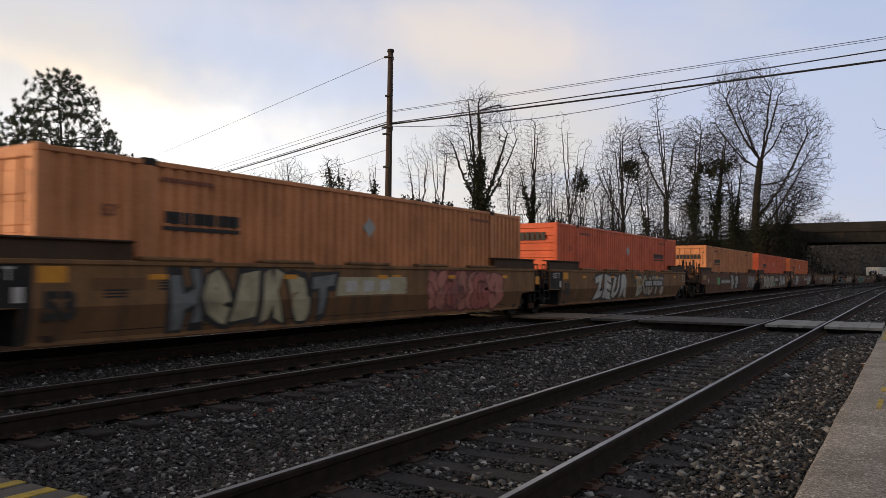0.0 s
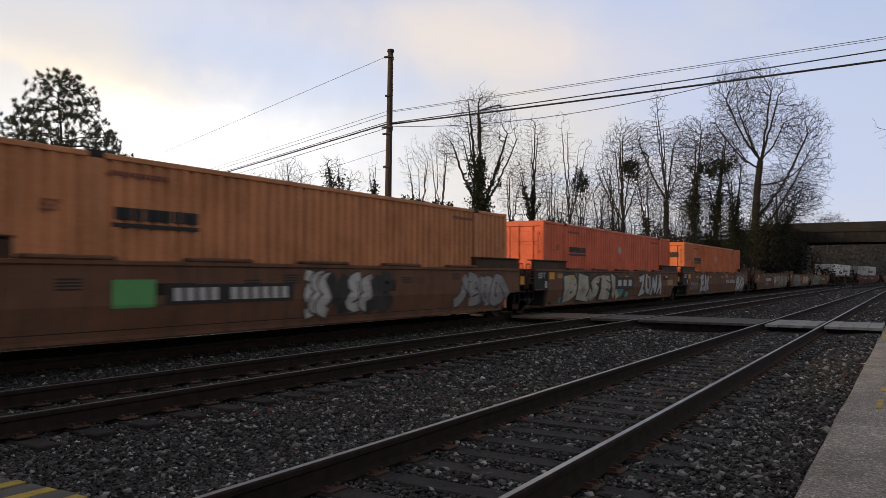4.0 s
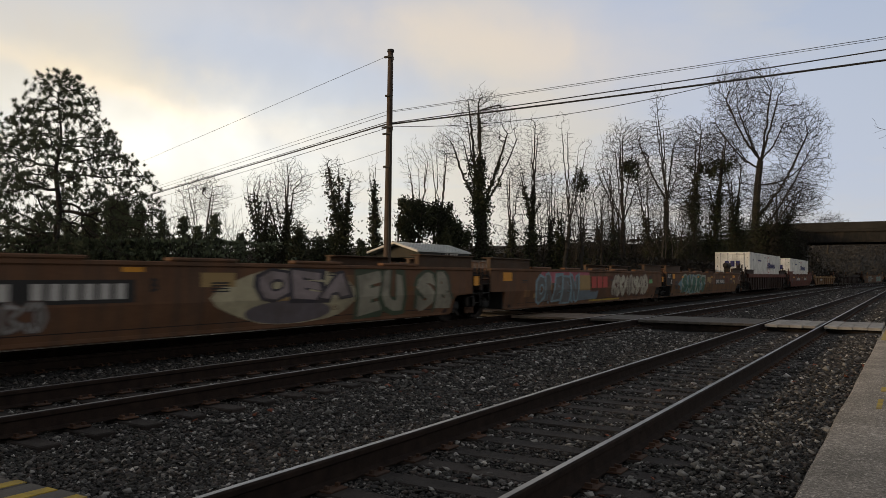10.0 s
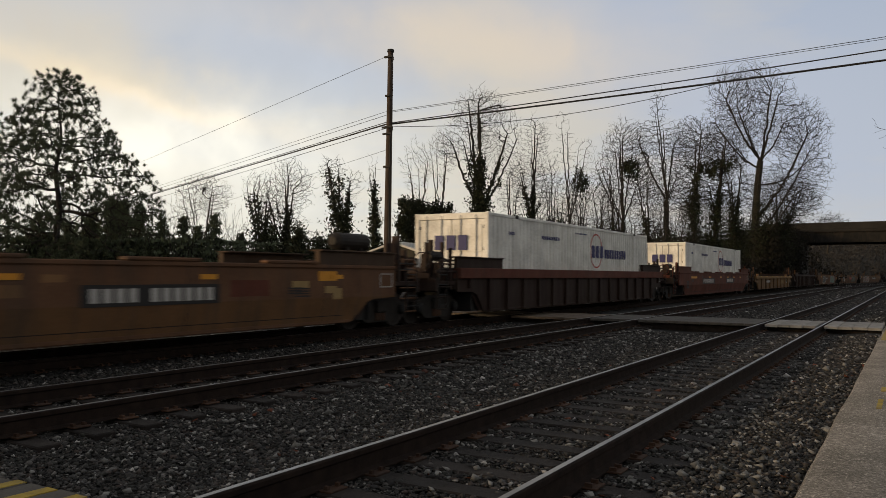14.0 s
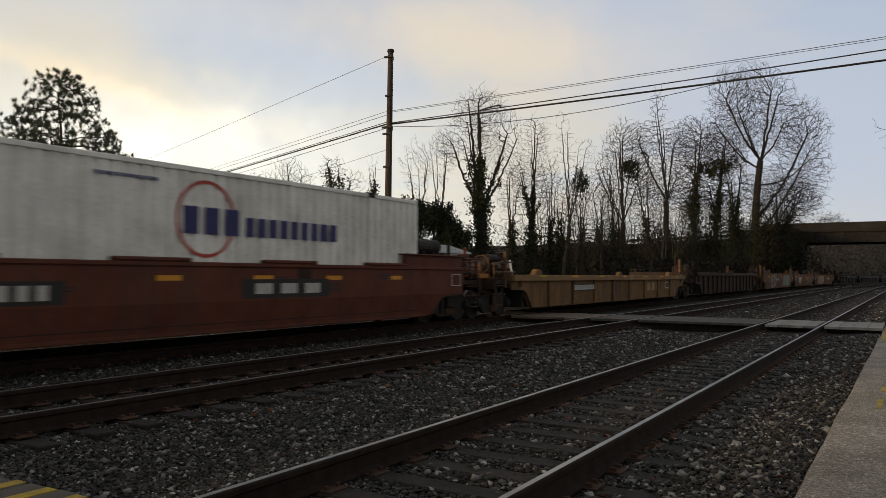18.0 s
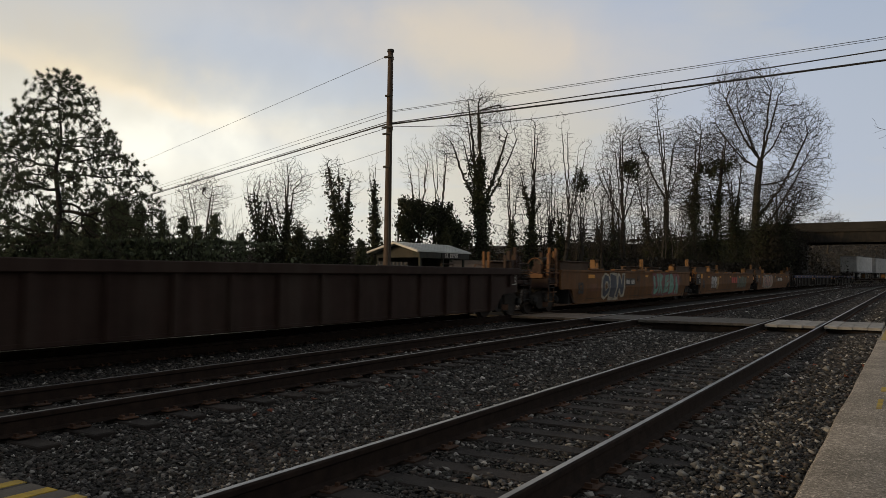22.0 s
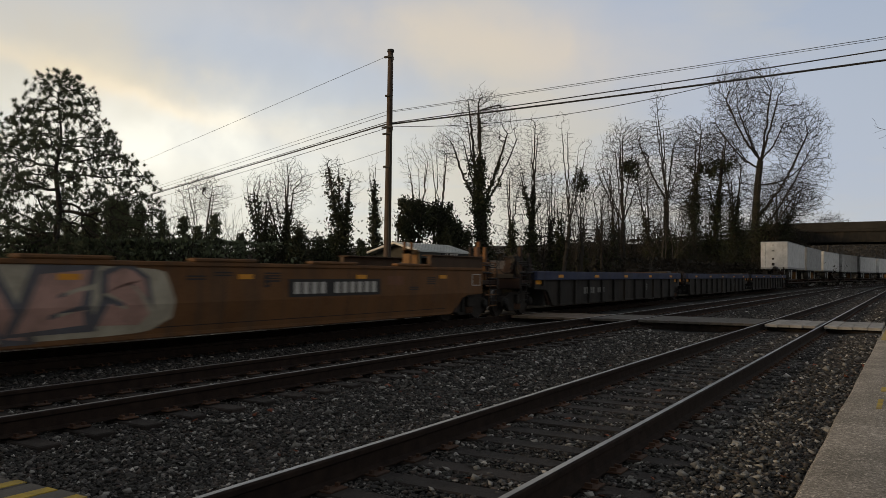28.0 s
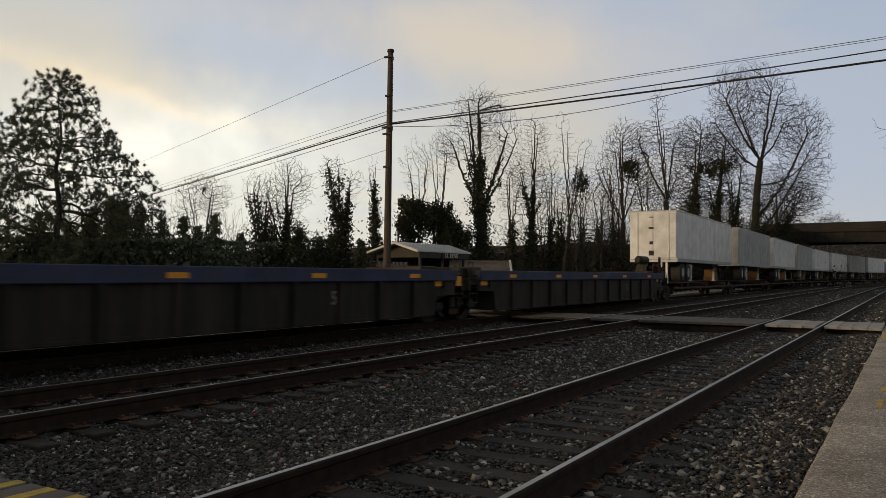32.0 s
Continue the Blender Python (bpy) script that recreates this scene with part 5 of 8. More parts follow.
def number_panel(car, start, end, a, b, z0=0.78, z1=1.12, black=True, count=10, x=1.502):
    mid = (start + end) / 2
    if black:
        part("number_panel", Geo().box(x, x + 0.004, a - mid, b - mid, z0, z1), MAT["letter_black"], car, "black panel of a car number")
    w, c = (b - a) * 0.92, (a + b) / 2 - mid
    lead = max(1, round(count * 0.4))
    cut = w * lead / (count + 0.8)
    letter_bars("number_bar", car, x + 0.006, c - w / 2, c - w / 2 + cut, z0 + 0.06, z1 - 0.06, lead, MAT["letter_white"], 0.34, label="white bars of a car number")
    letter_bars("number_bar", car, x + 0.006, c + w / 2 - w * (count - lead) / (count + 0.8), c + w / 2, z0 + 0.06, z1 - 0.06, count - lead, MAT["letter_white"], 0.34)


def fifty_three(car, start, end, a, b, z=0.80, mat="letter_black"):
    mid = (start + end) / 2
    side_text("length_mark", "53", 0.54, MAT[mat], car, 1.506, (a + b) / 2 - mid, z, 0.030)


# ---- trees ----
def tubes(segments, sides):
    """Tapered tubes for arrays of (p, q, r0, r1)."""
    p, q = np.array([s[0] for s in segments]), np.array([s[1] for s in segments])
    r0, r1 = np.array([s[2] for s in segments]), np.array([s[3] for s in segments])
    d = q - p
    d /= np.maximum(np.linalg.norm(d, axis=1, keepdims=True), 1e-9)
    ref = np.where(np.abs(d[:, 2:3]) > 0.9, np.array([[1.0, 0, 0]]), np.array([[0, 0, 1.0]]))
    a = np.cross(d, ref)
    a /= np.linalg.norm(a, axis=1, keepdims=True)
    b = np.cross(d, a)
    ang = np.arange(sides) * math.tau / sides
    ring = a[:, None] * np.cos(ang)[None, :, None] + b[:, None] * np.sin(ang)[None, :, None]
    v = np.concatenate([p[:, None] + ring * r0[:, None, None], q[:, None] + ring * r1[:, None, None]], 1)
    i = np.arange(sides)
    f = np.stack([i, (i + 1) % sides, sides + (i + 1) % sides, sides + i], -1)
    f = f[None] + (np.arange(len(p)) * 2 * sides)[:, None, None]
    return v.reshape(-1, 3), f.reshape(-1, 4)


def leaf_cloud(centres, size, r, tilt=1.0):
    """One small leaf quad at each centre, turned at random."""
    n = len(centres)
    a = r.normal(size=(n, 3))
    a /= np.linalg.norm(a, axis=1, keepdims=True)
    b = np.cross(a, r.normal(size=(n, 3)))
    b /= np.linalg.norm(b, axis=1, keepdims=True)
    s = (size * r.uniform(0.55, 1.3, n))[:, None]
    v = np.stack([centres - a * s, centres + b * s * 0.55, centres + a * s, centres - b * s * 0.55], 1)
    return v.reshape(-1, 3), np.arange(4 * n).reshape(n, 4)


def grow(r, out, p, d, length, radius, level, last, bend, lift, fork, reach=1.0):
    """One branch and all that grows from it; each is a few straight pieces."""
    steps = 5 if level == 0 else 4 if level == 1 else 3
    pts = [p]
    q, way = p, d
    for i in range(steps):
        way = way + r.normal(size=3) * bend * (0.5 if level == 0 else 1.0)
        way[2] += lift * (1 if level else 0.4)
        way /= np.linalg.norm(way)
        n = q + way * length / steps
        a, b = radius * (1 - 0.75 * i / steps), radius * (1 - 0.75 * (i + 1) / steps)
        out[min(level, 2)].append((q, n, a, b))
        q = n
        pts.append(q)
    if level >= last:
        return
    count = fork[min(level, len(fork) - 1)]
    for k in range(count):
        f = (0.28 if level == 0 else 0.2) + (0.72 if level == 0 else 0.8) * (k + r.uniform(0, 0.9)) / count
        f = min(f, 0.99)
        i = min(int(f * steps), steps - 1)
        base = pts[i] + (pts[i + 1] - pts[i]) * (f * steps - i)
        main = pts[i + 1] - pts[i]
        main = main / np.linalg.norm(main)
        side = r.normal(size=3)
        side -= main * side.dot(main)
        side /= np.linalg.norm(side)
        ang = r.uniform(0.45, 1.0) if level == 0 else r.uniform(0.4, 0.95)
        way = main * math.cos(ang) + side * math.sin(ang)
        grow(r, out, base, way, length * r.uniform(0.42, 0.66) * (1.15 - 0.55 * f) * (reach if level == 0 else 1.0), max(radius * (1 - 0.75 * f) * r.uniform(0.45, 0.7), 0.006), level + 1, last, bend * 1.25, lift, fork)


def bare_tree(x, y, z, height, seed, label, radius=0.2, fork=(9, 6, 5), last=3, bend=0.17, lift=0.03, ivy=0, ivy_top=0.5, ivy_width=0.5, mat="bark", lean=(0, 0), stems=1, name="bare_tree", twig=1.0, stem=0.90, reach=1.0):
    r = np.random.default_rng(seed)
    ob = thing(name, label, "tree", at=pose(x, y, z), group="winter trees behind the tracks")
    out = [[], [], []]
    for k in range(stems):
        d = np.array((lean[0], lean[1], 1.0)) + (r.normal(size=3) * (0.10, 0.10, 0) if stems > 1 else 0)
        grow(r, out, np.array((r.normal() * 0.25, r.normal() * 0.25, -0.2)) if stems > 1 else np.array((0, 0, -0.2)), d / np.linalg.norm(d), height * (stem if k == 0 else stem * r.uniform(0.7, 1.0)), radius * (1 if k == 0 else 0.75), 0, last, bend, lift, fork, reach)
    v, f = tubes(out[0], 8)
    part("trunk", soup("trunk", v, f, MAT[mat], True), None, ob)
    v, f = tubes(out[1], 5)
    tagged(part("branch_work", soup("branch_work", v, f, MAT[mat], True), None, ob), kind="stuff")
    fine = [(p, q, max(a, 0.011 * twig), max(b, 0.007 * twig)) for p, q, a, b in out[2]]
    v, f = tubes(fine, 3)
    tagged(part("crown", soup("crown", v, f, MAT[mat]), None, ob), kind="stuff")
    if ivy:
        body = out[0] + [s for s in out[1] if s[0][2] < height * ivy_top and math.hypot(s[1][0], s[1][1]) < max(1.3, 2.0 * ivy_width)]
        w = np.array([max(0.02, s[2]) * np.linalg.norm(s[1] - s[0]) * max(0.0, 1.0 - s[0][2] / (height * ivy_top)) ** 0.5 for s in body])
        pick = r.choice(len(body), ivy, p=w / w.sum())
        f = r.uniform(0, 1, ivy)[:, None]
        p = np.array([body[i][0] for i in pick])
        q = np.array([body[i][1] for i in pick])
        c = p + (q - p) * f
        lump = np.array([0.55 + 0.75 * noise.noise(Vector(k * 0.9)) for k in c])[:, None]
        fade = np.clip(1.15 - c[:, 2:3] / (height * ivy_top), 0.12, 1)
        off = r.normal(size=(ivy, 3)) * (1, 1, 0.7)
        c = c + off * ivy_width * np.clip(lump, 0.1, 1.3) * fade
        c[:, 2] = np.maximum(c[:, 2], 0.05)
        v, f = leaf_cloud(c, 0.12, r)
        tagged(part("ivy", soup("ivy", v, f, MAT["ivy"]), None, ob, "dark ivy over the trunk"), kind="stuff")
    return ob


VIEW_SIDE = np.array((math.cos(YAW), math.sin(YAW), 0.0))
VIEW_DEEP = np.array((-math.sin(YAW), math.cos(YAW), 0.0))


def in_lobes(r, lobes, n, shell=0.25):
    """n points spread through the rounded lobes (side, height, half width, half height) of a crown."""
    vol = np.array([w * w * h for _, _, w, h in lobes])
    pick = r.choice(len(lobes), n, p=vol / vol.sum())
    d = r.normal(size=(n, 3))
    d /= np.linalg.norm(d, axis=1, keepdims=True)
    d *= r.uniform(0, 1, n)[:, None] ** shell
    q = np.array(lobes)[pick]
    side, deep, up = q[:, 0] + d[:, 0] * q[:, 2], d[:, 1] * q[:, 2] * 0.8, q[:, 1] + d[:, 2] * q[:, 3]
    side, up = side + r.normal(size=n) * 0.13 * q[:, 2], up + r.normal(size=n) * 0.10 * q[:, 3]
    return side[:, None] * VIEW_SIDE + deep[:, None] * VIEW_DEEP + up[:, None] * np.array((0, 0, 1.0))


def colonise(r, start, goals, step, reach, near, rise=0.12, wander=0.22, rounds=140, parents=None):
    """Branches that grow from a stem towards the light: nodes and the parent of each."""
    pos, par = [np.array(p, float) for p in start], list(parents) if parents else [max(0, i - 1) for i in range(len(start))]
    p = np.array(pos)
    dd = np.linalg.norm(goals[:, None] - p[None], axis=2)
    best, dist = dd.argmin(1), dd.min(1)
    alive = np.ones(len(goals), bool)
    for _ in range(rounds):
        on = alive & (dist < reach)
        if not on.any():
            if not alive.any() or reach > 40:
                break
            reach *= 1.6
            continue
        idx, inv = np.unique(best[on], return_inverse=True)
        base = np.array([pos[i] for i in idx])
        way = goals[on] - np.array([pos[i] for i in best[on]])
        way /= np.maximum(np.linalg.norm(way, axis=1, keepdims=True), 1e-6)
        tot = np.zeros((len(idx), 3))
        np.add.at(tot, inv, way)
        tot /= np.maximum(np.linalg.norm(tot, axis=1, keepdims=True), 1e-6)
        tot += r.normal(size=tot.shape) * wander + np.array((0, 0, rise))
        tot /= np.maximum(np.linalg.norm(tot, axis=1, keepdims=True), 1e-6)
        fresh = base + tot * step
        n0 = len(pos)
        pos.extend(fresh)
        par.extend(int(i) for i in idx)
        live = np.nonzero(alive)[0]
        g = goals[live]
        dd = (g * g).sum(1)[:, None] + (fresh * fresh).sum(1)[None] - 2.0 * g @ fresh.T
        k = dd.argmin(1)
        m = np.sqrt(np.maximum(dd[np.arange(len(live)), k], 0.0))
        better = m < dist[live]
        best[live[better]] = k[better] + n0
        dist[live[better]] = m[better]
        alive &= dist > near
    return np.array(pos), np.array(par)


def thickness(par, tip, base):
    """Radius of the piece that ends at each node, thicker the more it carries."""
    load = np.zeros(len(par))
    kids = np.bincount(par[1:], minlength=len(par))
    load[kids == 0] = 1
    for i in range(len(par) - 1, 0, -1):
        load[par[i]] += load[i]
    power = math.log(base / tip) / math.log(max(load[1], 2.0))
    return tip * np.maximum(load, 1.0) ** power, kids == 0


def crowned_tree(x, y, z, seed, label, lobes, radius=0.2, bole=0.50, goals=500, step=0.34, near=0.42, tip=0.011, mat="bark", foot=(0.0, 0.0), bow=0.0, ivy=0, ivy_top=0.5, ivy_width=0.5,
                 vines=0, vine_lobes=None, twigs=2, twig=0.5, name="bare_tree", rise=0.10, wander=0.22, shell=0.36):
    """A bare tree whose limbs fill a crown of given lobes; ivy up its stem, vines hung in its crown."""
    r = np.random.default_rng(seed)
    ob = thing(name, label, "tree", at=pose(x, y, z), group="winter trees behind the tracks")
    low = min(l[1] - l[3] for l in lobes)
    size = [l[2] * l[2] * l[3] for l in lobes]
    off = np.average([l[0] for l in lobes], weights=size)
    head = max(l[1] for l in lobes) * bole
    start, parents, k = [], [], max(4, int(head / step))
    for i in range(k + 1):
        f = i / k
        c = VIEW_SIDE * (off * 0.5 * f * f + bow * math.sin(math.pi * f) + 0.10 * math.sin(4 * f + seed)) + VIEW_DEEP * 0.10 * math.sin(5 * f + seed)
        start.append(c + np.array((r.normal() * 0.03, r.normal() * 0.03, head * f - 0.2)))
        parents.append(max(0, i - 1))
    stem = k + 1
    # a limb into each lobe, and more into the large ones
    for l, big in zip(lobes, size):
        for n in range(max(2, round(4 * big / max(size)))):
            az, out_by = r.uniform(0, math.tau), r.uniform(0.2, 0.75)
            goal = VIEW_SIDE * (l[0] + l[2] * out_by * math.cos(az)) + VIEW_DEEP * l[2] * 0.8 * out_by * math.sin(az) + np.array((0, 0, l[1] + l[3] * r.uniform(-0.3, 0.55)))
            side = math.hypot(goal[0], goal[1])
            at = int(np.clip((goal[2] - side * r.uniform(0.9, 1.5)) / head * k, k * 0.35, k))
            if n % 2 == 0:
                at = max(at, int(k * 0.8))
            p = start[at]
            way, m = goal - p, max(3, int(np.linalg.norm(goal - p) / step))
            last = at
            for i in range(1, m + 1):
                f = i / m
                q = p + way * f + np.array((0, 0, -0.16 * np.linalg.norm(way[:2]) * math.sin(math.pi * f))) + r.normal(size=3) * 0.045 * math.sin(math.pi * f) * step / 0.34
                parents.append(last)
                last = len(start)
                start.append(q)
    pos, par = colonise(r, start, in_lobes(r, lobes, goals * 8, shell), step * 0.85, step * 3.6, near * 0.74, rise + 0.10, wander * 0.7, parents=parents)
    rad, tips = thickness(par, tip, radius)
    rad[stem:] = tip + (rad[stem:] - tip) * 0.72
    out = [[], [], []]
    for i in range(1, len(pos)):
        j = par[i]
        a, b = min(rad[j], rad[i] * 1.25), rad[i]
        if i < stem:
            f = i / stem
            a, b = max(b, radius * (1.12 - 0.35 * f)), max(b, radius * (1.12 - 0.35 * (f + 1 / stem)))
        out[0 if rad[i] > radius * 0.42 or i < stem else 1 if rad[i] > tip * 3.0 else 2].append((pos[j], pos[i], a, b))
    for i in np.nonzero(tips)[0]:
        d = pos[i] - pos[par[i]]
        d = d / max(np.linalg.norm(d), 1e-6)
        for _ in range(twigs):
            e = d + r.normal(size=3) * 0.6 + np.array((0, 0, 0.25))
            e /= np.linalg.norm(e)
            out[2].append((pos[i], pos[i] + e * twig * r.uniform(0.5, 1.2), tip * 0.75, tip * 0.45))
    v, f = tubes(out[0], 8)
    part("trunk", soup("trunk", v, f, MAT[mat], True), None, ob)
    if out[1]:
        v, f = tubes(out[1], 5)
        tagged(part("branch_work", soup("branch_work", v, f, MAT[mat], True), None, ob), kind="stuff")
    v, f = tubes(out[2], 3)
    tagged(part("crown", soup("crown", v, f, MAT[mat]), None, ob), kind="stuff")
    leaves = []
    if ivy:
        top = ivy_top
        body = [s for s in out[0] + out[1] if s[0][2] < top and math.hypot(s[1][0], s[1][1]) < max(1.4, 2.2 * ivy_width)]
        w = np.array([max(0.03, s[2]) * np.linalg.norm(s[1] - s[0]) * max(0.02, 1.0 - s[0][2] / top) ** 0.4 for s in body])
        pick = r.choice(len(body), ivy, p=w / w.sum())
        p, q = np.array([body[i][0] for i in pick]), np.array([body[i][1] for i in pick])
        c = p + (q - p) * r.uniform(0, 1, ivy)[:, None]
        lump = np.array([0.75 + 1.5 * noise.noise(Vector(k * 0.8)) for k in c])[:, None]
        fade = np.clip(1.25 - c[:, 2:3] / top, 0.25, 1) * 1.25
        c = c + r.normal(size=(ivy, 3)) * (1, 1, 0.7) * ivy_width * np.clip(lump, 0.12, 1.3) * fade
        leaves.append(c)
    if vines:
        leaves.append(vine_cloud(r, vine_lobes or lobes, vines))
    if leaves:
        c = np.concatenate(leaves)
        c[:, 2] = np.maximum(c[:, 2], 0.05)
        v, f = leaf_cloud(c, 0.12, r)
        tagged(part("ivy", soup("ivy", v, f, MAT["ivy"]), None, ob, "dark ivy over the trunk"), kind="stuff")
    return ob


def vine_cloud(r, lobes, n):
    """Places of leaves in hanging, clumped heaps."""
    seeds = in_lobes(r, lobes, max(14, n // 160), 0.30)
    seeds = seeds + r.normal(size=seeds.shape) * 0.22
    big = r.uniform(0.5, 1.5, len(seeds))
    k = r.integers(0, len(seeds), n)
    drop = np.abs(r.normal(size=n)) * 0.40 * big[k]
    return seeds[k] + r.normal(size=(n, 3)) * 0.24 * big[k][:, None] - np.stack([np.zeros(n), np.zeros(n), drop], -1)


def pine_tree(x, y, z, height, seed):
    """A broad old pine: long limbs that end in tufts of needles, with gaps between."""
    r = np.random.default_rng(seed)
    ob = thing("pine_tree", "tall broad dark green pine with gaps in its crown", "tree", at=pose(x, y, z))
    start = [np.array((0.10 * math.sin(i * 0.5), 0.08 * math.cos(i * 0.7), -0.2 + height * 0.96 * i / 34)) for i in range(35)]
    n = 7600
    f = r.uniform(0.16, 1.0, n) ** 0.85
    az = r.uniform(0, math.tau, n)
    wide = np.interp(1 - f, [0.0, 0.03, 0.08, 0.18, 0.26, 0.365, 0.43, 0.55, 0.84], [0.6, 1.3, 1.9, 2.7, 3.6, 5.0, 5.9, 6.4, 6.6])
    rr = wide * r.uniform(0.0, 1.0, n) ** 0.42
    c = np.stack([rr * np.cos(az), rr * np.sin(az), height * f], -1)
    lump = np.array([noise.noise(Vector((p[0] * 0.55, p[1] * 0.55, p[2] * 0.8 + seed))) for p in c])
    c = c[(lump > -0.08) & (rr > 0.2 * wide)]
    pos, par = colonise(r, start, c, 0.30, 1.6, 0.36, 0.10, 0.16, 120)
    rad, tips = thickness(par, 0.012, 0.32)
    limbs, trunk, tufts = [], [], []
    for i in range(1, len(pos)):
        if i < 35:
            trunk.append((pos[i - 1], pos[i], 0.30 * (1 - (i - 1) / 36), 0.30 * (1 - i / 36)))
        else:
            limbs.append((pos[par[i]], pos[i], min(rad[par[i]], rad[i] * 1.3, 0.11), min(rad[i], 0.10)))
            if tips[i] or rad[i] < 0.032:
                tufts.append(pos[i])
    v, f = tubes(trunk, 9)
    part("trunk", soup("trunk", v, f, MAT["bark"], True), None, ob)
    v, f = tubes(limbs, 4)
    tagged(part("branch_work", soup("branch_work", v, f, MAT["bark"]), None, ob), kind="stuff")
    t = np.array(tufts)
    t = t + r.normal(size=t.shape) * 0.19
    per = max(10, int(260000 / len(t)))
    c = np.repeat(t, per, 0)
    way = r.normal(size=c.shape) * (0.8, 0.8, 1.0) + np.array((0, 0, 0.55))
    way /= np.linalg.norm(way, axis=1, keepdims=True)
    length = r.uniform(0.12, 0.30, len(c))[:, None]
    side = np.cross(way, r.normal(size=c.shape))
    side /= np.linalg.norm(side, axis=1, keepdims=True)
    v = np.stack([c - side * 0.011, c + side * 0.011, c + way * length], 1).reshape(-1, 3)
    tagged(part("needles", soup("needles", v, np.arange(len(v)).reshape(-1, 3), MAT["pine"]), None, ob, "tufts of dark green needles"), kind="stuff")
    return ob


def undergrowth(name, count, place, seed, low, high, label, leafy=0.0, mat="brush", leaf_mat="ivy", leaf=0.16):
    """Bare stems and brush over a stretch of land; place(r, n) gives the foot of each."""
    r = np.random.default_rng(seed)
    foot = place(r, count)
    segs = []
    for p in foot:
        h = r.uniform(low, high)
        d = np.array((r.normal() * 0.22, r.normal() * 0.22, 1.0))
        q = p + d * h * 0.55
        e = q + (d + r.normal(size=3) * 0.3) * h * 0.45
        segs.append((p, q, 0.022, 0.014))
        segs.append((q, e, 0.014, 0.006))
        for _ in range(3):
            b = p + (q - p) * r.uniform(0.3, 1)
            segs.append((b, b + (d * 0.8 + r.normal(size=3) * 0.5) * h * r.uniform(0.2, 0.4), 0.012, 0.006))
    v, f = tubes(segs, 3)
    tagged(new(name, soup(name, v, f, MAT[mat])), label, "brush", kind="stuff")
    if leafy:
        n = int(count * leafy)
        c = foot[r.integers(0, count, n)] + np.stack([np.clip(r.normal(size=n), -1.6, 1.6) * 0.5, np.clip(r.normal(size=n), -1.6, 1.6) * 0.5, np.clip(np.abs(r.normal(size=n)), 0, 1.9) * high * 0.40], -1)
        v, f = leaf_cloud(c, leaf, r)
        tagged(new(name + "_leaves", soup(name, v, f, MAT[leaf_mat])), label, "brush", kind="stuff")


IVIED = "bare tree with its trunk wrapped in dark ivy"
BARE = "tall bare winter tree"
DROWNED = "tree drowned under a heap of dark vines"
pine_tree(-43.2, 27.6, -2.4, 15.6, 5)
crowned_tree(-59.0, 53.0, -2.4, 6, "slender bare tree with fine pale twigs", [(-0.1, 11.1, 2.42, 2.1), (-2.2, 9.6, 1.2, 1.4)], 0.14, goals=420, mat="pale_bark")
bare_tree(-55.5, 54.0, -2.4, 8.6, 7, IVIED, 0.15, (8, 5, 4), ivy=7000, ivy_top=0.62, ivy_width=1.0)
bare_tree(-61.0, 49.0, -2.4, 8.0, 8, IVIED, 0.14, (8, 5, 4), ivy=6000, ivy_top=0.7, ivy_width=1.0)
crowned_tree(-46.0, 47.4, -2.4, 9, IVIED, [(-0.5, 10.6, 1.15, 1.5), (0.2, 9.2, 1.2, 1.6)], 0.18, goals=260, ivy=5000, ivy_top=10.8, ivy_width=0.55)
crowned_tree(-46.1, 50.4, -2.4, 10, "bare tree with a round fine-twigged crown and ivied stem", [(0.1, 11.0, 2.0, 2.3), (-0.8, 9.8, 1.5, 2.0)], 0.22, goals=620, ivy=5500, ivy_top=9.5, ivy_width=0.55)
crowned_tree(-43.3, 48.6, -2.4, 12, IVIED, [(0.0, 7.2, 0.9, 1.3)], 0.14, goals=90, ivy=6500, ivy_top=8.6, ivy_width=0.75)
crowned_tree(-37.3, 47.3, -2.4, 13, "leaning bare tree thickly wrapped in dark ivy", [(-1.0, 11.7, 0.95, 1.0), (0.7, 10.7, 0.75, 1.1), (-0.2, 9.6, 0.9, 1.7)], 0.26, goals=240, ivy=9000, ivy_top=11.8, ivy_width=0.62)
crowned_tree(-39.6, 46.4, -2.4, 14, IVIED, [(0.2, 6.0, 0.9, 1.2)], 0.12, goals=90, ivy=6500, ivy_top=7.2, ivy_width=0.8)
crowned_tree(-34.0, 47.1, -2.2, 15, "narrow broken trunk wrapped in dark ivy", [(-0.5, 11.0, 0.38, 1.3)], 0.20, bole=0.75, goals=40, twigs=1, ivy=4800, ivy_top=10.6, ivy_width=0.36)
crowned_tree(-32.7, 51.0, -2.0, 16, "slender pale bare tree with curving limbs", [(-0.3, 11.8, 1.25, 1.95)], 0.13, goals=120, near=0.55, mat="pale_bark", twigs=2)
crowned_tree(-32.1, 52.6, -2.0, 17, "slender pale bare tree with curving limbs", [(0.1, 12.4, 1.15, 1.9)], 0.13, goals=110, near=0.55, mat="pale_bark", twigs=2)
crowned_tree(-32.6, 50.0, -2.0, 19, DROWNED, [(-0.3, 7.7, 1.1, 1.5), (0.6, 8.1, 1.0, 1.2)], 0.16, goals=160, vines=6500, vine_lobes=[(-0.6, 8.3, 0.6, 0.7), (0.1, 8.6, 0.6, 0.6), (0.8, 8.0, 0.6, 0.7), (-0.7, 7.0, 0.5, 0.9)], ivy=2000, ivy_top=7.0, ivy_width=0.5)
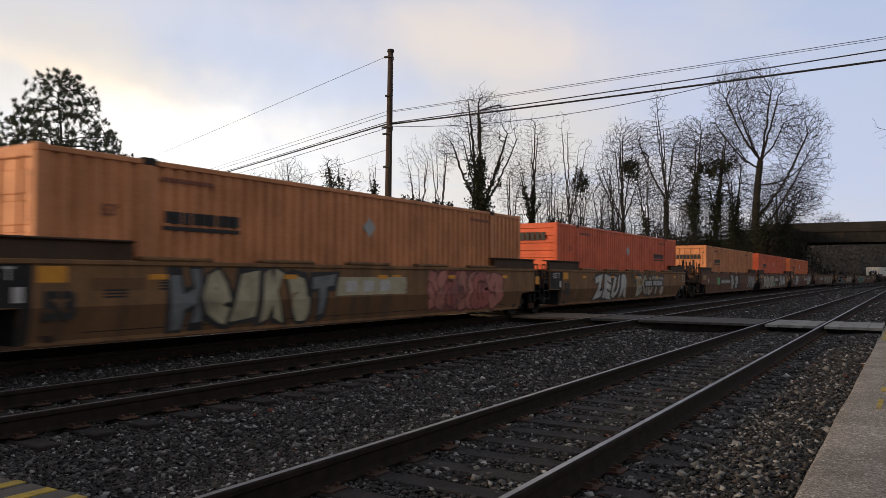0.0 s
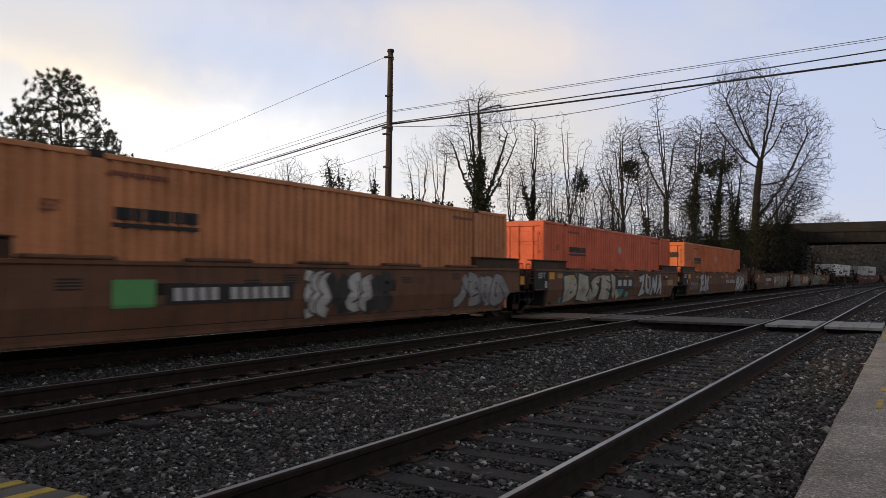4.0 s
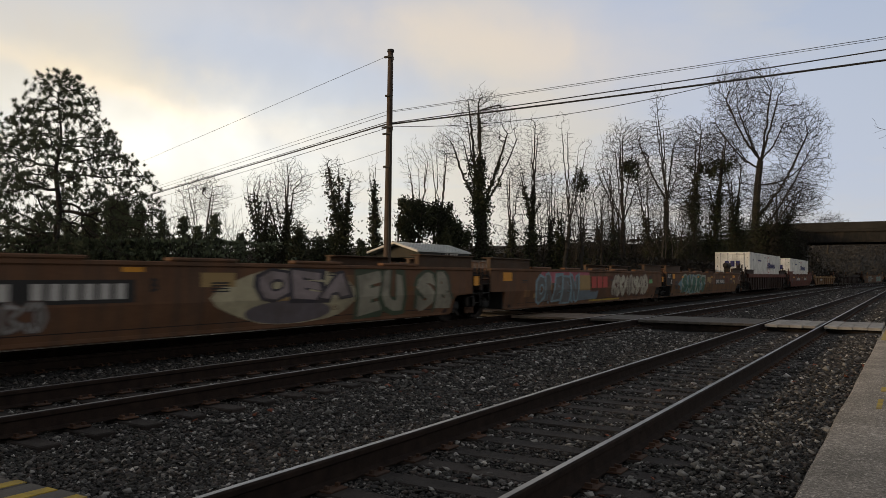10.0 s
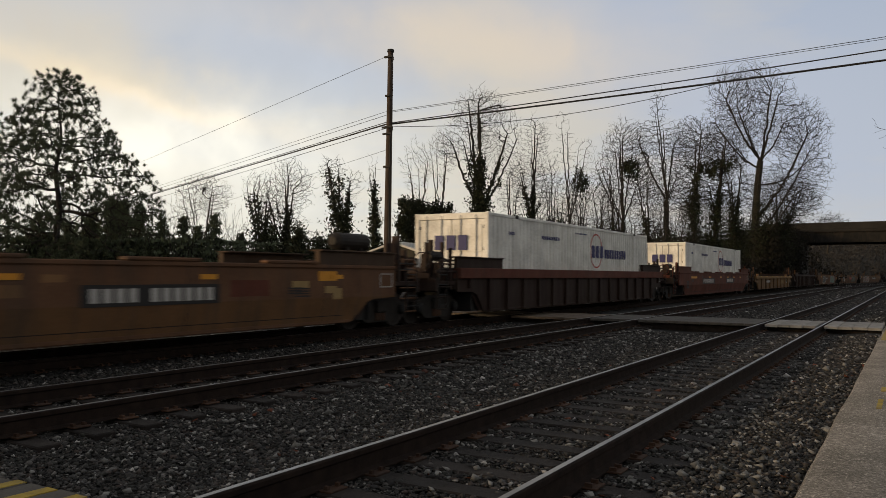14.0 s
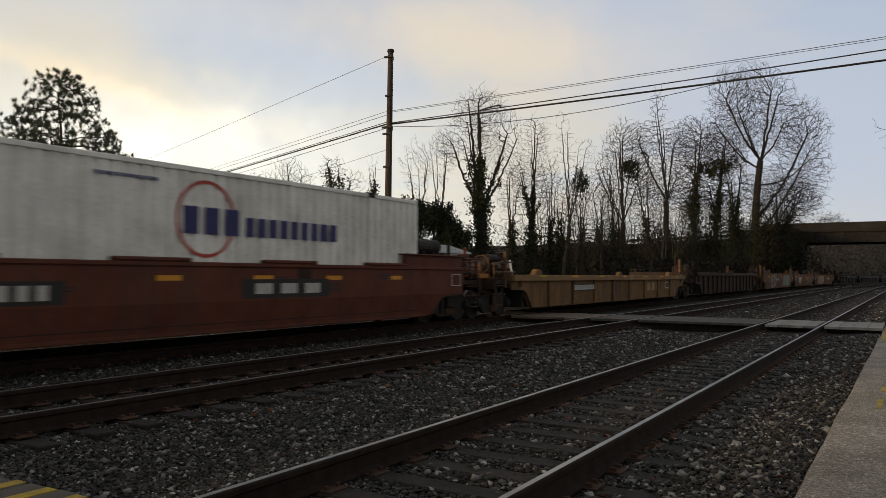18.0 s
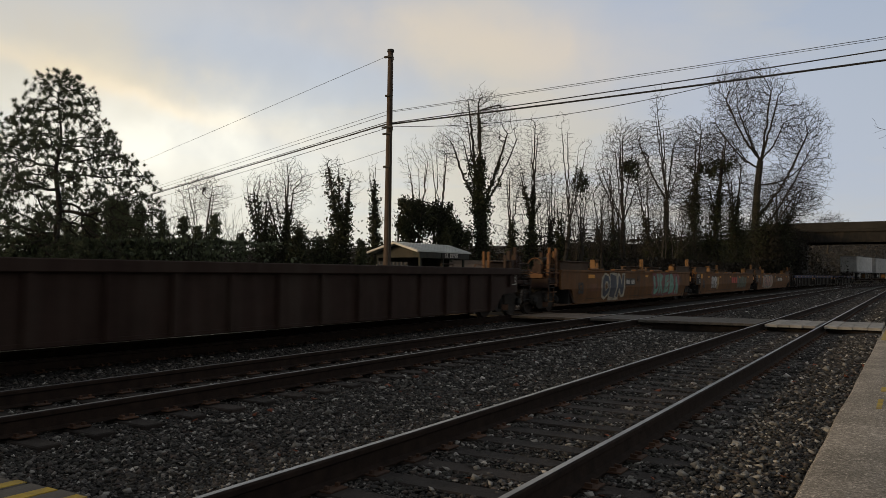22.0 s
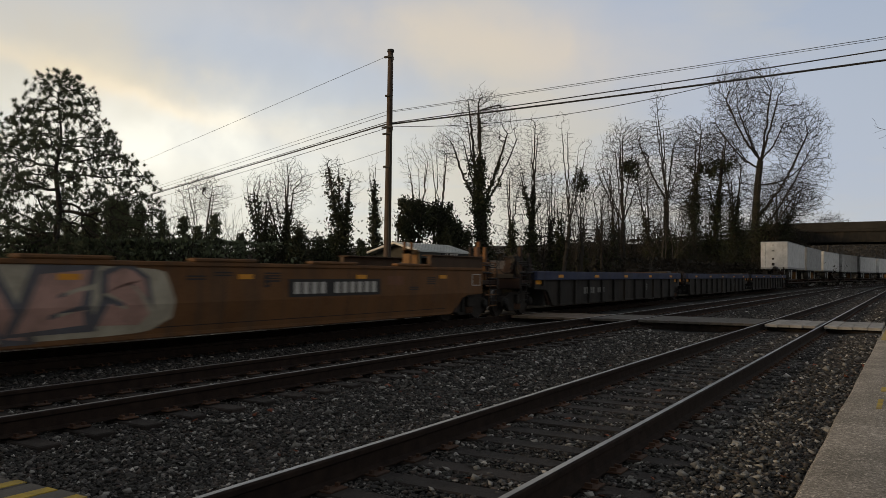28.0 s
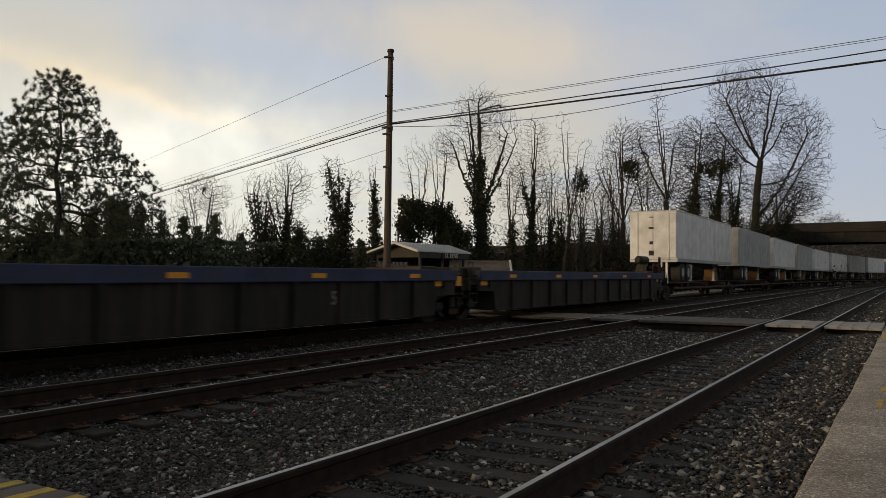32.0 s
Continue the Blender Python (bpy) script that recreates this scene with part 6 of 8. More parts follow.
crowned_tree(-31.1, 51.4, -2.0, 18, DROWNED, [(-0.3, 7.4, 1.45, 1.55), (1.0, 6.4, 0.95, 1.3)], 0.18, goals=200, vines=10500, vine_lobes=[(-0.6, 8.2, 0.6, 0.6), (0.1, 7.9, 0.7, 0.8), (0.8, 7.2, 0.6, 0.7), (1.5, 6.4, 0.5, 0.7), (0.2, 6.8, 0.9, 0.8), (1.0, 5.8, 0.8, 0.6)], ivy=2500, ivy_top=6.5, ivy_width=0.6)
crowned_tree(-29.2, 54.8, -0.8, 20, "large bare tree with an ivied trunk and spreading limbs", [(-0.3, 14.6, 2.1, 2.2), (-2.6, 12.4, 1.5, 1.5), (1.9, 13.4, 1.1, 2.0), (0.2, 12.2, 1.8, 2.0)], 0.40, bole=0.50, goals=1000, step=0.32, near=0.42, ivy=10500, ivy_top=11.5, ivy_width=0.52)
crowned_tree(-29.3, 60.0, -0.8, 21, BARE, [(0.0, 9.2, 1.35, 2.5), (0.1, 6.2, 1.3, 1.6)], 0.17, goals=330, wander=0.26, ivy=2200, ivy_top=6.5, ivy_width=0.35)
crowned_tree(-28.2, 61.5, -0.8, 22, "bare tree with a narrow twisted crown", [(0.5, 13.6, 1.1, 2.2), (-0.6, 10.8, 1.25, 2.2), (0.7, 9.8, 1.2, 2.2)], 0.22, goals=560, wander=0.27, ivy=4200, ivy_top=9.5, ivy_width=0.36)
crowned_tree(-26.9, 63.0, -0.8, 25, BARE, [(-0.1, 10.0, 1.0, 2.8), (0.2, 6.5, 1.2, 1.8)], 0.17, goals=300, wander=0.25, ivy=2000, ivy_top=7.0, ivy_width=0.3)
crowned_tree(-25.3, 62.0, -0.8, 23, "tall bare tree with few open branches", [(0.0, 13.0, 0.9, 3.1), (1.8, 12.4, 1.2, 1.4), (0.8, 9.3, 1.4, 1.9)], 0.19, goals=130, near=0.6, wander=0.28, twigs=2)
crowned_tree(-24.7, 64.0, -0.6, 24, "broken bare tree with a clump of vines in its top", [(0.2, 9.3, 0.9, 1.9), (0.6, 6.5, 1.1, 1.4)], 0.20, goals=150, wander=0.27, vines=700, vine_lobes=[(0.0, 10.3, 0.4, 1.1)])
crowned_tree(-24.0, 68.0, -0.6, 26, BARE, [(-0.1, 8.2, 1.25, 2.6), (0.1, 5.4, 1.3, 1.6)], 0.15, goals=360, wander=0.3)
crowned_tree(-23.7, 70.0, -0.6, 28, BARE, [(-0.1, 10.0, 1.15, 3.4), (0.1, 6.2, 1.3, 1.8)], 0.16, goals=380, wander=0.25, ivy=1500, ivy_top=7.0, ivy_width=0.35)
crowned_tree(-24.0, 74.0, -0.4, 27, "bare tree with a dark ball of vines in its fork", [(0.2, 14.2, 2.0, 2.5), (-1.6, 11.3, 1.5, 2.6), (1.5, 11.3, 1.3, 3.2)], 0.24, goals=760, wander=0.25, tip=0.014, vines=1100, vine_lobes=[(0.6, 12.4, 0.65, 0.8)])
crowned_tree(-25.5, 88.0, 0.0, 30, BARE, [(-0.6, 11.0, 2.2, 3.9), (0.0, 6.4, 2.2, 2.4)], 0.22, goals=560, tip=0.016, step=0.42, near=0.50, wander=0.25, ivy=1800, ivy_top=8.0, ivy_width=0.45)
crowned_tree(-22.8, 85.0, 0.0, 29, "tall bare tree with a thin leading shoot", [(-0.9, 19.3, 0.9, 2.5), (-1.8, 15.6, 2.2, 2.5), (1.3, 15.0, 2.2, 2.8), (0.0, 11.0, 2.7, 3.0)], 0.28, goals=900, tip=0.016, step=0.42, near=0.48, wander=0.26, ivy=2600, ivy_top=9.0, ivy_width=0.45)
crowned_tree(-22.6, 97.0, 0.6, 32, IVIED, [(0.0, 16.7, 2.5, 3.4), (-0.3, 11.2, 2.5, 4.1)], 0.28, goals=900, tip=0.018, step=0.42, near=0.48, wander=0.25, ivy=9000, ivy_top=13.0, ivy_width=0.75)
crowned_tree(-20.3, 98.0, 0.6, 33, "bare tree hung with dark vines", [(0.5, 15.4, 2.6, 3.4), (-0.1, 10.6, 2.5, 3.7)], 0.30, goals=900, tip=0.018, step=0.42, near=0.48, wander=0.25, ivy=9500, ivy_top=12.0, ivy_width=0.85, vines=2600, vine_lobes=[(-0.4, 14.0, 2.4, 1.0)])
crowned_tree(-19.2, 104.0, 0.6, 31, IVIED, [(-0.1, 12.6, 2.2, 4.6), (0.2, 7.0, 2.4, 2.4)], 0.25, goals=640, tip=0.018, step=0.42, near=0.50, wander=0.25, ivy=9000, ivy_top=11.0, ivy_width=0.9)
crowned_tree(-19.0, 117.0, 1.0, 34, "very large bare tree beside the bridge", [(0.0, 24.0, 5.2, 6.3), (-3.2, 25.6, 3.2, 4.1), (5.2, 21.2, 4.9, 4.3), (7.0, 15.8, 3.6, 4.7), (-4.0, 19.4, 3.3, 4.7), (3.4, 12.0, 5.7, 4.0)], 0.55, bole=0.66, goals=2600, tip=0.020, step=0.55, near=0.66, wander=0.26, twig=0.9, ivy=12000, ivy_top=13.0, ivy_width=1.2)
crowned_tree(-17.8, 121.0, 1.0, 35, "bare tree with an ivied base beside the bridge", [(3.4, 11.2, 4.0, 3.6), (0.4, 8.0, 2.6, 2.6)], 0.30, goals=720, tip=0.020, step=0.55, near=0.66, wander=0.28, twig=0.9, ivy=11000, ivy_top=9.5, ivy_width=1.7)
crowned_tree(-14.2, 172.0, 6.0, 36, BARE, [(0.4, 5.6, 2.8, 2.3)], 0.2, goals=240, tip=0.024, step=0.6, near=0.6, twig=0.9)
bare_tree(3.4, 62.5, -0.6, 11.0, 38, "bare tree with long level branches", 0.26, (12, 7, 6), reach=1.7, lift=0.03, bend=0.14)
pick = np.random.default_rng(77)
for k in range(26):
    y = 61.0 + 43.0 * (k + pick.uniform()) / 26
    x, h, w = -24.5 + (y - 61.0) * 0.10 - pick.uniform(-0.5, 6.0), pick.uniform(7.0, 11.5), pick.uniform(0.9, 1.7)
    crowned_tree(x, y, -0.6 + max(0.0, -x - 25.0) * 0.25, 300 + k, "thin bare tree in a thicket on the bank", [(pick.normal() * 0.4, h * 0.74, w, h * 0.26), (pick.normal() * 0.5, h * 0.45, w * 1.1, h * 0.22)], 0.11, goals=200, near=0.44, wander=0.26,
                 ivy=int(pick.choice((0, 1200, 2200))), ivy_top=h * 0.6, ivy_width=0.34)
for k, (x, y, h) in enumerate(((-21.6, 79.0, 9.5), (-20.9, 80.2, 9.0), (-21.2, 79.5, 8.0))):
    bare_tree(x, y, -0.5, h, 50 + k, "slim pale young tree", 0.07, (5, 4), last=2, mat="pale_bark", lift=0.15)


def on_bank(r, n):
    """Feet on the slope of the bank between the land beside the tracks and the guard rail."""
    f, g = r.uniform(0, 1, n), r.uniform(0, 1, n)
    ax, ay = -118 + f * 100, 57 + f * 84
    x = ax + 0.638 * (1.0 + 14 * g) + r.normal(size=n) * 0.5
    y = ay - 0.77 * (1.0 + 14 * g)
    z = np.interp(f, [0, 0.4, 1.0], [0.9, 3.4, 8.0]) * np.clip(1 - g * 1.15, 0, 1) - 0.5
    return np.stack([x, y, z], -1)


def beside_line(r, n):
    y = r.uniform(62, 144, n)
    x = -17.5 - np.abs(r.normal(size=n)) * 3.2
    return np.stack([x, y, np.full(n, -0.5) + (y > 110) * 1.0], -1)


def behind_station(r, n):
    f = r.uniform(0, 1, n)
    return np.stack([-66 + 36 * f + r.normal(size=n) * 1.6, 46 + 14 * f + r.normal(size=n) * 2.4, np.full(n, -2.4)], -1)


def far_rise(r, n):
    y = r.uniform(185, 330, n)
    bend = 445 - np.sqrt(445.0 ** 2 - (y - 103) ** 2)
    x = bend - 18 - r.uniform(0, 80, n)
    z = -0.6 + np.clip((y - 175) * 0.105, 0, 15.0) * np.clip((bend - 16 - x) / 14, 0, 1)
    return np.stack([x, y, z], -1)


undergrowth("bank_brush", 3600, on_bank, 61, 1.2, 4.4, "tangled bare brush on the road bank", leafy=7.0, leaf_mat="brush", leaf=0.24)
undergrowth("lineside_brush", 1900, beside_line, 62, 1.0, 4.2, "tangled bare brush beside the tracks", leafy=8.0, leaf_mat="brush", leaf=0.24)
undergrowth("station_hedge", 1500, behind_station, 63, 1.4, 5.6, "dark evergreen scrub behind the station", leafy=20.0, leaf=0.16)
def beside_bridge(r, n):
    y = r.uniform(116, 143, n)
    return np.stack([-16.4 - np.abs(r.normal(size=n)) * 2.4, y, 0.4 + (y - 116) * 0.06], -1)


undergrowth("bridge_scrub", 1000, beside_bridge, 66, 3.0, 9.5, "dark ivy and scrub against the bridge", leafy=26.0, leaf_mat="brush", leaf=0.26)


def under_pine(r, n):
    f = r.uniform(0, 1, n)
    return np.stack([-50 + 14 * f + r.normal(size=n) * 1.0, 24 + 11 * f + r.normal(size=n) * 2.0, np.full(n, -2.4)], -1)


# x, y, height and half width of each evergreen
SPRUCES = ((-52.5, 38.0, 9.6, 1.3), (-49.0, 36.5, 9.0, 1.2), (-55.5, 38.5, 9.0, 1.4), (-58.5, 40.0, 8.6, 1.3), (-62.0, 38.0, 8.8, 1.4), (-60.0, 44.0, 9.4, 1.2), (-46.5, 34.0, 7.6, 1.08), (-46.7, 36.0, 8.3, 1.04), (-46.8, 38.0, 7.6, 0.9), (-51.4, 44.0, 8.4, 0.93), (-48.9, 45.0, 8.6, 1.11), (-52.0, 46.0, 7.8, 1.06), (-51.1, 50.0, 7.3, 0.9), (-47.4, 50.0, 7.9, 0.98), (-44.2, 50.0, 7.6, 0.86), (-42.0, 50.0, 6.8, 0.84), (-37.7, 50.0, 6.5, 0.63), (-42.5, 52.0, 7.1, 0.77), (-47.8, 33.0, 7.2, 0.96), (-50.3, 33.0, 7.1, 0.98), (-56.0, 34.0, 6.1, 1.05), (-59.0, 34.0, 5.7, 1.08))


def spruce(x, y, z, height, width, seed):
    """A narrow evergreen: drooping tiers of dark foliage round a straight stem."""
    r = np.random.default_rng(seed)
    ob = thing("evergreen_tree", "narrow evergreen tree with dark foliage", "tree", at=pose(x, y, z), group="evergreens behind the station")
    part("trunk", soup("trunk", *tubes([((0, 0, -0.2), (0.05, 0, height * 0.97), 0.13, 0.02)], 7), MAT["bark"], True), None, ob)
    limbs, leaves = [], []
    count = int(height * 11)
    for k in range(count):
        f = 0.06 + 0.93 * (k + r.uniform()) / count
        az = k * 2.4 + r.uniform(-0.5, 0.5)
        reach = 1.7 * width * (1.12 - f) ** 0.7 * r.uniform(0.4, 1.15)
        p = np.array((0, 0, height * f))
        q = p + np.array((math.cos(az) * reach, math.sin(az) * reach, -0.18 * reach + 0.25 * reach * f + r.normal() * 0.1))
        limbs.append((p, q, 0.025, 0.008))
        n = int(60 + 60 * reach)
        u = r.uniform(0.15, 1.05, n)[:, None]
        leaves.append(p + (q - p) * u + r.normal(size=(n, 3)) * (0.13, 0.13, 0.09) - np.array((0, 0, 0.08)))
    tagged(part("branch_work", soup("branch_work", *tubes(limbs, 3), MAT["bark"]), None, ob), kind="stuff")
    tagged(part("foliage", soup("foliage", *leaf_cloud(np.concatenate(leaves), 0.085, r), MAT["pine"]), None, ob, "dark drooping foliage"), kind="stuff")


for k, (x, y, h, w) in enumerate(SPRUCES):
    spruce(x, y, -2.4, h, w, 70 + k)
undergrowth("pine_scrub", 1500, under_pine, 65, 2.5, 7.4, "dark evergreen scrub under the pine", leafy=30.0, leaf_mat="pine", leaf=0.17)
undergrowth("far_wood", 2800, far_rise, 64, 2.0, 4.6, "distant bare wood on a rise", leafy=14.0, mat="far_wood", leaf_mat="far_wood", leaf=0.3)


# ---- station and houses ----
def shelter():
    ob = thing("station_shelter", "open station shelter with a pale metal gable roof", "shelter", at=pose(0, 0, -0.37))
    x0, x1, xr, y0, y1 = -27.45, -23.9, -25.55, 37.0, 43.2
    ez, rz = 3.0, 3.55
    for a, b, za, zb in ((x0, xr, ez, rz), (x1, xr, ez + 0.05, rz)):
        part("roof_slope", Geo().add([(a, y0, za), (a, y1, za), (b, y1, zb), (b, y0, zb), (a, y0, za - 0.08), (a, y1, za - 0.08), (b, y1, zb - 0.08), (b, y0, zb - 0.08)],
                                     [(0, 1, 2, 3), (4, 7, 6, 5), (0, 4, 5, 1), (1, 5, 6, 2), (3, 2, 6, 7), (0, 3, 7, 4)]), MAT["tin"], ob)
        n = 15
        for i in range(n):
            y = y0 + 0.1 + (y1 - y0 - 0.2) * i / (n - 1)
            part("roof_seam", Geo().rod((a, y, za + 0.01), (b, y, zb + 0.01), 0.018, n=5), MAT["tin"], ob)
        part("gable_board", Geo().rod((a, y0 - 0.02, za - 0.06), (b, y0 - 0.02, zb - 0.06), 0.07, n=6), MAT["white"], ob)
    part("fascia", Geo().box(x1 - 0.10, x1 - 0.04, y0 + 0.2, y1 - 0.2, ez - 0.38, ez - 0.02), MAT["shelter"], ob)
    part("gable_wall", Geo().add([(x0 + 0.3, y0 + 0.5, ez - 0.35), (x1 - 0.2, y0 + 0.5, ez - 0.35), (x1 - 0.2, y0 + 0.5, ez - 0.05), (xr, y0 + 0.5, rz - 0.1), (x0 + 0.3, y0 + 0.5, ez - 0.05)], [(0, 1, 2, 3, 4)]), MAT["shelter"], ob)
    for x in (x0 + 0.35, x1 - 0.25):
        for y in (y0 + 0.6, (y0 + y1) / 2, y1 - 0.6):
            part("post", Geo().box(x - 0.07, x + 0.07, y - 0.07, y + 0.07, 0, ez - 0.05, 0.01), MAT["shelter"], ob)
    part("back_wall", Geo().box(x0 + 0.3, x0 + 0.36, y0 + 0.6, y1 - 0.6, 0.15, ez - 0.1), MAT["shelter"], ob)
    part("side_wall", Geo().box(x0 + 0.3, xr + 0.4, y1 - 0.66, y1 - 0.6, 0.15, ez - 0.1), MAT["shelter"], ob)
    sign = part("name_sign", Geo().box(x1 - 0.04, x1 + 0.0, 39.6, 41.9, ez - 0.37, ez - 0.04, 0.008), MAT["black"], ob, "dark station name board")
    t = text_mesh("name_lettering", "ST. DENIS", 0.36, MAT["letter_white"], sign, Matrix.Translation((x1 + 0.006, 40.75, ez - 0.205)) @ Matrix(((0, 0, 1, 0), (1, 0, 0, 0), (0, 1, 0, 0), (0, 0, 0, 1))), 0.005)
    part("notice_board", Geo().box(x1 - 0.32, x1 - 0.28, 42.1, 42.6, 1.35, 2.1, 0.01), MAT["galv"], ob, "pale notice board")
    part("bench", Geo().box(x0 + 0.5, x0 + 0.95, y0 + 1.0, y1 - 1.0, 0.42, 0.47, 0.01).box(x0 + 0.6, x0 + 0.7, y0 + 1.3, y0 + 1.4, 0, 0.42).box(x0 + 0.6, x0 + 0.7, y1 - 1.4, y1 - 1.3, 0, 0.42), MAT["shelter"], ob)
    fence = thing("picket_fence", "grey slatted fence beside the shelter with a green notice", "fence", at=pose(-24.2, 33.6, -0.37))
    slat = mesh_of("slat", Geo().box(-0.012, 0.012, -0.035, 0.035, 0.1, 2.35, 0.004), MAT["guard"])
    for i in range(22):
        part("slat", slat, None, fence, at=pose(0, i * 0.13, 0))
    for z in (0.4, 2.1):
        part("fence_rail", Geo().box(-0.05, -0.015, -0.1, 2.85, z, z + 0.08), MAT["galv"], fence)
    part("notice", Geo().box(0.015, 0.03, 1.05, 1.65, 1.3, 1.85, 0.004), MAT["green_sign"], fence, "pale green notice")


def house(label, cx, cy, length, depth, turn, base, eave, ridge, roof, gable_trim=True, hip=False):
    ob = thing("house", label, "house", at=pose(cx, cy, base, 0, 0, turn))
    h, d = length / 2, depth / 2
    part("wall", Geo().box(-h + 0.3, h - 0.3, -d + 0.3, d - 0.3, 0, eave, 0.02), MAT["siding"], ob)
    k = d if hip else 0
    v = [(-h, -d, eave - 0.1), (h, -d, eave - 0.1), (h, d, eave - 0.1), (-h, d, eave - 0.1), (-h + k, 0, ridge), (h, 0, ridge)]
    part("roof", Geo().add(v, [(0, 1, 5, 4), (2, 3, 4, 5), (3, 0, 4), (1, 2, 5), (0, 3, 2, 1)]), MAT[roof], ob)
    n = int((ridge - eave) / 0.16 * 2)
    for i in range(1, n):
        f = i / n
        part("shingle_course", Geo().box(-h + k * f, h, -d + d * f - 0.02, -d + d * f + 0.10, eave - 0.1 + (ridge - eave + 0.1) * f - 0.008, eave - 0.1 + (ridge - eave + 0.1) * f + 0.022), MAT[roof], ob)
    if gable_trim:
        for sy in (-1, 1):
            part("gable_trim", Geo().rod((h + 0.03, sy * d, eave - 0.12), (h + 0.03, 0, ridge - 0.02), 0.10, n=6), MAT["white"], ob)
    for x in (-h * 0.5, h * 0.1, h * 0.55):
        w = part("window", Geo().box(x - 0.45, x + 0.45, -d + 0.26, -d + 0.31, eave - 1.7, eave - 0.6, 0.01), MAT["white"], ob)
        part("pane", Geo().box(x - 0.38, x + 0.38, -d + 0.25, -d + 0.262, eave - 1.63, eave - 0.67), MAT["glass_dark"], w)
    part("gutter", Geo().rod((-h, -d, eave - 0.1), (h, -d, eave - 0.1), 0.06, n=6), MAT["white"], ob)
    return ob


shelter()
house("low house with a brown shingle roof and white trim", -31.7, 51.0, 12.0, 6.0, 31, -2.6, 3.4, 5.0, "shingle", True, True)
house("low house with a grey-brown roof and white gable trim", -36.5, 41.0, 7.5, 5.0, 31, -2.6, 3.3, 4.15, "shingle_grey")
block("platform", Geo().box(-19.2, -14.7, -10, 90, -0.6, -0.05, 0.02), MAT["asphalt"], "grey asphalt platform behind the far track", "platform", kind="structure")


def corrugated(geo, length, z0, z1, x, depth, pitch=0.285):
    """An upright sheet with trapezoid corrugations along y, hollow inwards by depth."""
    n = round(length / pitch)
    p = length / n
    ys, xs = [], []
    for i in range(n):
        a = -length / 2 + i * p
        for f, d in ((0.0, 0), (0.36, 0), (0.50, 1), (0.86, 1)):
            ys.append(a + f * p)
            xs.append(x - math.copysign(depth * d, x))
    ys.append(length / 2)
    xs.append(x)
    m = len(ys)
    geo.add([(a, b, z0) for a, b in zip(xs, ys)] + [(a, b, z1) for a, b in zip(xs, ys)], [(i, i + 1, m + i + 1, m + i) for i in range(m - 1)])
    return geo


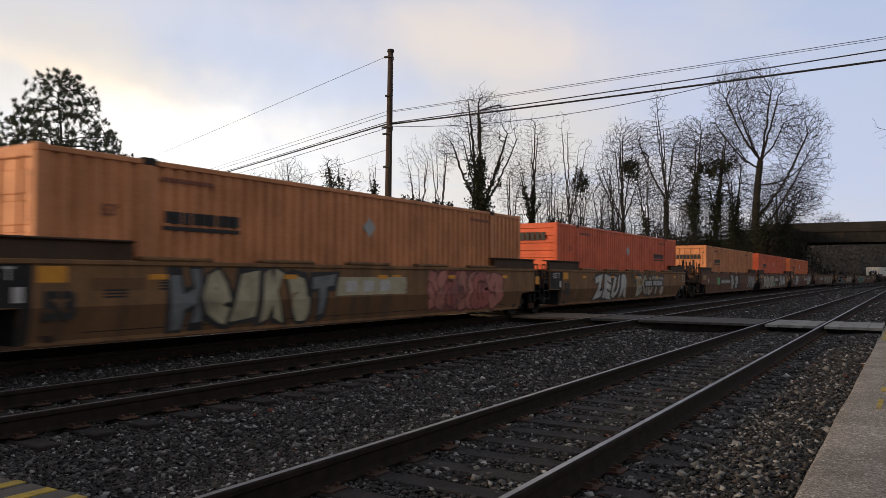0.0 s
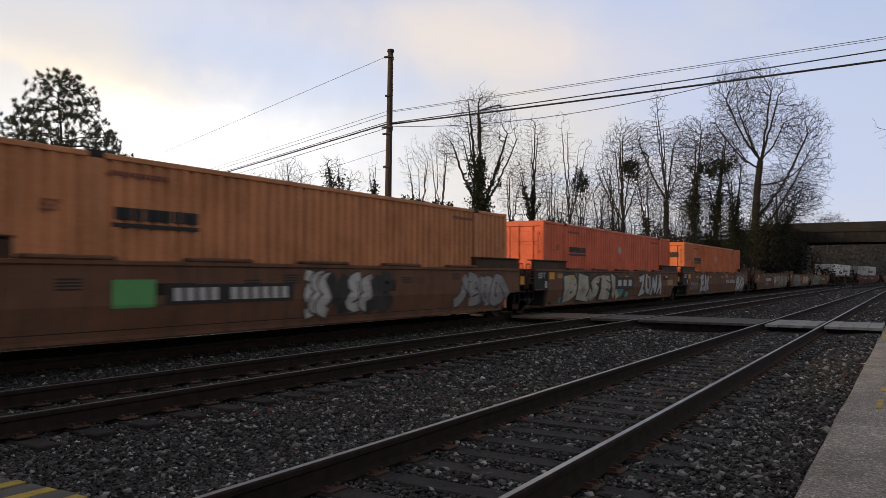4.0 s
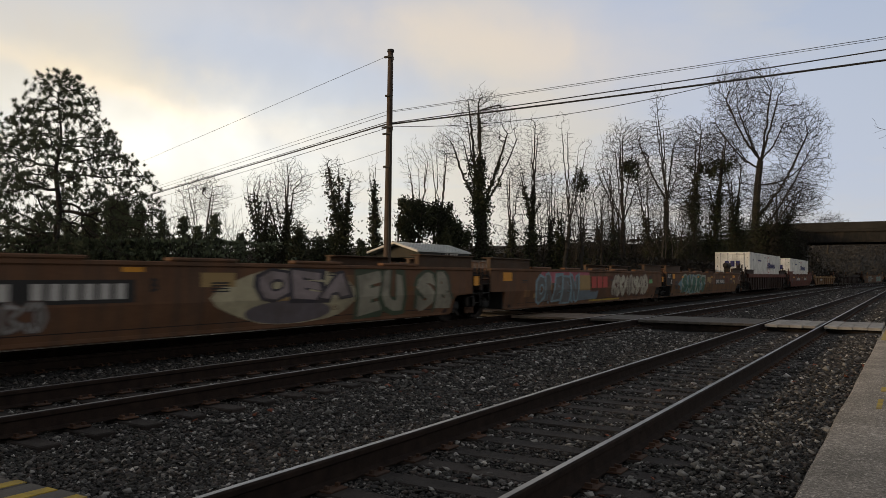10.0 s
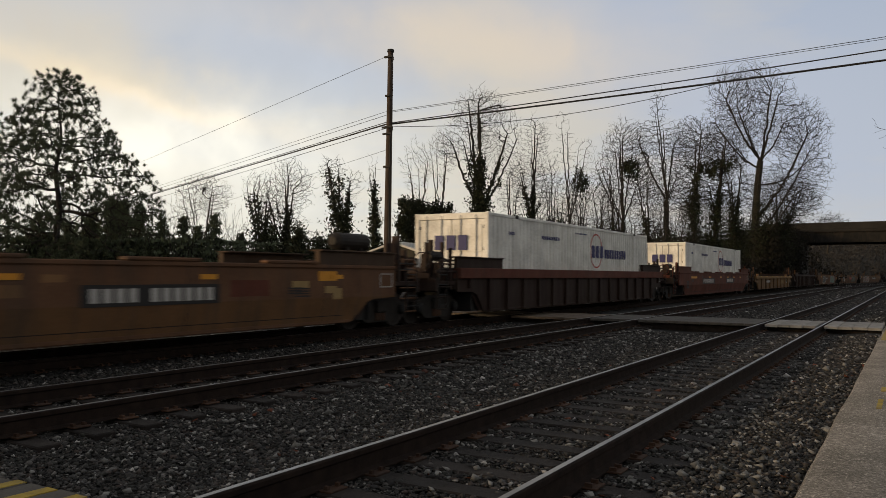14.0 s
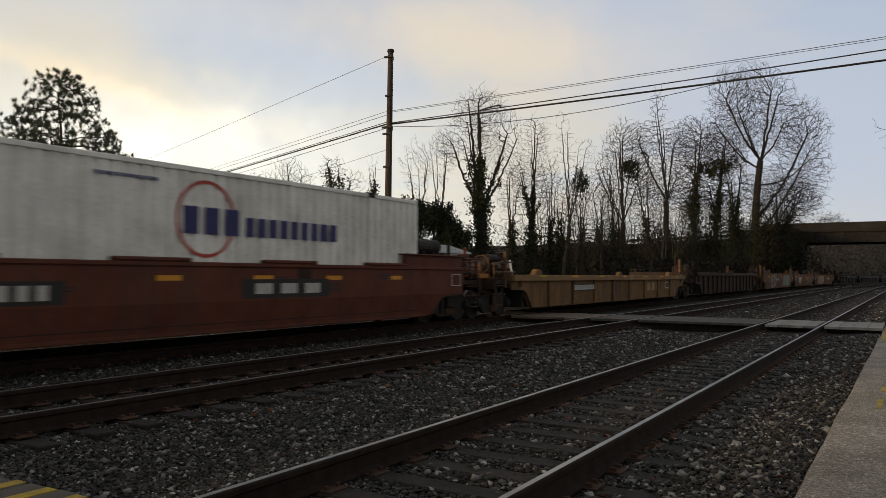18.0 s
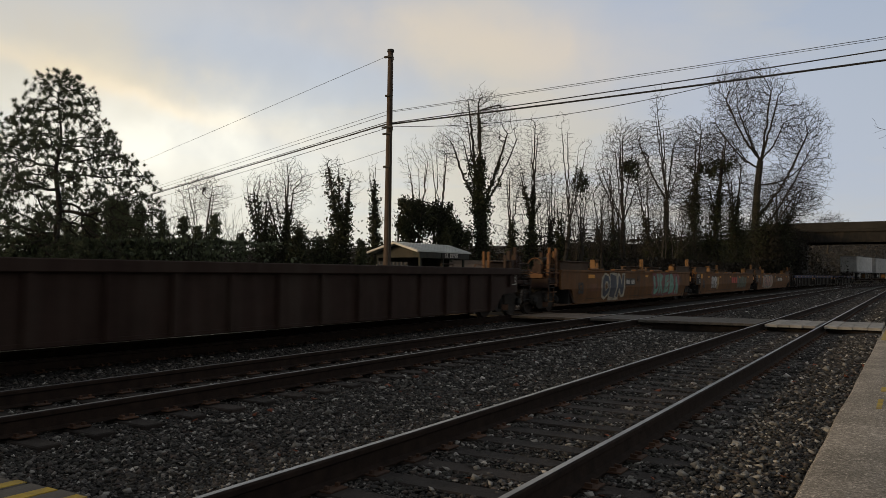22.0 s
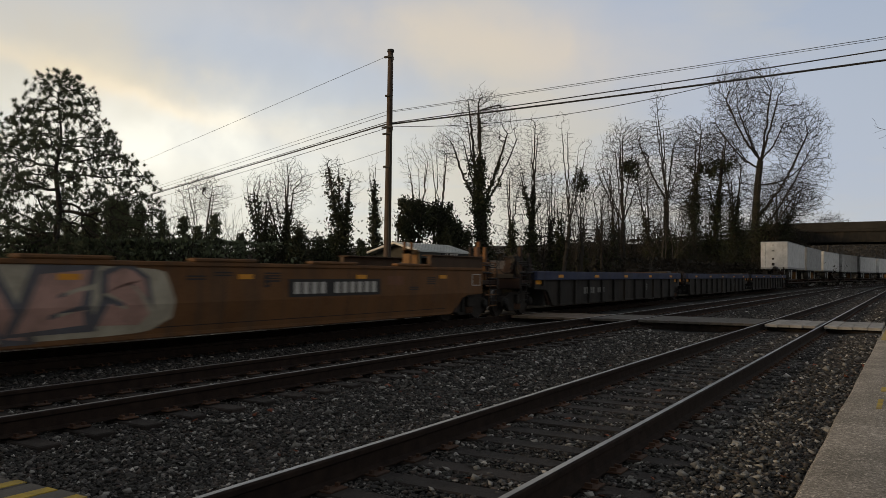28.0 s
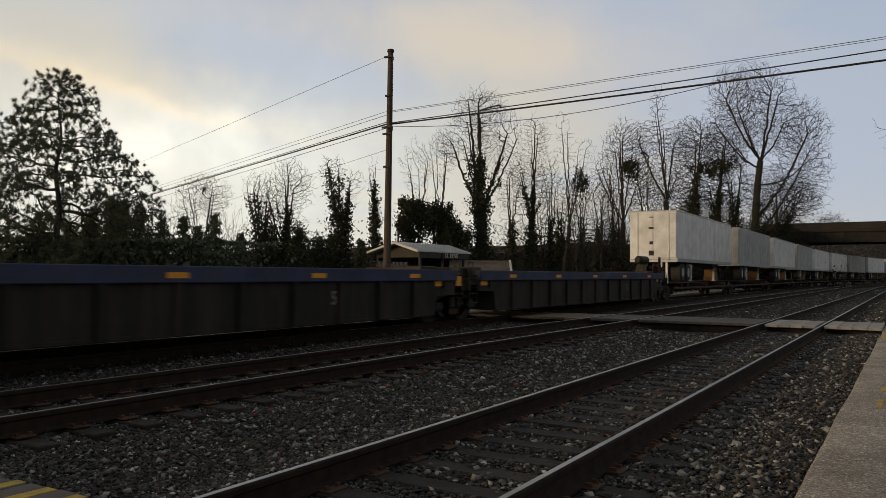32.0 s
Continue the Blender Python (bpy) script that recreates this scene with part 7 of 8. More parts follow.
def container(start, mat, front, label, z0=0.296):
    """A 53-foot container; front: 'doors' or 'ribs', the end that leads."""
    L, W, H = 16.15, 2.59, 2.896
    ob = thing("shipping_container", label, "container", group="containers on the train")
    ob["sigma"] = start + L / 2
    h, w = L / 2, W / 2
    m = MAT[mat]
    zb, zt = z0, z0 + H
    for sx in (-1, 1):
        part("side_panel", corrugated(Geo(), L - 0.3, zb + 0.16, zt - 0.10, (w - 0.015) * sx, 0.020 if mat == "red_orange" else 0.058 if "orange" in mat else 0.048, 0.27), m, ob, "corrugated steel side")
        a, b = sorted((w * sx, (w - 0.10) * sx))
        part("top_rail", Geo().box(a, b, -h + 0.16, h - 0.16, zt - 0.11, zt - 0.02, 0.01), m, ob)
        part("bottom_rail", Geo().box(a, b, -h + 0.16, h - 0.16, zb, zb + 0.165, 0.01), m, ob)
        for sy in (-1, 1):
            c, d = sorted((h * sy, (h - 0.165) * sy))
            part("corner_post", Geo().box(a - (0.05 if sx > 0 else 0), b + (0.05 if sx < 0 else 0), c, d, zb + 0.12, zt - 0.12, 0.012), m, ob)
            # the lifting posts, set in from the ends
            part("lifting_post", Geo().box(a, b, (h - 1.96) * sy - 0.11, (h - 1.96) * sy + 0.11, zb + 0.16, zt - 0.10, 0.012), m, ob)
            part("lifting_casting", Geo().box(a - 0.004, b + 0.004, (h - 1.96) * sy - 0.15, (h - 1.96) * sy + 0.15, zt - 0.11, zt + 0.012, 0.01), MAT["grime"], ob)
            for z in (zb, zt - 0.12):
                part("corner_casting", Geo().box(a - 0.003, b + 0.003, c - 0.003, d + 0.003, z - 0.002, z + 0.122, 0.012), m, ob)
    part("roof_panel", Geo().box(-w + 0.09, w - 0.09, -h + 0.1, h - 0.1, zt - 0.05, zt - 0.012, 0.004), m, ob)
    part("floor", Geo().box(-w + 0.09, w - 0.09, -h + 0.1, h - 0.1, zb + 0.06, zb + 0.16), MAT["soot"], ob)
    part("rear_wall", Geo().box(-w + 0.09, w - 0.09, h - 0.10, h - 0.05, zb + 0.1, zt - 0.05), m, ob)
    y = -h
    part("end_header", Geo().box(-w + 0.1, w - 0.1, y + 0.01, y + 0.14, zt - 0.20, zt - 0.015, 0.012), m, ob)
    part("end_sill", Geo().box(-w + 0.1, w - 0.1, y + 0.01, y + 0.14, zb, zb + 0.20, 0.012), m, ob)
    if front == "doors":
        for sx in (-1, 1):
            a, b = sorted((0.012 * sx, (w - 0.13) * sx))
            door = part("door", Geo().box(a, b, y + 0.04, y + 0.085, zb + 0.21, zt - 0.21, 0.008), m, ob)
            for i in range(5):
                z = zb + 0.32 + i * 0.46
                part("door_panel", Geo().box(a + 0.1, b - 0.1, y + 0.028, y + 0.042, z, z + 0.36, 0.012), m, door)
            for k in (0.28, 0.82):
                x = (0.06 + k * (w - 0.3)) * sx
                part("lock_rod", Geo().rod((x, y + 0.012, zb + 0.08), (x, y + 0.012, zt - 0.08), 0.021, n=8).box(x - 0.05, x + 0.05, y - 0.005, y + 0.04, zt - 0.17, zt - 0.09).box(x - 0.05, x + 0.05, y - 0.005, y + 0.04, zb + 0.08, zb + 0.16)
                     .box(x - 0.045, x + 0.045, y - 0.002, y + 0.04, zb + 1.0, zb + 1.06).box(x - 0.012, x + 0.30, y - 0.006, y + 0.008, zb + 0.86, zb + 0.90), MAT["galv"] if mat == "container_white" else m, door)
            for i in range(4):
                z = zb + 0.42 + i * 0.66
                x = (w - 0.1) * sx
                part("hinge", Geo().box(x - 0.09, x + 0.09, y + 0.018, y + 0.04, z, z + 0.10, 0.006), MAT["grime"], door)
    else:
        part("front_wall", Geo().box(-w + 0.1, w - 0.1, y + 0.07, y + 0.11, zb + 0.18, zt - 0.18), m, ob)
        for i in range(9):
            z = zb + 0.30 + i * 0.265
            part("stiffening_rib", Geo().box(-w + 0.12, w - 0.12, y + 0.02, y + 0.08, z, z + 0.14, 0.02), m, ob)
    return ob


def front_bars(ob, x0, x1, z0, z1, count, mat, skew=0.0):
    """Plain bars of a name on the leading end."""
    h = 16.15 / 2
    step = (x1 - x0) / count
    bar = mesh_of("name_bar", Geo().box(-step * 0.38, step * 0.38, -h - 0.012, -h - 0.006, z0, z1), MAT[mat])
    for i in range(count):
        part("name_bar", bar, None, ob, "dark bar of a company name", at=pose(x0 + step * (i + 0.5), 0, 0))


def orange_lettering(ob, a, end_text=True, dia=None, dia_label="grey diamond placard", small=((0.45, 0.13), (0.80, 0.13))):
    """Name bars with an underline, small print near the top, and a diamond placard; a: start of the name along the container."""
    h, x = 16.15 / 2, 1.2865
    step = 1.72 / 9
    bar = mesh_of("name_bar", Geo().box(x - 0.05, x, -step / 2 + 0.018, step / 2 - 0.018, 2.15, 2.35), MAT["letter_black"])
    for i in range(9):
        part("name_bar", bar, None, ob, "black bar of a company name", at=pose(0, -h + a + (i + 0.5) * step, 0))
    part("underline", Geo().box(x - 0.05, x, -h + a, -h + a + 1.72, 2.03, 2.10), MAT["letter_black"], ob)
    letter_bars("number_bar", ob, x - 0.004, -h + 2.2, -h + 3.35, 2.84, 2.92, 11, MAT["letter_rust"], label="small dark bars of a number")
    letter_bars("number_bar", ob, x - 0.004, h - 3.3, h - 2.1, 2.84, 2.92, 11, MAT["letter_rust"])
    side_text("size_mark", "53'", 0.26, MAT["letter_rust"], ob, x + 0.001, -h + 1.24, 2.28, 0.004)
    if dia is not None:
        g = Geo().add([(x - 0.03, dia - 0.23, 2.38), (x - 0.03, dia, 2.15), (x - 0.03, dia + 0.23, 2.38), (x - 0.03, dia, 2.61), (x, dia - 0.23, 2.38), (x, dia, 2.15), (x, dia + 0.23, 2.38), (x, dia, 2.61)],
                      [(4, 5, 6, 7), (0, 1, 5, 4), (1, 2, 6, 5), (2, 3, 7, 6), (3, 0, 4, 7)])
        part("placard", g, MAT["placard"], ob, dia_label)


def white_lettering(ob):
    h, x = 16.15 / 2, 1.2865
    ring = Geo()
    n = 36
    cy, cz, r = -h + 9.25, 2.27, 0.69
    for i in range(n):
        a0, a1 = i * math.tau / n, (i + 1) * math.tau / n
        ring.add([(x, cy + r * k * math.cos(a), cz + r * k * math.sin(a)) for a in (a0, a1) for k in (1.0, 0.91)], [(0, 1, 3, 2)])
    part("ring_mark", ring, MAT["letter_red"], ob, "red painted ring")
    letter_bars("name_bar", ob, x + 0.002, -h + 8.66, -h + 10.1, 2.0, 2.48, 3, MAT["letter_navy"], 0.3, "navy bars of a company name")
    letter_bars("name_bar", ob, x + 0.002, -h + 10.16, -h + 12.95, 2.0, 2.36, 9, MAT["letter_navy"], 0.3)
    letter_bars("number_bar", ob, x - 0.002, -h + 3.9, -h + 5.5, 2.52, 2.64, 8, MAT["letter_navy"], 0.3, "small dark bars of a number")
    letter_bars("number_bar", ob, x - 0.002, -h + 1.4, -h + 1.8, 2.56, 2.66, 3, MAT["letter_navy"], 0.3)
    letter_bars("number_bar", ob, x - 0.002, -h + 7.0, -h + 8.2, 2.84, 2.90, 9, MAT["letter_navy"], 0.3)
    front_bars(ob, -0.62, 0.62, 2.05, 2.50, 3, "letter_navy")


def trailer(start, length, mat, label, z0=2.05, side=True):
    """A road trailer riding on a spine car, its doors towards the front of the train."""
    W, H = 2.59, 2.80
    ob = thing("road_trailer", label, "trailer", group="trailers on the train")
    ob["sigma"] = start + length / 2
    h, w, zt = length / 2, W / 2, z0 + H
    m = MAT[mat]
    part("body", Geo().box(-w, w, -h, h, z0 + 0.14, zt, 0.035), m, ob)
    part("roof_rail", Geo().box(-w - 0.012, w + 0.012, -h, h, zt - 0.10, zt + 0.008, 0.02), MAT["galv"], ob)
    for sx in (-1, 1):
        a, b = sorted(((w + 0.012) * sx, (w - 0.05) * sx))
        part("bottom_rail", Geo().box(a, b, -h, h, z0, z0 + 0.20, 0.01), MAT["galv"], ob)
        if side:
            for i in range(int(length / 1.22)):
                y = -h + 0.6 + i * 1.22
                part("side_seam", Geo().box(min(w * sx, (w + 0.006) * sx), max(w * sx, (w + 0.006) * sx), y - 0.03, y + 0.03, z0 + 0.2, zt - 0.1), m, ob)
        part("landing_leg", Geo().box(0.75 * sx - 0.06, 0.75 * sx + 0.06, h - 3.2, h - 3.08, z0 - 1.05, z0 + 0.15, 0.01).box(0.75 * sx - 0.13, 0.75 * sx + 0.13, h - 3.27, h - 3.01, z0 - 1.08, z0 - 1.04), MAT["galv"], ob)
    for sx in (-1, 1):
        a, b = sorted((0.01 * sx, (w - 0.06) * sx))
        door = part("door", Geo().box(a, b, -h - 0.035, -h + 0.02, z0 + 0.22, zt - 0.14, 0.012), m, ob)
        part("lock_rod", Geo().rod(((w - 0.45) * sx, -h - 0.055, z0 + 0.1), ((w - 0.45) * sx, -h - 0.055, zt - 0.1), 0.018, n=6), MAT["galv"], door)
    for k, (z, zz, ww) in enumerate(((0.35, 0.62, 0.28), (0.95, 1.12, 0.20), (1.80, 1.90, 0.28), (2.42, 2.47, 0.22))):
        part("hatch", Geo().box(-0.1 - ww / 2, -0.1 + ww / 2, -h - 0.05, -h - 0.034, z0 + z, z0 + zz, 0.006), MAT["grime"], ob)
    part("bumper", Geo().box(-w + 0.02, w - 0.02, -h - 0.02, -h + 0.12, z0 - 0.02, z0 + 0.15, 0.02), MAT["galv"], ob)
    part("frame_beam", Geo().box(-0.5, -0.36, -h + 0.2, h - 0.3, z0 - 0.2, z0 + 0.14).box(0.36, 0.5, -h + 0.2, h - 0.3, z0 - 0.2, z0 + 0.14), MAT["black"], ob)
    for y in (-h + 1.3, -h + 2.55):
        for sx in (-1, 1):
            wheel = part("road_wheel", Geo().lathe([(-0.28, 0.2), (-0.28, 0.44), (-0.22, 0.51), (0.22, 0.51), (0.28, 0.44), (0.28, 0.2)], (0.98 * sx, y, z0 - 0.56), 20), MAT["rubber"], ob)
            part("rim", Geo().lathe([(0.10, 0.02), (0.12, 0.20), (0.285, 0.21), (0.287, 0.26)] if sx > 0 else [(-0.10, 0.02), (-0.12, 0.20), (-0.285, 0.21), (-0.287, 0.26)], (0.98 * sx, y, z0 - 0.56), 16), MAT["galv"], wheel)
    for sx in (-1, 1):
        part("mud_flap", Geo().box(0.98 * sx - 0.3, 0.98 * sx + 0.3, -h + 3.25, -h + 3.27, z0 - 1.0, z0 - 0.1), MAT["white"], ob)
    return ob


def spine_car(start, end, seed, first=False):
    mid, half = (start + end) / 2, (end - start) / 2
    car = thing("spine_car", "low dark steel spine car carrying a road trailer", "freight car", group="spine cars of the freight train")
    car["sigma"] = mid
    part("spine_beam", Geo().box(-0.33, 0.33, -half, half, 0.55, 0.98, 0.02).box(-0.5, 0.5, -half, half, 0.95, 0.99), MAT["soot"], car)
    for y in (-half + 1.9, -half + 3.2, half - 4.0, -0.6):
        part("outrigger", Geo().prism([(y - 0.1, 0.55), (y + 0.1, 0.55), (y + 0.1, 0.90), (y - 0.1, 0.90)], -1.4, 1.4), MAT["soot"], car)
    for sx in (-1, 1):
        part("wheel_platform", Geo().box(min(0.6 * sx, 1.45 * sx), max(0.6 * sx, 1.45 * sx), -half + 0.8, -half + 4.4, 0.90, 0.975, 0.01), MAT["soot"], car)
        part("side_step", Geo().box(min(1.38 * sx, 1.46 * sx), max(1.38 * sx, 1.46 * sx), -half, half, 0.60, 0.70, 0.01), MAT["soot"], car)
    part("trailer_hitch", Geo().prism([(half - 2.2, 0.98), (half - 0.9, 0.98), (half - 1.35, 2.0), (half - 1.75, 2.0)], -0.35, 0.35), MAT["yellow_car"], car)
    truck(car, -half + 0.1, mid - half + 0.1)
    ladder(car, 1.4, -half + 0.6, 0.35, 1.2, rungs=3)
    if first:
        coupler(car, -half - 0.1, -1)
        part("end_post", Geo().box(1.05, 1.15, -half - 0.05, -half + 0.08, 0.9, 2.0, 0.01).box(0.75, 0.85, -half - 0.05, -half + 0.08, 0.9, 2.0, 0.01), MAT["white"], car)
    return car


# units: start and end of the side walls along the train
def make_train():
    TAN = "weathered tan well car with sprayed lettering"
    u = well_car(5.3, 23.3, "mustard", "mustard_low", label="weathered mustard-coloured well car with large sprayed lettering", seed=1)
    wear(u, 5.3, 23.3, ('mustard_low', 'tan_patch'), 1, 5)
    ends_data(u, 5.3, 23.3), fifty_three(u, 5.3, 23.3, 6.55, 7.05)
    marks(u, 5.3, 23.3, [('reflector', k, k + 0.36, 1.20, 1.29, 'amber') for k in (9.6, 12.4, 15.2, 18.0, 20.8)])
    q = 14.3
    sprayed_word(u, "HeIKaT", 8.76 - q, 13.02 - q, 0.33, 1.40, [("grey", (0.16, 0.17, 0.17)), ("cream", (0.42, 0.37, 0.24)), ("cream", (0.42, 0.37, 0.24)), ("cream", (0.42, 0.37, 0.24)), ("cream", (0.42, 0.37, 0.24)), ("grey", (0.16, 0.17, 0.17))], ("black", (0.025, 0.024, 0.024)))
    part("pale_patch", Geo().box(1.502, 1.506, 13.1 - q, 15.8 - q, 0.84, 1.24), spray("cream", (0.42, 0.37, 0.24)), u, "pale repainted patch")
    letter_bars("faded_bar", u, 1.508, 13.3 - q, 15.2 - q, 0.92, 1.16, 3, MAT["letter_white"], 0.4, "faded white bars of a mark")
    graffiti(u, 16.86 - q, 20.85 - q, 0.32, 1.42, [("pink", (0.44, 0.17, 0.13)), ("rose", (0.36, 0.11, 0.09))], ("wine", (0.13, 0.035, 0.03)), 12, 5, weight=1.2, background=("dull_red", (0.22, 0.065, 0.05)))

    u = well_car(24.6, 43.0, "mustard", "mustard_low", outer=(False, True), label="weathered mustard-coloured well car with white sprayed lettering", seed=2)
    wear(u, 24.6, 43.0, ('mustard_low', 'tan_patch'), 2, 6)
    q = 33.8
    ends_data(u, 24.6, 43.0), fifty_three(u, 24.6, 43.0, 25.8, 26.4), number_panel(u, 24.6, 43.0, 35.45, 38.55, x=1.514), part("bay_panel", Geo().box(1.514, 1.517, 34.35 - q, 35.15 - q, 0.86, 1.16), MAT["tan_patch"], u), side_text("bay_mark", "B", 0.3, MAT["letter_black"], u, 1.52, 34.9 - q, 1.0, 0.006)
    sprayed_word(u, "ZEUR", 28.8 - q, 33.0 - q, 0.33, 1.38, ("white", (0.50, 0.48, 0.44)), ("smoke", (0.045, 0.036, 0.03)), slant=0.15)
    sprayed_word(u, "BOUTS", 34.3 - q, 38.8 - q, 0.34, 1.36, ("bone", (0.40, 0.36, 0.28)), ("smoke", (0.045, 0.036, 0.03)))

    u = well_car(46.9, 65.7, "brown", outer=(True, False), label="dark brown well car with faded sprayed lettering", seed=3)
    wear(u, 46.9, 65.7, ('brown', 'tan_patch', 'soot', 'rust'), 3, 9)
    q = 56.3
    number_panel(u, 46.9, 65.7, 52.2, 55.3)
    marks(u, 46.9, 65.7, [("green_patch", 51.2, 52.0, 0.75, 1.2, "green_sign"), ("amber_patch", 47.3, 48.1, 1.08, 1.36, "tan_patch"), ("white_plate", 48.6, 48.8, 0.9, 1.15, "letter_white")])
    graffiti(u, 55.7 - q, 58.6 - q, 0.36, 1.40, [("white", (0.50, 0.48, 0.44)), ("black", (0.025, 0.024, 0.024))], ("smoke", (0.045, 0.036, 0.03)), 31, 4)
    graffiti(u, 61.9 - q, 64.8 - q, 0.40, 1.36, [("ash", (0.27, 0.26, 0.25))], ("smoke", (0.045, 0.036, 0.03)), 32, 3, weight=1.3)

    u = well_car(66.9, 84.95, "brown", label="reddish brown well car with cream and teal sprayed lettering", seed=4)
    wear(u, 66.9, 84.95, ('tan_patch', 'soot', 'rust'), 4, 6)
    q = 75.925
    ends_data(u, 66.9, 84.95)
    for a, b, c, d in ((69.9, 70.6, 1.12, 1.42), (71.2, 71.9, 1.05, 1.38), (72.6, 73.6, 1.1, 1.40), (69.0, 69.6, 0.3, 0.55), (72.0, 72.6, 0.3, 0.8), (73.6, 74.2, 0.35, 0.85), (75.3, 76.1, 0.4, 1.3), (76.3, 76.8, 0.36, 0.62)):
        g, n = Geo(), 14
        bent(g, [((a + b) / 2 - q + (b - a) / 2 * math.cos(i * math.tau / n), (c + d) / 2 + (d - c) / 2 * math.sin(i * math.tau / n)) for i in range(n)], 1.5025)
        part("teal_patch", g, spray("teal", (0.06, 0.30, 0.27)), u, "teal sprayed blot")
    sprayed_word(u, "BISER", 69.3 - q, 75.6 - q, 0.32, 1.40, ("cream_grey", (0.43, 0.395, 0.305)), ("black", (0.025, 0.024, 0.024)), slant=0.12)
    part("logo_panel", Geo().box(1.512, 1.520, 74.9 - q, 77.4 - q, 0.74, 1.24), MAT["letter_black"], u, "black panel with pale bars")
    letter_bars("logo_bar", u, 1.524, 75.1 - q, 77.2 - q, 0.86, 1.12, 3, MAT["letter_white"], 0.38)
    sprayed_word(u, "ZUNA", 78.2 - q, 82.1 - q, 0.34, 1.38, ("silver", (0.46, 0.45, 0.44)), ("black", (0.025, 0.024, 0.024)))
    marks(u, 66.9, 84.95, [("tan_patch", 83.0, 84.0, 0.82, 1.10, "tan_patch")])

    u = well_car(86.15, 105.2, "brown", outer=(False, True), label="brown well car with white sprayed lettering", seed=5)
    wear(u, 86.15, 105.2, ('tan_patch', 'soot', 'rust', 'oxide'), 5, 8)
    q = 95.675
    ends_data(u, 86.15, 105.2), number_panel(u, 86.15, 105.2, 97.2, 100.4)
    graffiti(u, 87.7 - q, 89.5 - q, 0.46, 1.0, [("ash", (0.27, 0.26, 0.25))], ("umber", (0.08, 0.05, 0.04)), 51, 4, weight=0.5)
    sprayed_word(u, "EJK", 90.2 - q, 92.5 - q, 0.32, 1.42, ("silver", (0.46, 0.45, 0.44)), ("black", (0.025, 0.024, 0.024)))
    g = Geo()
    bent(g, [(100.8 - q, 0.30), (103.6 - q, 0.30), (103.9 - q, 0.6), (104.1 - q, 1.42), (100.9 - q, 1.40)], 1.5022)
    part("pale_patch", g, spray("dull_grey", (0.19, 0.18, 0.165)), u, "dull grey sprayed ground")
    sprayed_word(u, "PLASH", 100.95 - q, 103.75 - q, 0.34, 1.30, ("bright", (0.60, 0.58, 0.55)), ("black", (0.025, 0.024, 0.024)), slant=0.1)

    u = well_car(108.6, 127.9, "rust", outer=(True, False), label="empty rust-orange well car with patched and sprayed sides", seed=6)
    wear(u, 108.6, 127.9, ('tan_patch', 'brown', 'ochre', 'mustard'), 6, 16)
    q = 118.25
    number_panel(u, 108.6, 127.9, 113.66, 116.84, 0.84, 1.20)
    marks(u, 108.6, 127.9, [("amber_patch", 110.0, 110.6, 1.14, 1.40, "amber"), ("tan_patch", 109.2, 109.9, 0.98, 1.12, "tan_patch"), ("reflector", 113.0, 113.4, 1.32, 1.40, "amber"), ("reflector", 116.6, 117.0, 1.32, 1.40, "amber"), ("white_plate", 110.2, 110.4, 0.9, 1.1, "letter_white")])
    side_text("bay_mark", "B", 0.3, MAT["letter_black"], u, 1.508, 117.2 - q, 1.1, 0.006)
    fifty_three(u, 108.6, 127.9, 111.0, 111.9)
    graffiti(u, 113.6 - q, 115.4 - q, 0.40, 0.92, [("ash", (0.27, 0.26, 0.25))], ("umber", (0.08, 0.05, 0.04)), 61, 5, weight=0.5)
    g, n = Geo(), 22
    bent(g, [(120.6 - q + 2.1 * math.cos(i * math.tau / n) + 0.12 * math.sin(5 * i), 0.86 + 0.55 * math.sin(i * math.tau / n)) for i in range(n)], 1.5022)
    part("sprayed_ground", g, spray("cream", (0.42, 0.37, 0.24)), u, "cream sprayed ground")
    g = Geo()
    bent(g, [(120.5 - q + 1.25 * math.cos(i * math.tau / n), 0.55 + 0.23 * math.sin(i * math.tau / n)) for i in range(n)], 1.5028)
    part("sprayed_bubble", g, spray("dusk_lilac", (0.13, 0.11, 0.12)), u, "dull lilac sprayed bubble")
    sprayed_word(u, "OEA", 119.5 - q, 122.4 - q, 0.76, 1.40, ("lilac", (0.27, 0.22, 0.22)), ("dusk", (0.04, 0.035, 0.045)))
    sprayed_word(u, "EU", 122.65 - q, 124.5 - q, 0.34, 1.40, ("drab_cream", (0.27, 0.25, 0.19)), ("dark_green", (0.05, 0.07, 0.04)))
    sprayed_word(u, "SB", 125.0 - q, 126.8 - q, 0.34, 1.40, ("drab_cream", (0.27, 0.25, 0.19)), ("dark_green", (0.05, 0.07, 0.04)))

    u = well_car(129.1, 147.2, "rust", "rust", label="empty rust-coloured well car covered in blue and pink spray paint", seed=7)
    wear(u, 129.1, 147.2, ('tan_patch', 'brown', 'oxide', 'mustard'), 7, 14)
    q = 138.15
    g = Geo()
    bent(g, [(132.3 - q, 1.0), (137.2 - q, 1.12), (137.2 - q, 1.44), (132.8 - q, 1.44)], 1.5022)
    part("pink_band", g, spray("rose_pink", (0.42, 0.11, 0.14)), u, "pink sprayed band")
    g = Geo()
    bent(g, [(135.6 - q, 0.36), (138.2 - q, 0.40), (138.3 - q, 0.72), (135.6 - q, 0.76)], 1.5024)
    part("sprayed_ground", g, spray("slate", (0.15, 0.19, 0.22)), u, "slate sprayed ground")
    sprayed_word(u, "OREEN", 132.3 - q, 136.1 - q, 0.34, 1.32, ("smoke_grey", (0.13, 0.125, 0.125)), ("pale_blue", (0.20, 0.31, 0.35)))
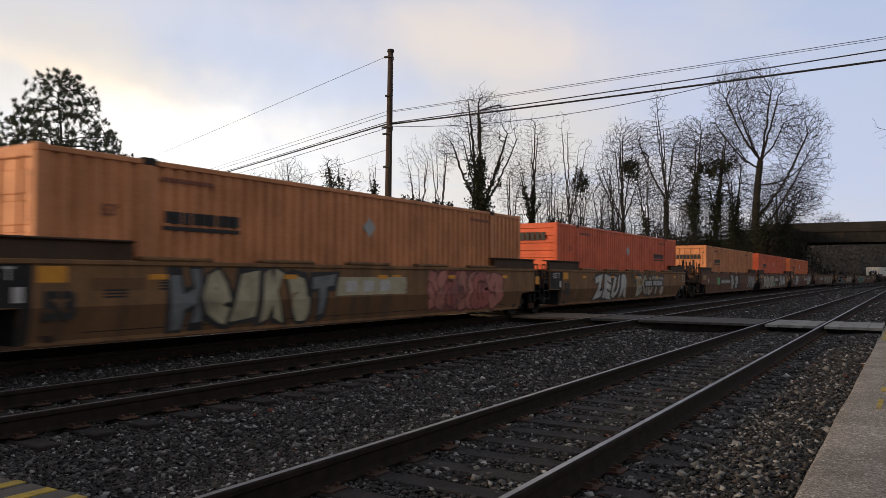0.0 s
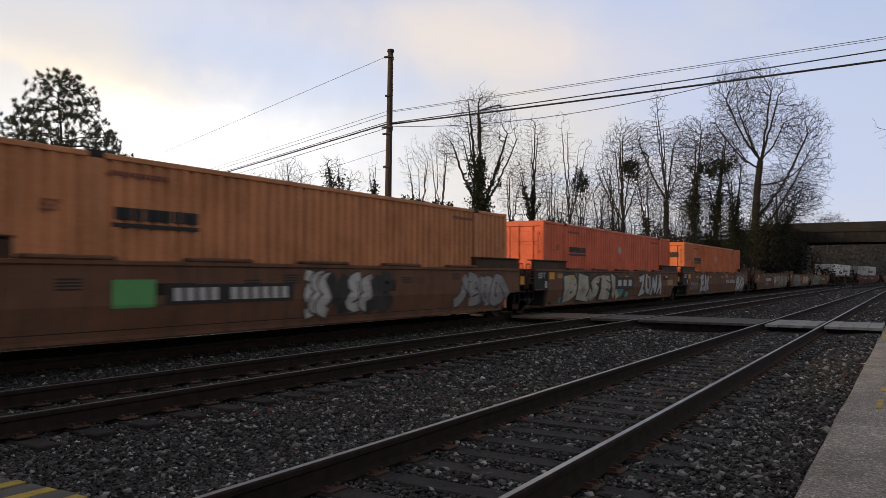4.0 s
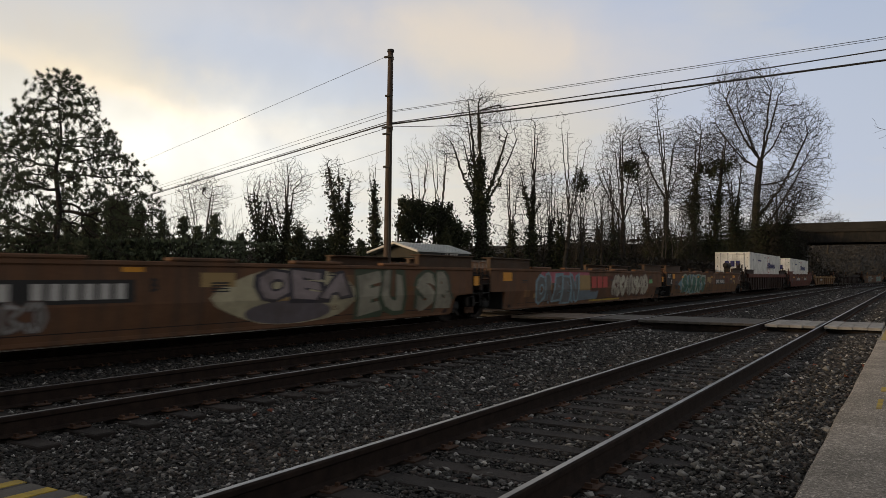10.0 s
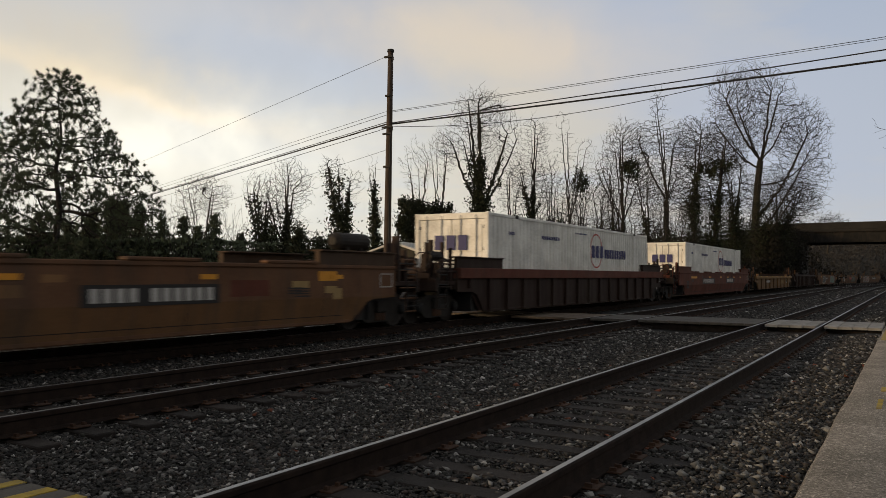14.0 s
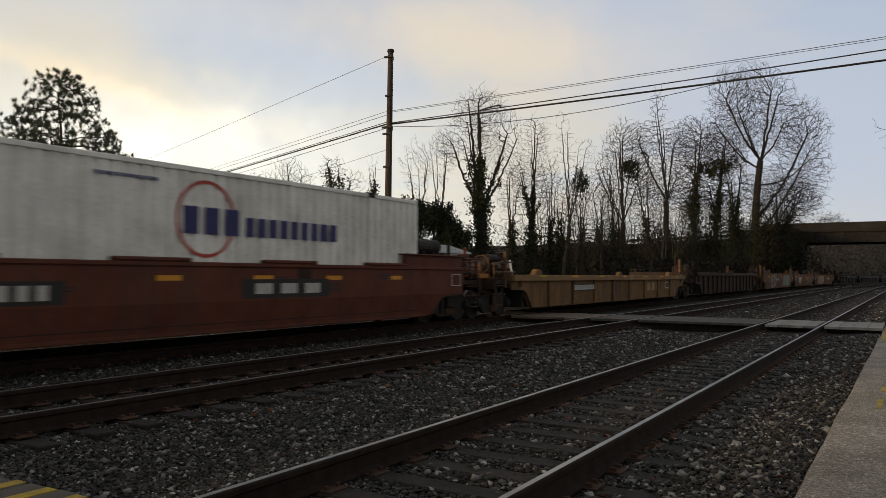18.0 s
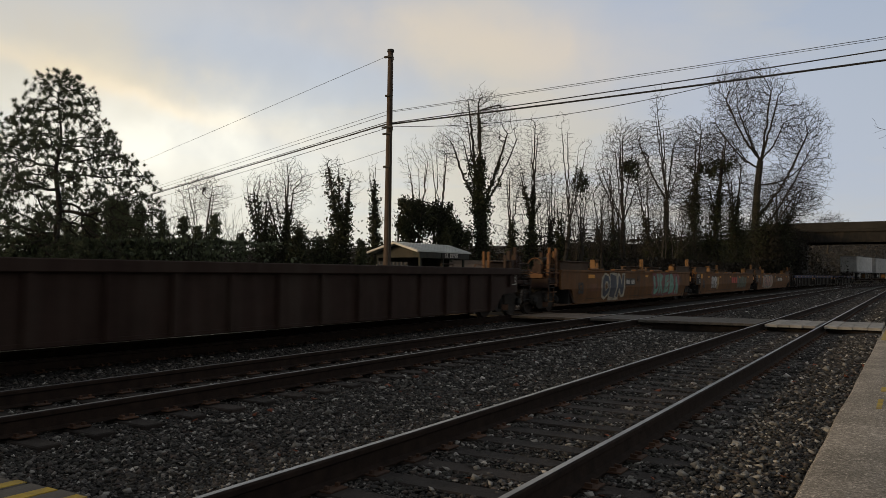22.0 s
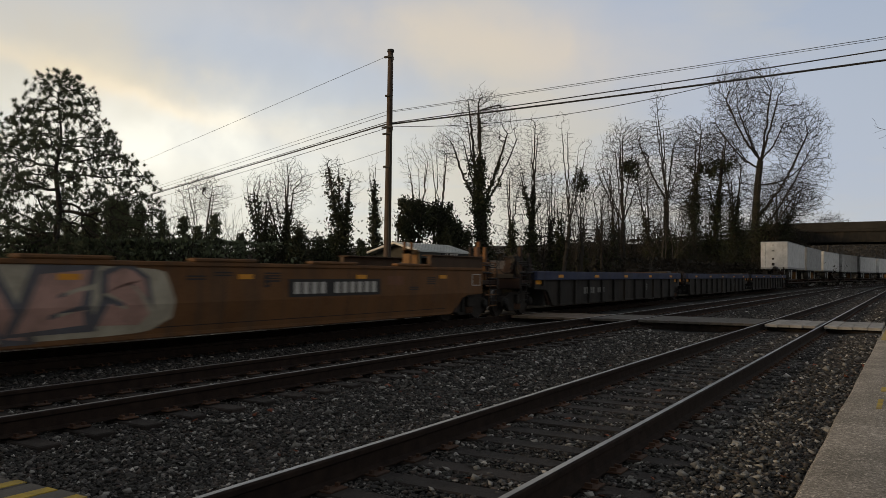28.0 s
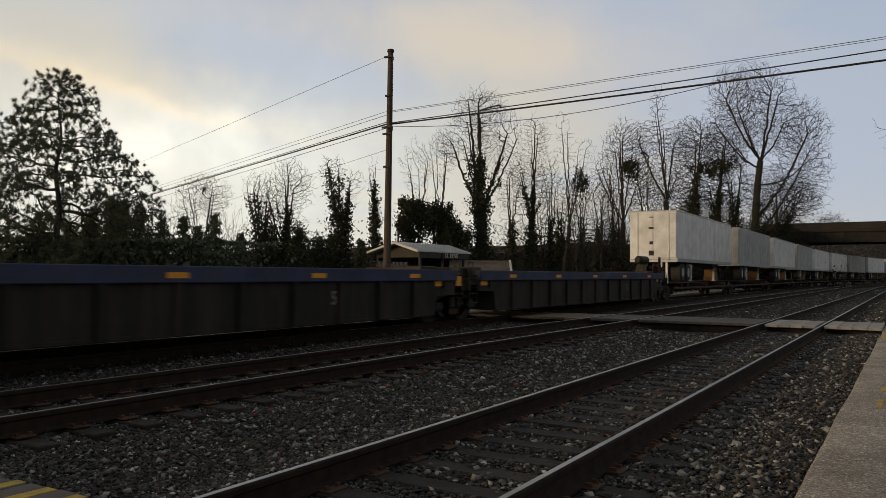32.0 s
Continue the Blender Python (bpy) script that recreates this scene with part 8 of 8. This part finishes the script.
    marks(u, 129.1, 147.2, [("yellow_patch", 136.2, 137.3, 0.74, 1.30, "tan_patch"), ("amber_patch", 129.9, 130.5, 1.12, 1.38, "amber"), ("green_sticker", 145.1, 145.6, 0.94, 1.12, "green_sign"), ("yellow_band", 137.4, 141.0, 0.29, 0.37, "yellow_line")])
    letter_bars("logo_bar", u, 1.508, 137.4 - q, 139.3 - q, 0.82, 1.26, 3, MAT["letter_red"], 0.18, "dull red bars of a mark")
    graffiti(u, 139.9 - q, 144.7 - q, 0.42, 1.36, [("bone", (0.40, 0.36, 0.28)), ("cream_grey", (0.43, 0.395, 0.305))], ("clay", (0.10, 0.05, 0.04)), 72, 5, weight=1.5)

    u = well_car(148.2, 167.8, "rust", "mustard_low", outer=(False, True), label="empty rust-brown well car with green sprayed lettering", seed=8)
    wear(u, 148.2, 167.8, ('tan_patch', 'brown', 'oxide', 'mustard'), 8, 14)
    q = 158.0
    ends_data(u, 148.2, 167.8), fifty_three(u, 148.2, 167.8, 149.7, 150.5), number_panel(u, 148.2, 167.8, 159.6, 162.3)
    g, n = Geo(), 24
    bent(g, [(153.7 - q + 3.1 * math.cos(i * math.tau / n) + 0.25 * math.sin(4 * i), 0.86 + 0.52 * math.sin(i * math.tau / n)) for i in range(n)], 1.5022)
    part("sprayed_ground", g, spray("dull_sky", (0.11, 0.22, 0.26)), u, "blue sprayed ground")
    sprayed_word(u, "SARKS", 151.2 - q, 156.7 - q, 0.33, 1.38, ("green", (0.03, 0.115, 0.075)), ("pale_edge", (0.33, 0.36, 0.30)), slant=0.12)
    marks(u, 148.2, 167.8, [("tan_patch", 165.2, 165.6, 0.9, 1.05, "tan_patch"), ("tan_patch", 164.2, 164.7, 1.02, 1.16, "tan_patch"), ("amber_patch", 165.0, 165.6, 1.16, 1.36, "amber")])

    u = well_car(170.75, 190.6, "soot", outer=(True, True), ribs=17, label="dark red-brown well car with ribbed sides", seed=9, top=1.46, hatch=(True, True), chord="oxide")
    u = well_car(194.2, 214.5, "oxide", outer=(True, True), label="dark red well car with smooth sides", seed=10)
    wear(u, 194.2, 214.5, ('oxide', 'soot'), 9, 4)
    q = 204.35
    marks(u, 194.2, 214.5, [("reflector", 196.8, 198.2, 1.16, 1.27, "amber")] + [("reflector", a, a + 0.5, 1.18, 1.27, "amber") for a in (201.2, 204.4, 206.6, 208.7, 211.0)])
    part("number_panel", Geo().box(1.502, 1.506, 199.5 - q, 202.8 - q, 0.84, 1.18), MAT["letter_black"], u, "black panel of a car number")
    letter_bars("number_bar", u, 1.508, 199.7 - q, 202.6 - q, 0.90, 1.12, 10, MAT["letter_white"], 0.42, "white bars of a car number")
    fifty_three(u, 194.2, 214.5, 195.6, 196.4)
    part("logo_panel", Geo().box(1.502, 1.506, 206.3 - q, 208.8 - q, 0.84, 1.20), MAT["letter_black"], u, "black panel with pale bars")
    letter_bars("logo_bar", u, 1.510, 206.5 - q, 208.6 - q, 0.92, 1.12, 3, MAT["letter_white"], 0.35)

    u = well_car(217.5, 238.4, "yellow_car", outer=(True, True), ribs=10, label="low empty yellow well car with ribbed sides", seed=11, top=1.28, hatch=(False, False))
    q = 227.95
    part("number_panel", Geo().box(1.502, 1.506, 222.4 - q, 224.9 - q, 0.72, 1.0), MAT["letter_black"], u, "black panel of a car number")
    letter_bars("number_bar", u, 1.568, 222.5 - q, 224.8 - q, 0.77, 0.95, 10, MAT["letter_white"], 0.25)
    side_text("length_mark", "53", 0.34, MAT["letter_black"], u, 1.508, 227.3 - q, 0.82, 0.006)
    for k in range(7):
        part("reflector", Geo().box(1.621, 1.626, -8.6 + k * 2.85, -8.05 + k * 2.85, 1.235, 1.30), MAT["amber" if k % 2 else "yellow_line"], u, "amber reflective strip")
    letter_bars("faded_bar", u, 1.508, 231.6 - q, 233.9 - q, 0.62, 0.98, 3, MAT["tan_patch"], 0.4, "faded pale bars of a mark")
    part("data_plate", Geo().box(1.502, 1.507, 234.9 - q, 235.5 - q, 0.68, 1.0), MAT["letter_white"], u, "pale framed data plate")
    letter_bars("data_bar", u, 1.510, 234.95 - q, 235.45 - q, 0.72, 0.96, 3, MAT["letter_black"], 0.15)
    for y in (-8.2, 8.3):
        part("container_guide", Geo().prism([(y - 0.34, 1.3), (y + 0.34, 1.3), (y + 0.2, 1.48), (y - 0.1, 1.50)], 1.22, 1.40), MAT["yellow_car"], u, "bent yellow container guide")
        part("container_guide", Geo().prism([(y - 0.34, 1.3), (y + 0.34, 1.3), (y + 0.2, 1.48), (y - 0.1, 1.50)], -1.40, -1.22), MAT["yellow_car"], u, "bent yellow container guide")

    u = well_car(241.3, 261.4, "soot", outer=(True, True), ribs=16, label="empty sooty brown well car with ribbed sides", seed=12, top=1.48, hatch=(False, False))
    marks(u, 241.3, 261.4, [("reflector", a, a + 0.4, 1.36, 1.43, "plate") for a in (244, 247.2, 250.5, 253.8, 257)])

    for (a, b, o, lab, sd) in ((265.1, 283.5, (True, False), "empty brown-orange well car with black and mint sprayed lettering", 13), (285.0, 303.6, (False, False), "empty brown-orange well car with sprayed figures", 14), (305.0, 324.5, (False, True), "empty brown-orange well car with white and pink sprayed lettering", 15)):
        u = well_car(a, b, "ochre", outer=o, label=lab, seed=sd, posts=(1 if sd == 13 else 0, 2 if sd < 15 else 1))
        q = (a + b) / 2
        fifty_three(u, a, b, a + 1.4, a + 2.4)
        wear(u, a, b, ("rust", "brown", "mustard_low"), sd, 6)
        if sd > 13:
            ends_data(u, a, b)
        for k in (-5.2, 6.4):
            part("guide_bracket", Geo().box(1.16, 1.36, k - 0.22, k - 0.12, 1.50, 1.92).box(1.16, 1.36, k + 0.12, k + 0.22, 1.50, 1.92).box(1.16, 1.36, k - 0.22, k + 0.22, 1.82, 1.92), MAT["yellow_car"], u, "yellow container guide")
        if sd == 13:
            sprayed_word(u, "OIN", 269.3 - q, 272.1 - q, 0.36, 1.40, ("ink", (0.05, 0.06, 0.08)), ("bone", (0.40, 0.36, 0.28)))
            number_panel(u, a, b, 272.3, 273.6, 0.88, 1.18, count=4)
            side_text("bay_mark", "A", 0.3, MAT["letter_black"], u, 1.508, 274.0 - q, 1.1, 0.006)
            g = Geo()
            bent(g, [(276.3 - q, 0.5), (276.6 - q, 0.36), (281.2 - q, 0.34), (281.4 - q, 1.2), (281.0 - q, 1.44), (276.7 - q, 1.44)], 1.5022)
            part("sprayed_ground", g, spray("dull_rose", (0.24, 0.09, 0.09)), u, "dull rose sprayed ground")
            sprayed_word(u, "UKEBA", 276.5 - q, 281.2 - q, 0.33, 1.42, ("mint", (0.16, 0.32, 0.26)), ("plum", (0.16, 0.05, 0.06)))
            marks(u, a, b, [("amber_patch", 267.8, 268.5, 1.20, 1.33, "amber"), ("reflector", 275.2, 275.6, 1.25, 1.32, "amber")])
        elif sd == 14:
            graffiti(u, 289.0 - q, 290.4 - q, 0.55, 1.28, [("silver", (0.46, 0.45, 0.44))], ("black", (0.025, 0.024, 0.024)), 141, 2, weight=1.6)
            g = Geo()
            bent(g, [(290.5 - q, 0.5), (290.95 - q, 0.5), (291.25 - q, 1.25), (290.3 - q, 1.25)], 1.5035)
            part("sprayed_figure", g, spray("tan_ice", (0.33, 0.22, 0.10)), u, "tan sprayed cup shape")
            letter_bars("logo_bar", u, 1.508, 295.1 - q, 297.2 - q, 0.84, 1.22, 3, MAT["letter_red"], 0.2, "dull red bars of a mark")
            graffiti(u, 297.0 - q, 300.6 - q, 0.45, 1.34, [("moss", (0.11, 0.13, 0.09))], ("ink", (0.05, 0.06, 0.08)), 142, 4, weight=0.9)
            side_text("bay_mark", "C", 0.3, MAT["letter_black"], u, 1.508, 292.9 - q, 1.05, 0.006)
        else:
            g = Geo()
            bent(g, [(311.0 - q + 2.65 * math.copysign(abs(math.cos(i * math.tau / 28)) ** 0.45, math.cos(i * math.tau / 28)) + 0.10 * math.sin(5 * i), 0.87 + 0.55 * math.copysign(abs(math.sin(i * math.tau / 28)) ** 0.4, math.sin(i * math.tau / 28))) for i in range(28)], 1.5022)
            part("sprayed_ground", g, spray("bone", (0.40, 0.36, 0.28)), u, "bone sprayed ground")
            sprayed_word(u, "DAES", 308.9 - q, 313.2 - q, 0.36, 1.38, ("blush", (0.40, 0.24, 0.20)), ("slate_dark", (0.10, 0.10, 0.115)))
            number_panel(u, a, b, 316.4, 319.5, 0.84, 1.20)
            side_text("bay_mark", "B", 0.3, MAT["letter_black"], u, 1.508, 315.8 - q, 1.14, 0.006)

    for a, b, o, sd in ((328.1, 346.5, (True, False), 16), (348.0, 366.5, (False, False), 17), (367.9, 386.8, (False, True), 18)):
        u = well_car(a, b, "char", outer=o, ribs=13, chord="blue_chord", label="empty sooty well car with a dark blue top edge", seed=sd, top=1.40, hatch=(False, False))
        q = (a + b) / 2
        for k in range(5):
            y = a - q + 2.0 + k * 3.6
            part("reflector", Geo().box(1.601, 1.606, y - 0.22, y + 0.22, 1.22, 1.32), MAT["amber"], u, "amber reflective strip")
        if sd == 16:
            letter_bars("owner_bar", u, 1.508, 332.5 - q, 333.7 - q, 0.62, 0.86, 4, MAT["letter_faded"], 0.3, "pale bars of a car number")
            letter_bars("owner_bar", u, 1.508, 334.0 - q, 334.8 - q, 0.64, 0.84, 4, MAT["letter_faded"], 0.3)
        side_text("length_mark", "53" if sd == 16 else "5", 0.4, MAT["letter_faded"], u, 1.508, (340.5 if sd == 16 else a + 13.4) - q, 0.78, 0.006)
        for y in (a - q - 0.1, b - q - 1.2):
            part("deck_box", Geo().box(0.55, 1.2, y, y + 0.8, 1.40, 1.53, 0.03), MAT["grime"], u)
            part("amber_patch", Geo().box(1.502, 1.507, y + 0.2, y + 0.6, 1.0, 1.24), MAT["amber"], u)
    # the lead car, mostly gone by when the view opens
    well_car(-13.4, 4.1, "mustard", "mustard_low", label="weathered mustard-coloured well car", seed=19)

    c = container(6.51, "orange", "doors", "orange corrugated container riding in a well car")
    orange_lettering(c, 2.27, dia=-0.02)
    c = container(25.70, "red_orange", "ribs", "red-orange corrugated container with a ribbed end")
    orange_lettering(c, 12.05, dia=-0.02, dia_label="pale diamond placard")
    front_bars(c, -1.0, 0.85, 2.55, 2.85, 9, "letter_black")
    c = container(49.07, "orange", "doors", "orange corrugated container with barred doors")
    orange_lettering(c, 2.28, dia=None)
    front_bars(c, -0.95, 0.95, 2.35, 2.62, 9, "letter_black")
    c = container(68.07, "red_orange", "doors", "bright red-orange corrugated container")
    orange_lettering(c, 2.30, dia=-0.02, dia_label="pale diamond placard")
    c = container(87.30, "deep_orange", "doors", "orange corrugated container with pale doors")
    orange_lettering(c, 2.30, dia=0.02, dia_label="blue-grey diamond placard")
    front_bars(c, -0.95, 0.95, 2.35, 2.62, 9, "letter_black")
    for s in (172.89, 196.37):
        white_lettering(container(s, "container_white", "doors", "white corrugated container with navy lettering bars"))

    s, k = 389.2, 0
    while s < 760:
        spine_car(s, s + 17.0, 30 + k, first=(k == 0))
        trailer(s + (1.4 if k == 0 else 1.9), 14.5, "trailer_white" if k in (0, 2, 4, 5, 7, 9, 10) else "trailer_grey", "white road trailer on a spine car" if k in (0, 2, 4, 5, 7, 9, 10) else "dull grey road trailer on a spine car", side=k < 3)
        s += 17.0
        k += 1


make_train()


# ---- what moves ----
def motions():
    """The train rolls by at a steady pace; every car and load keeps its place in it."""
    for ob in list(scene.objects):
        if ob.parent or "sigma" not in ob:
            continue
        sigma = ob["sigma"]
        del ob["sigma"]
        # straight running needs two rows; the bend wants more
        out = min(int(SECONDS), math.ceil(max(0.0, sigma - BEND_AT + 14) / SPEED))
        times = set(range(0, out + 1)) | {0, int(SECONDS)}
        rows = []
        for t in sorted(times):
            x, y, h = on_line(TRACK_3, sigma - SPEED * t)
            rows.append((t, pose(x, y, 0, 0, 0, -h)))
        walk(ob, rows)
    # wheels turn while they are near enough to be told apart
    for ob, sigma, sy in SPINS:
        t0, t1 = (sigma - 40) / SPEED, (sigma + 3) / SPEED
        t0, t1 = max(t0, 0.0), min(t1, SECONDS)
        if t1 - t0 < 0.2:
            continue
        rows = []
        for k in range(math.ceil(t0 * FPS), math.floor(t1 * FPS) + 1):
            t = k / FPS
            rows.append((t, pose(0, sy, WHEEL_R + 0.002, math.degrees(SPEED * t / WHEEL_R) % 360)))
        if rows[0][0] > 0.04:
            rows.insert(0, (0.0, rows[0][1]))
        if rows[-1][0] < SECONDS - 0.04:
            rows.append((SECONDS, rows[-1][1]))
        walk(ob, rows)


motions()
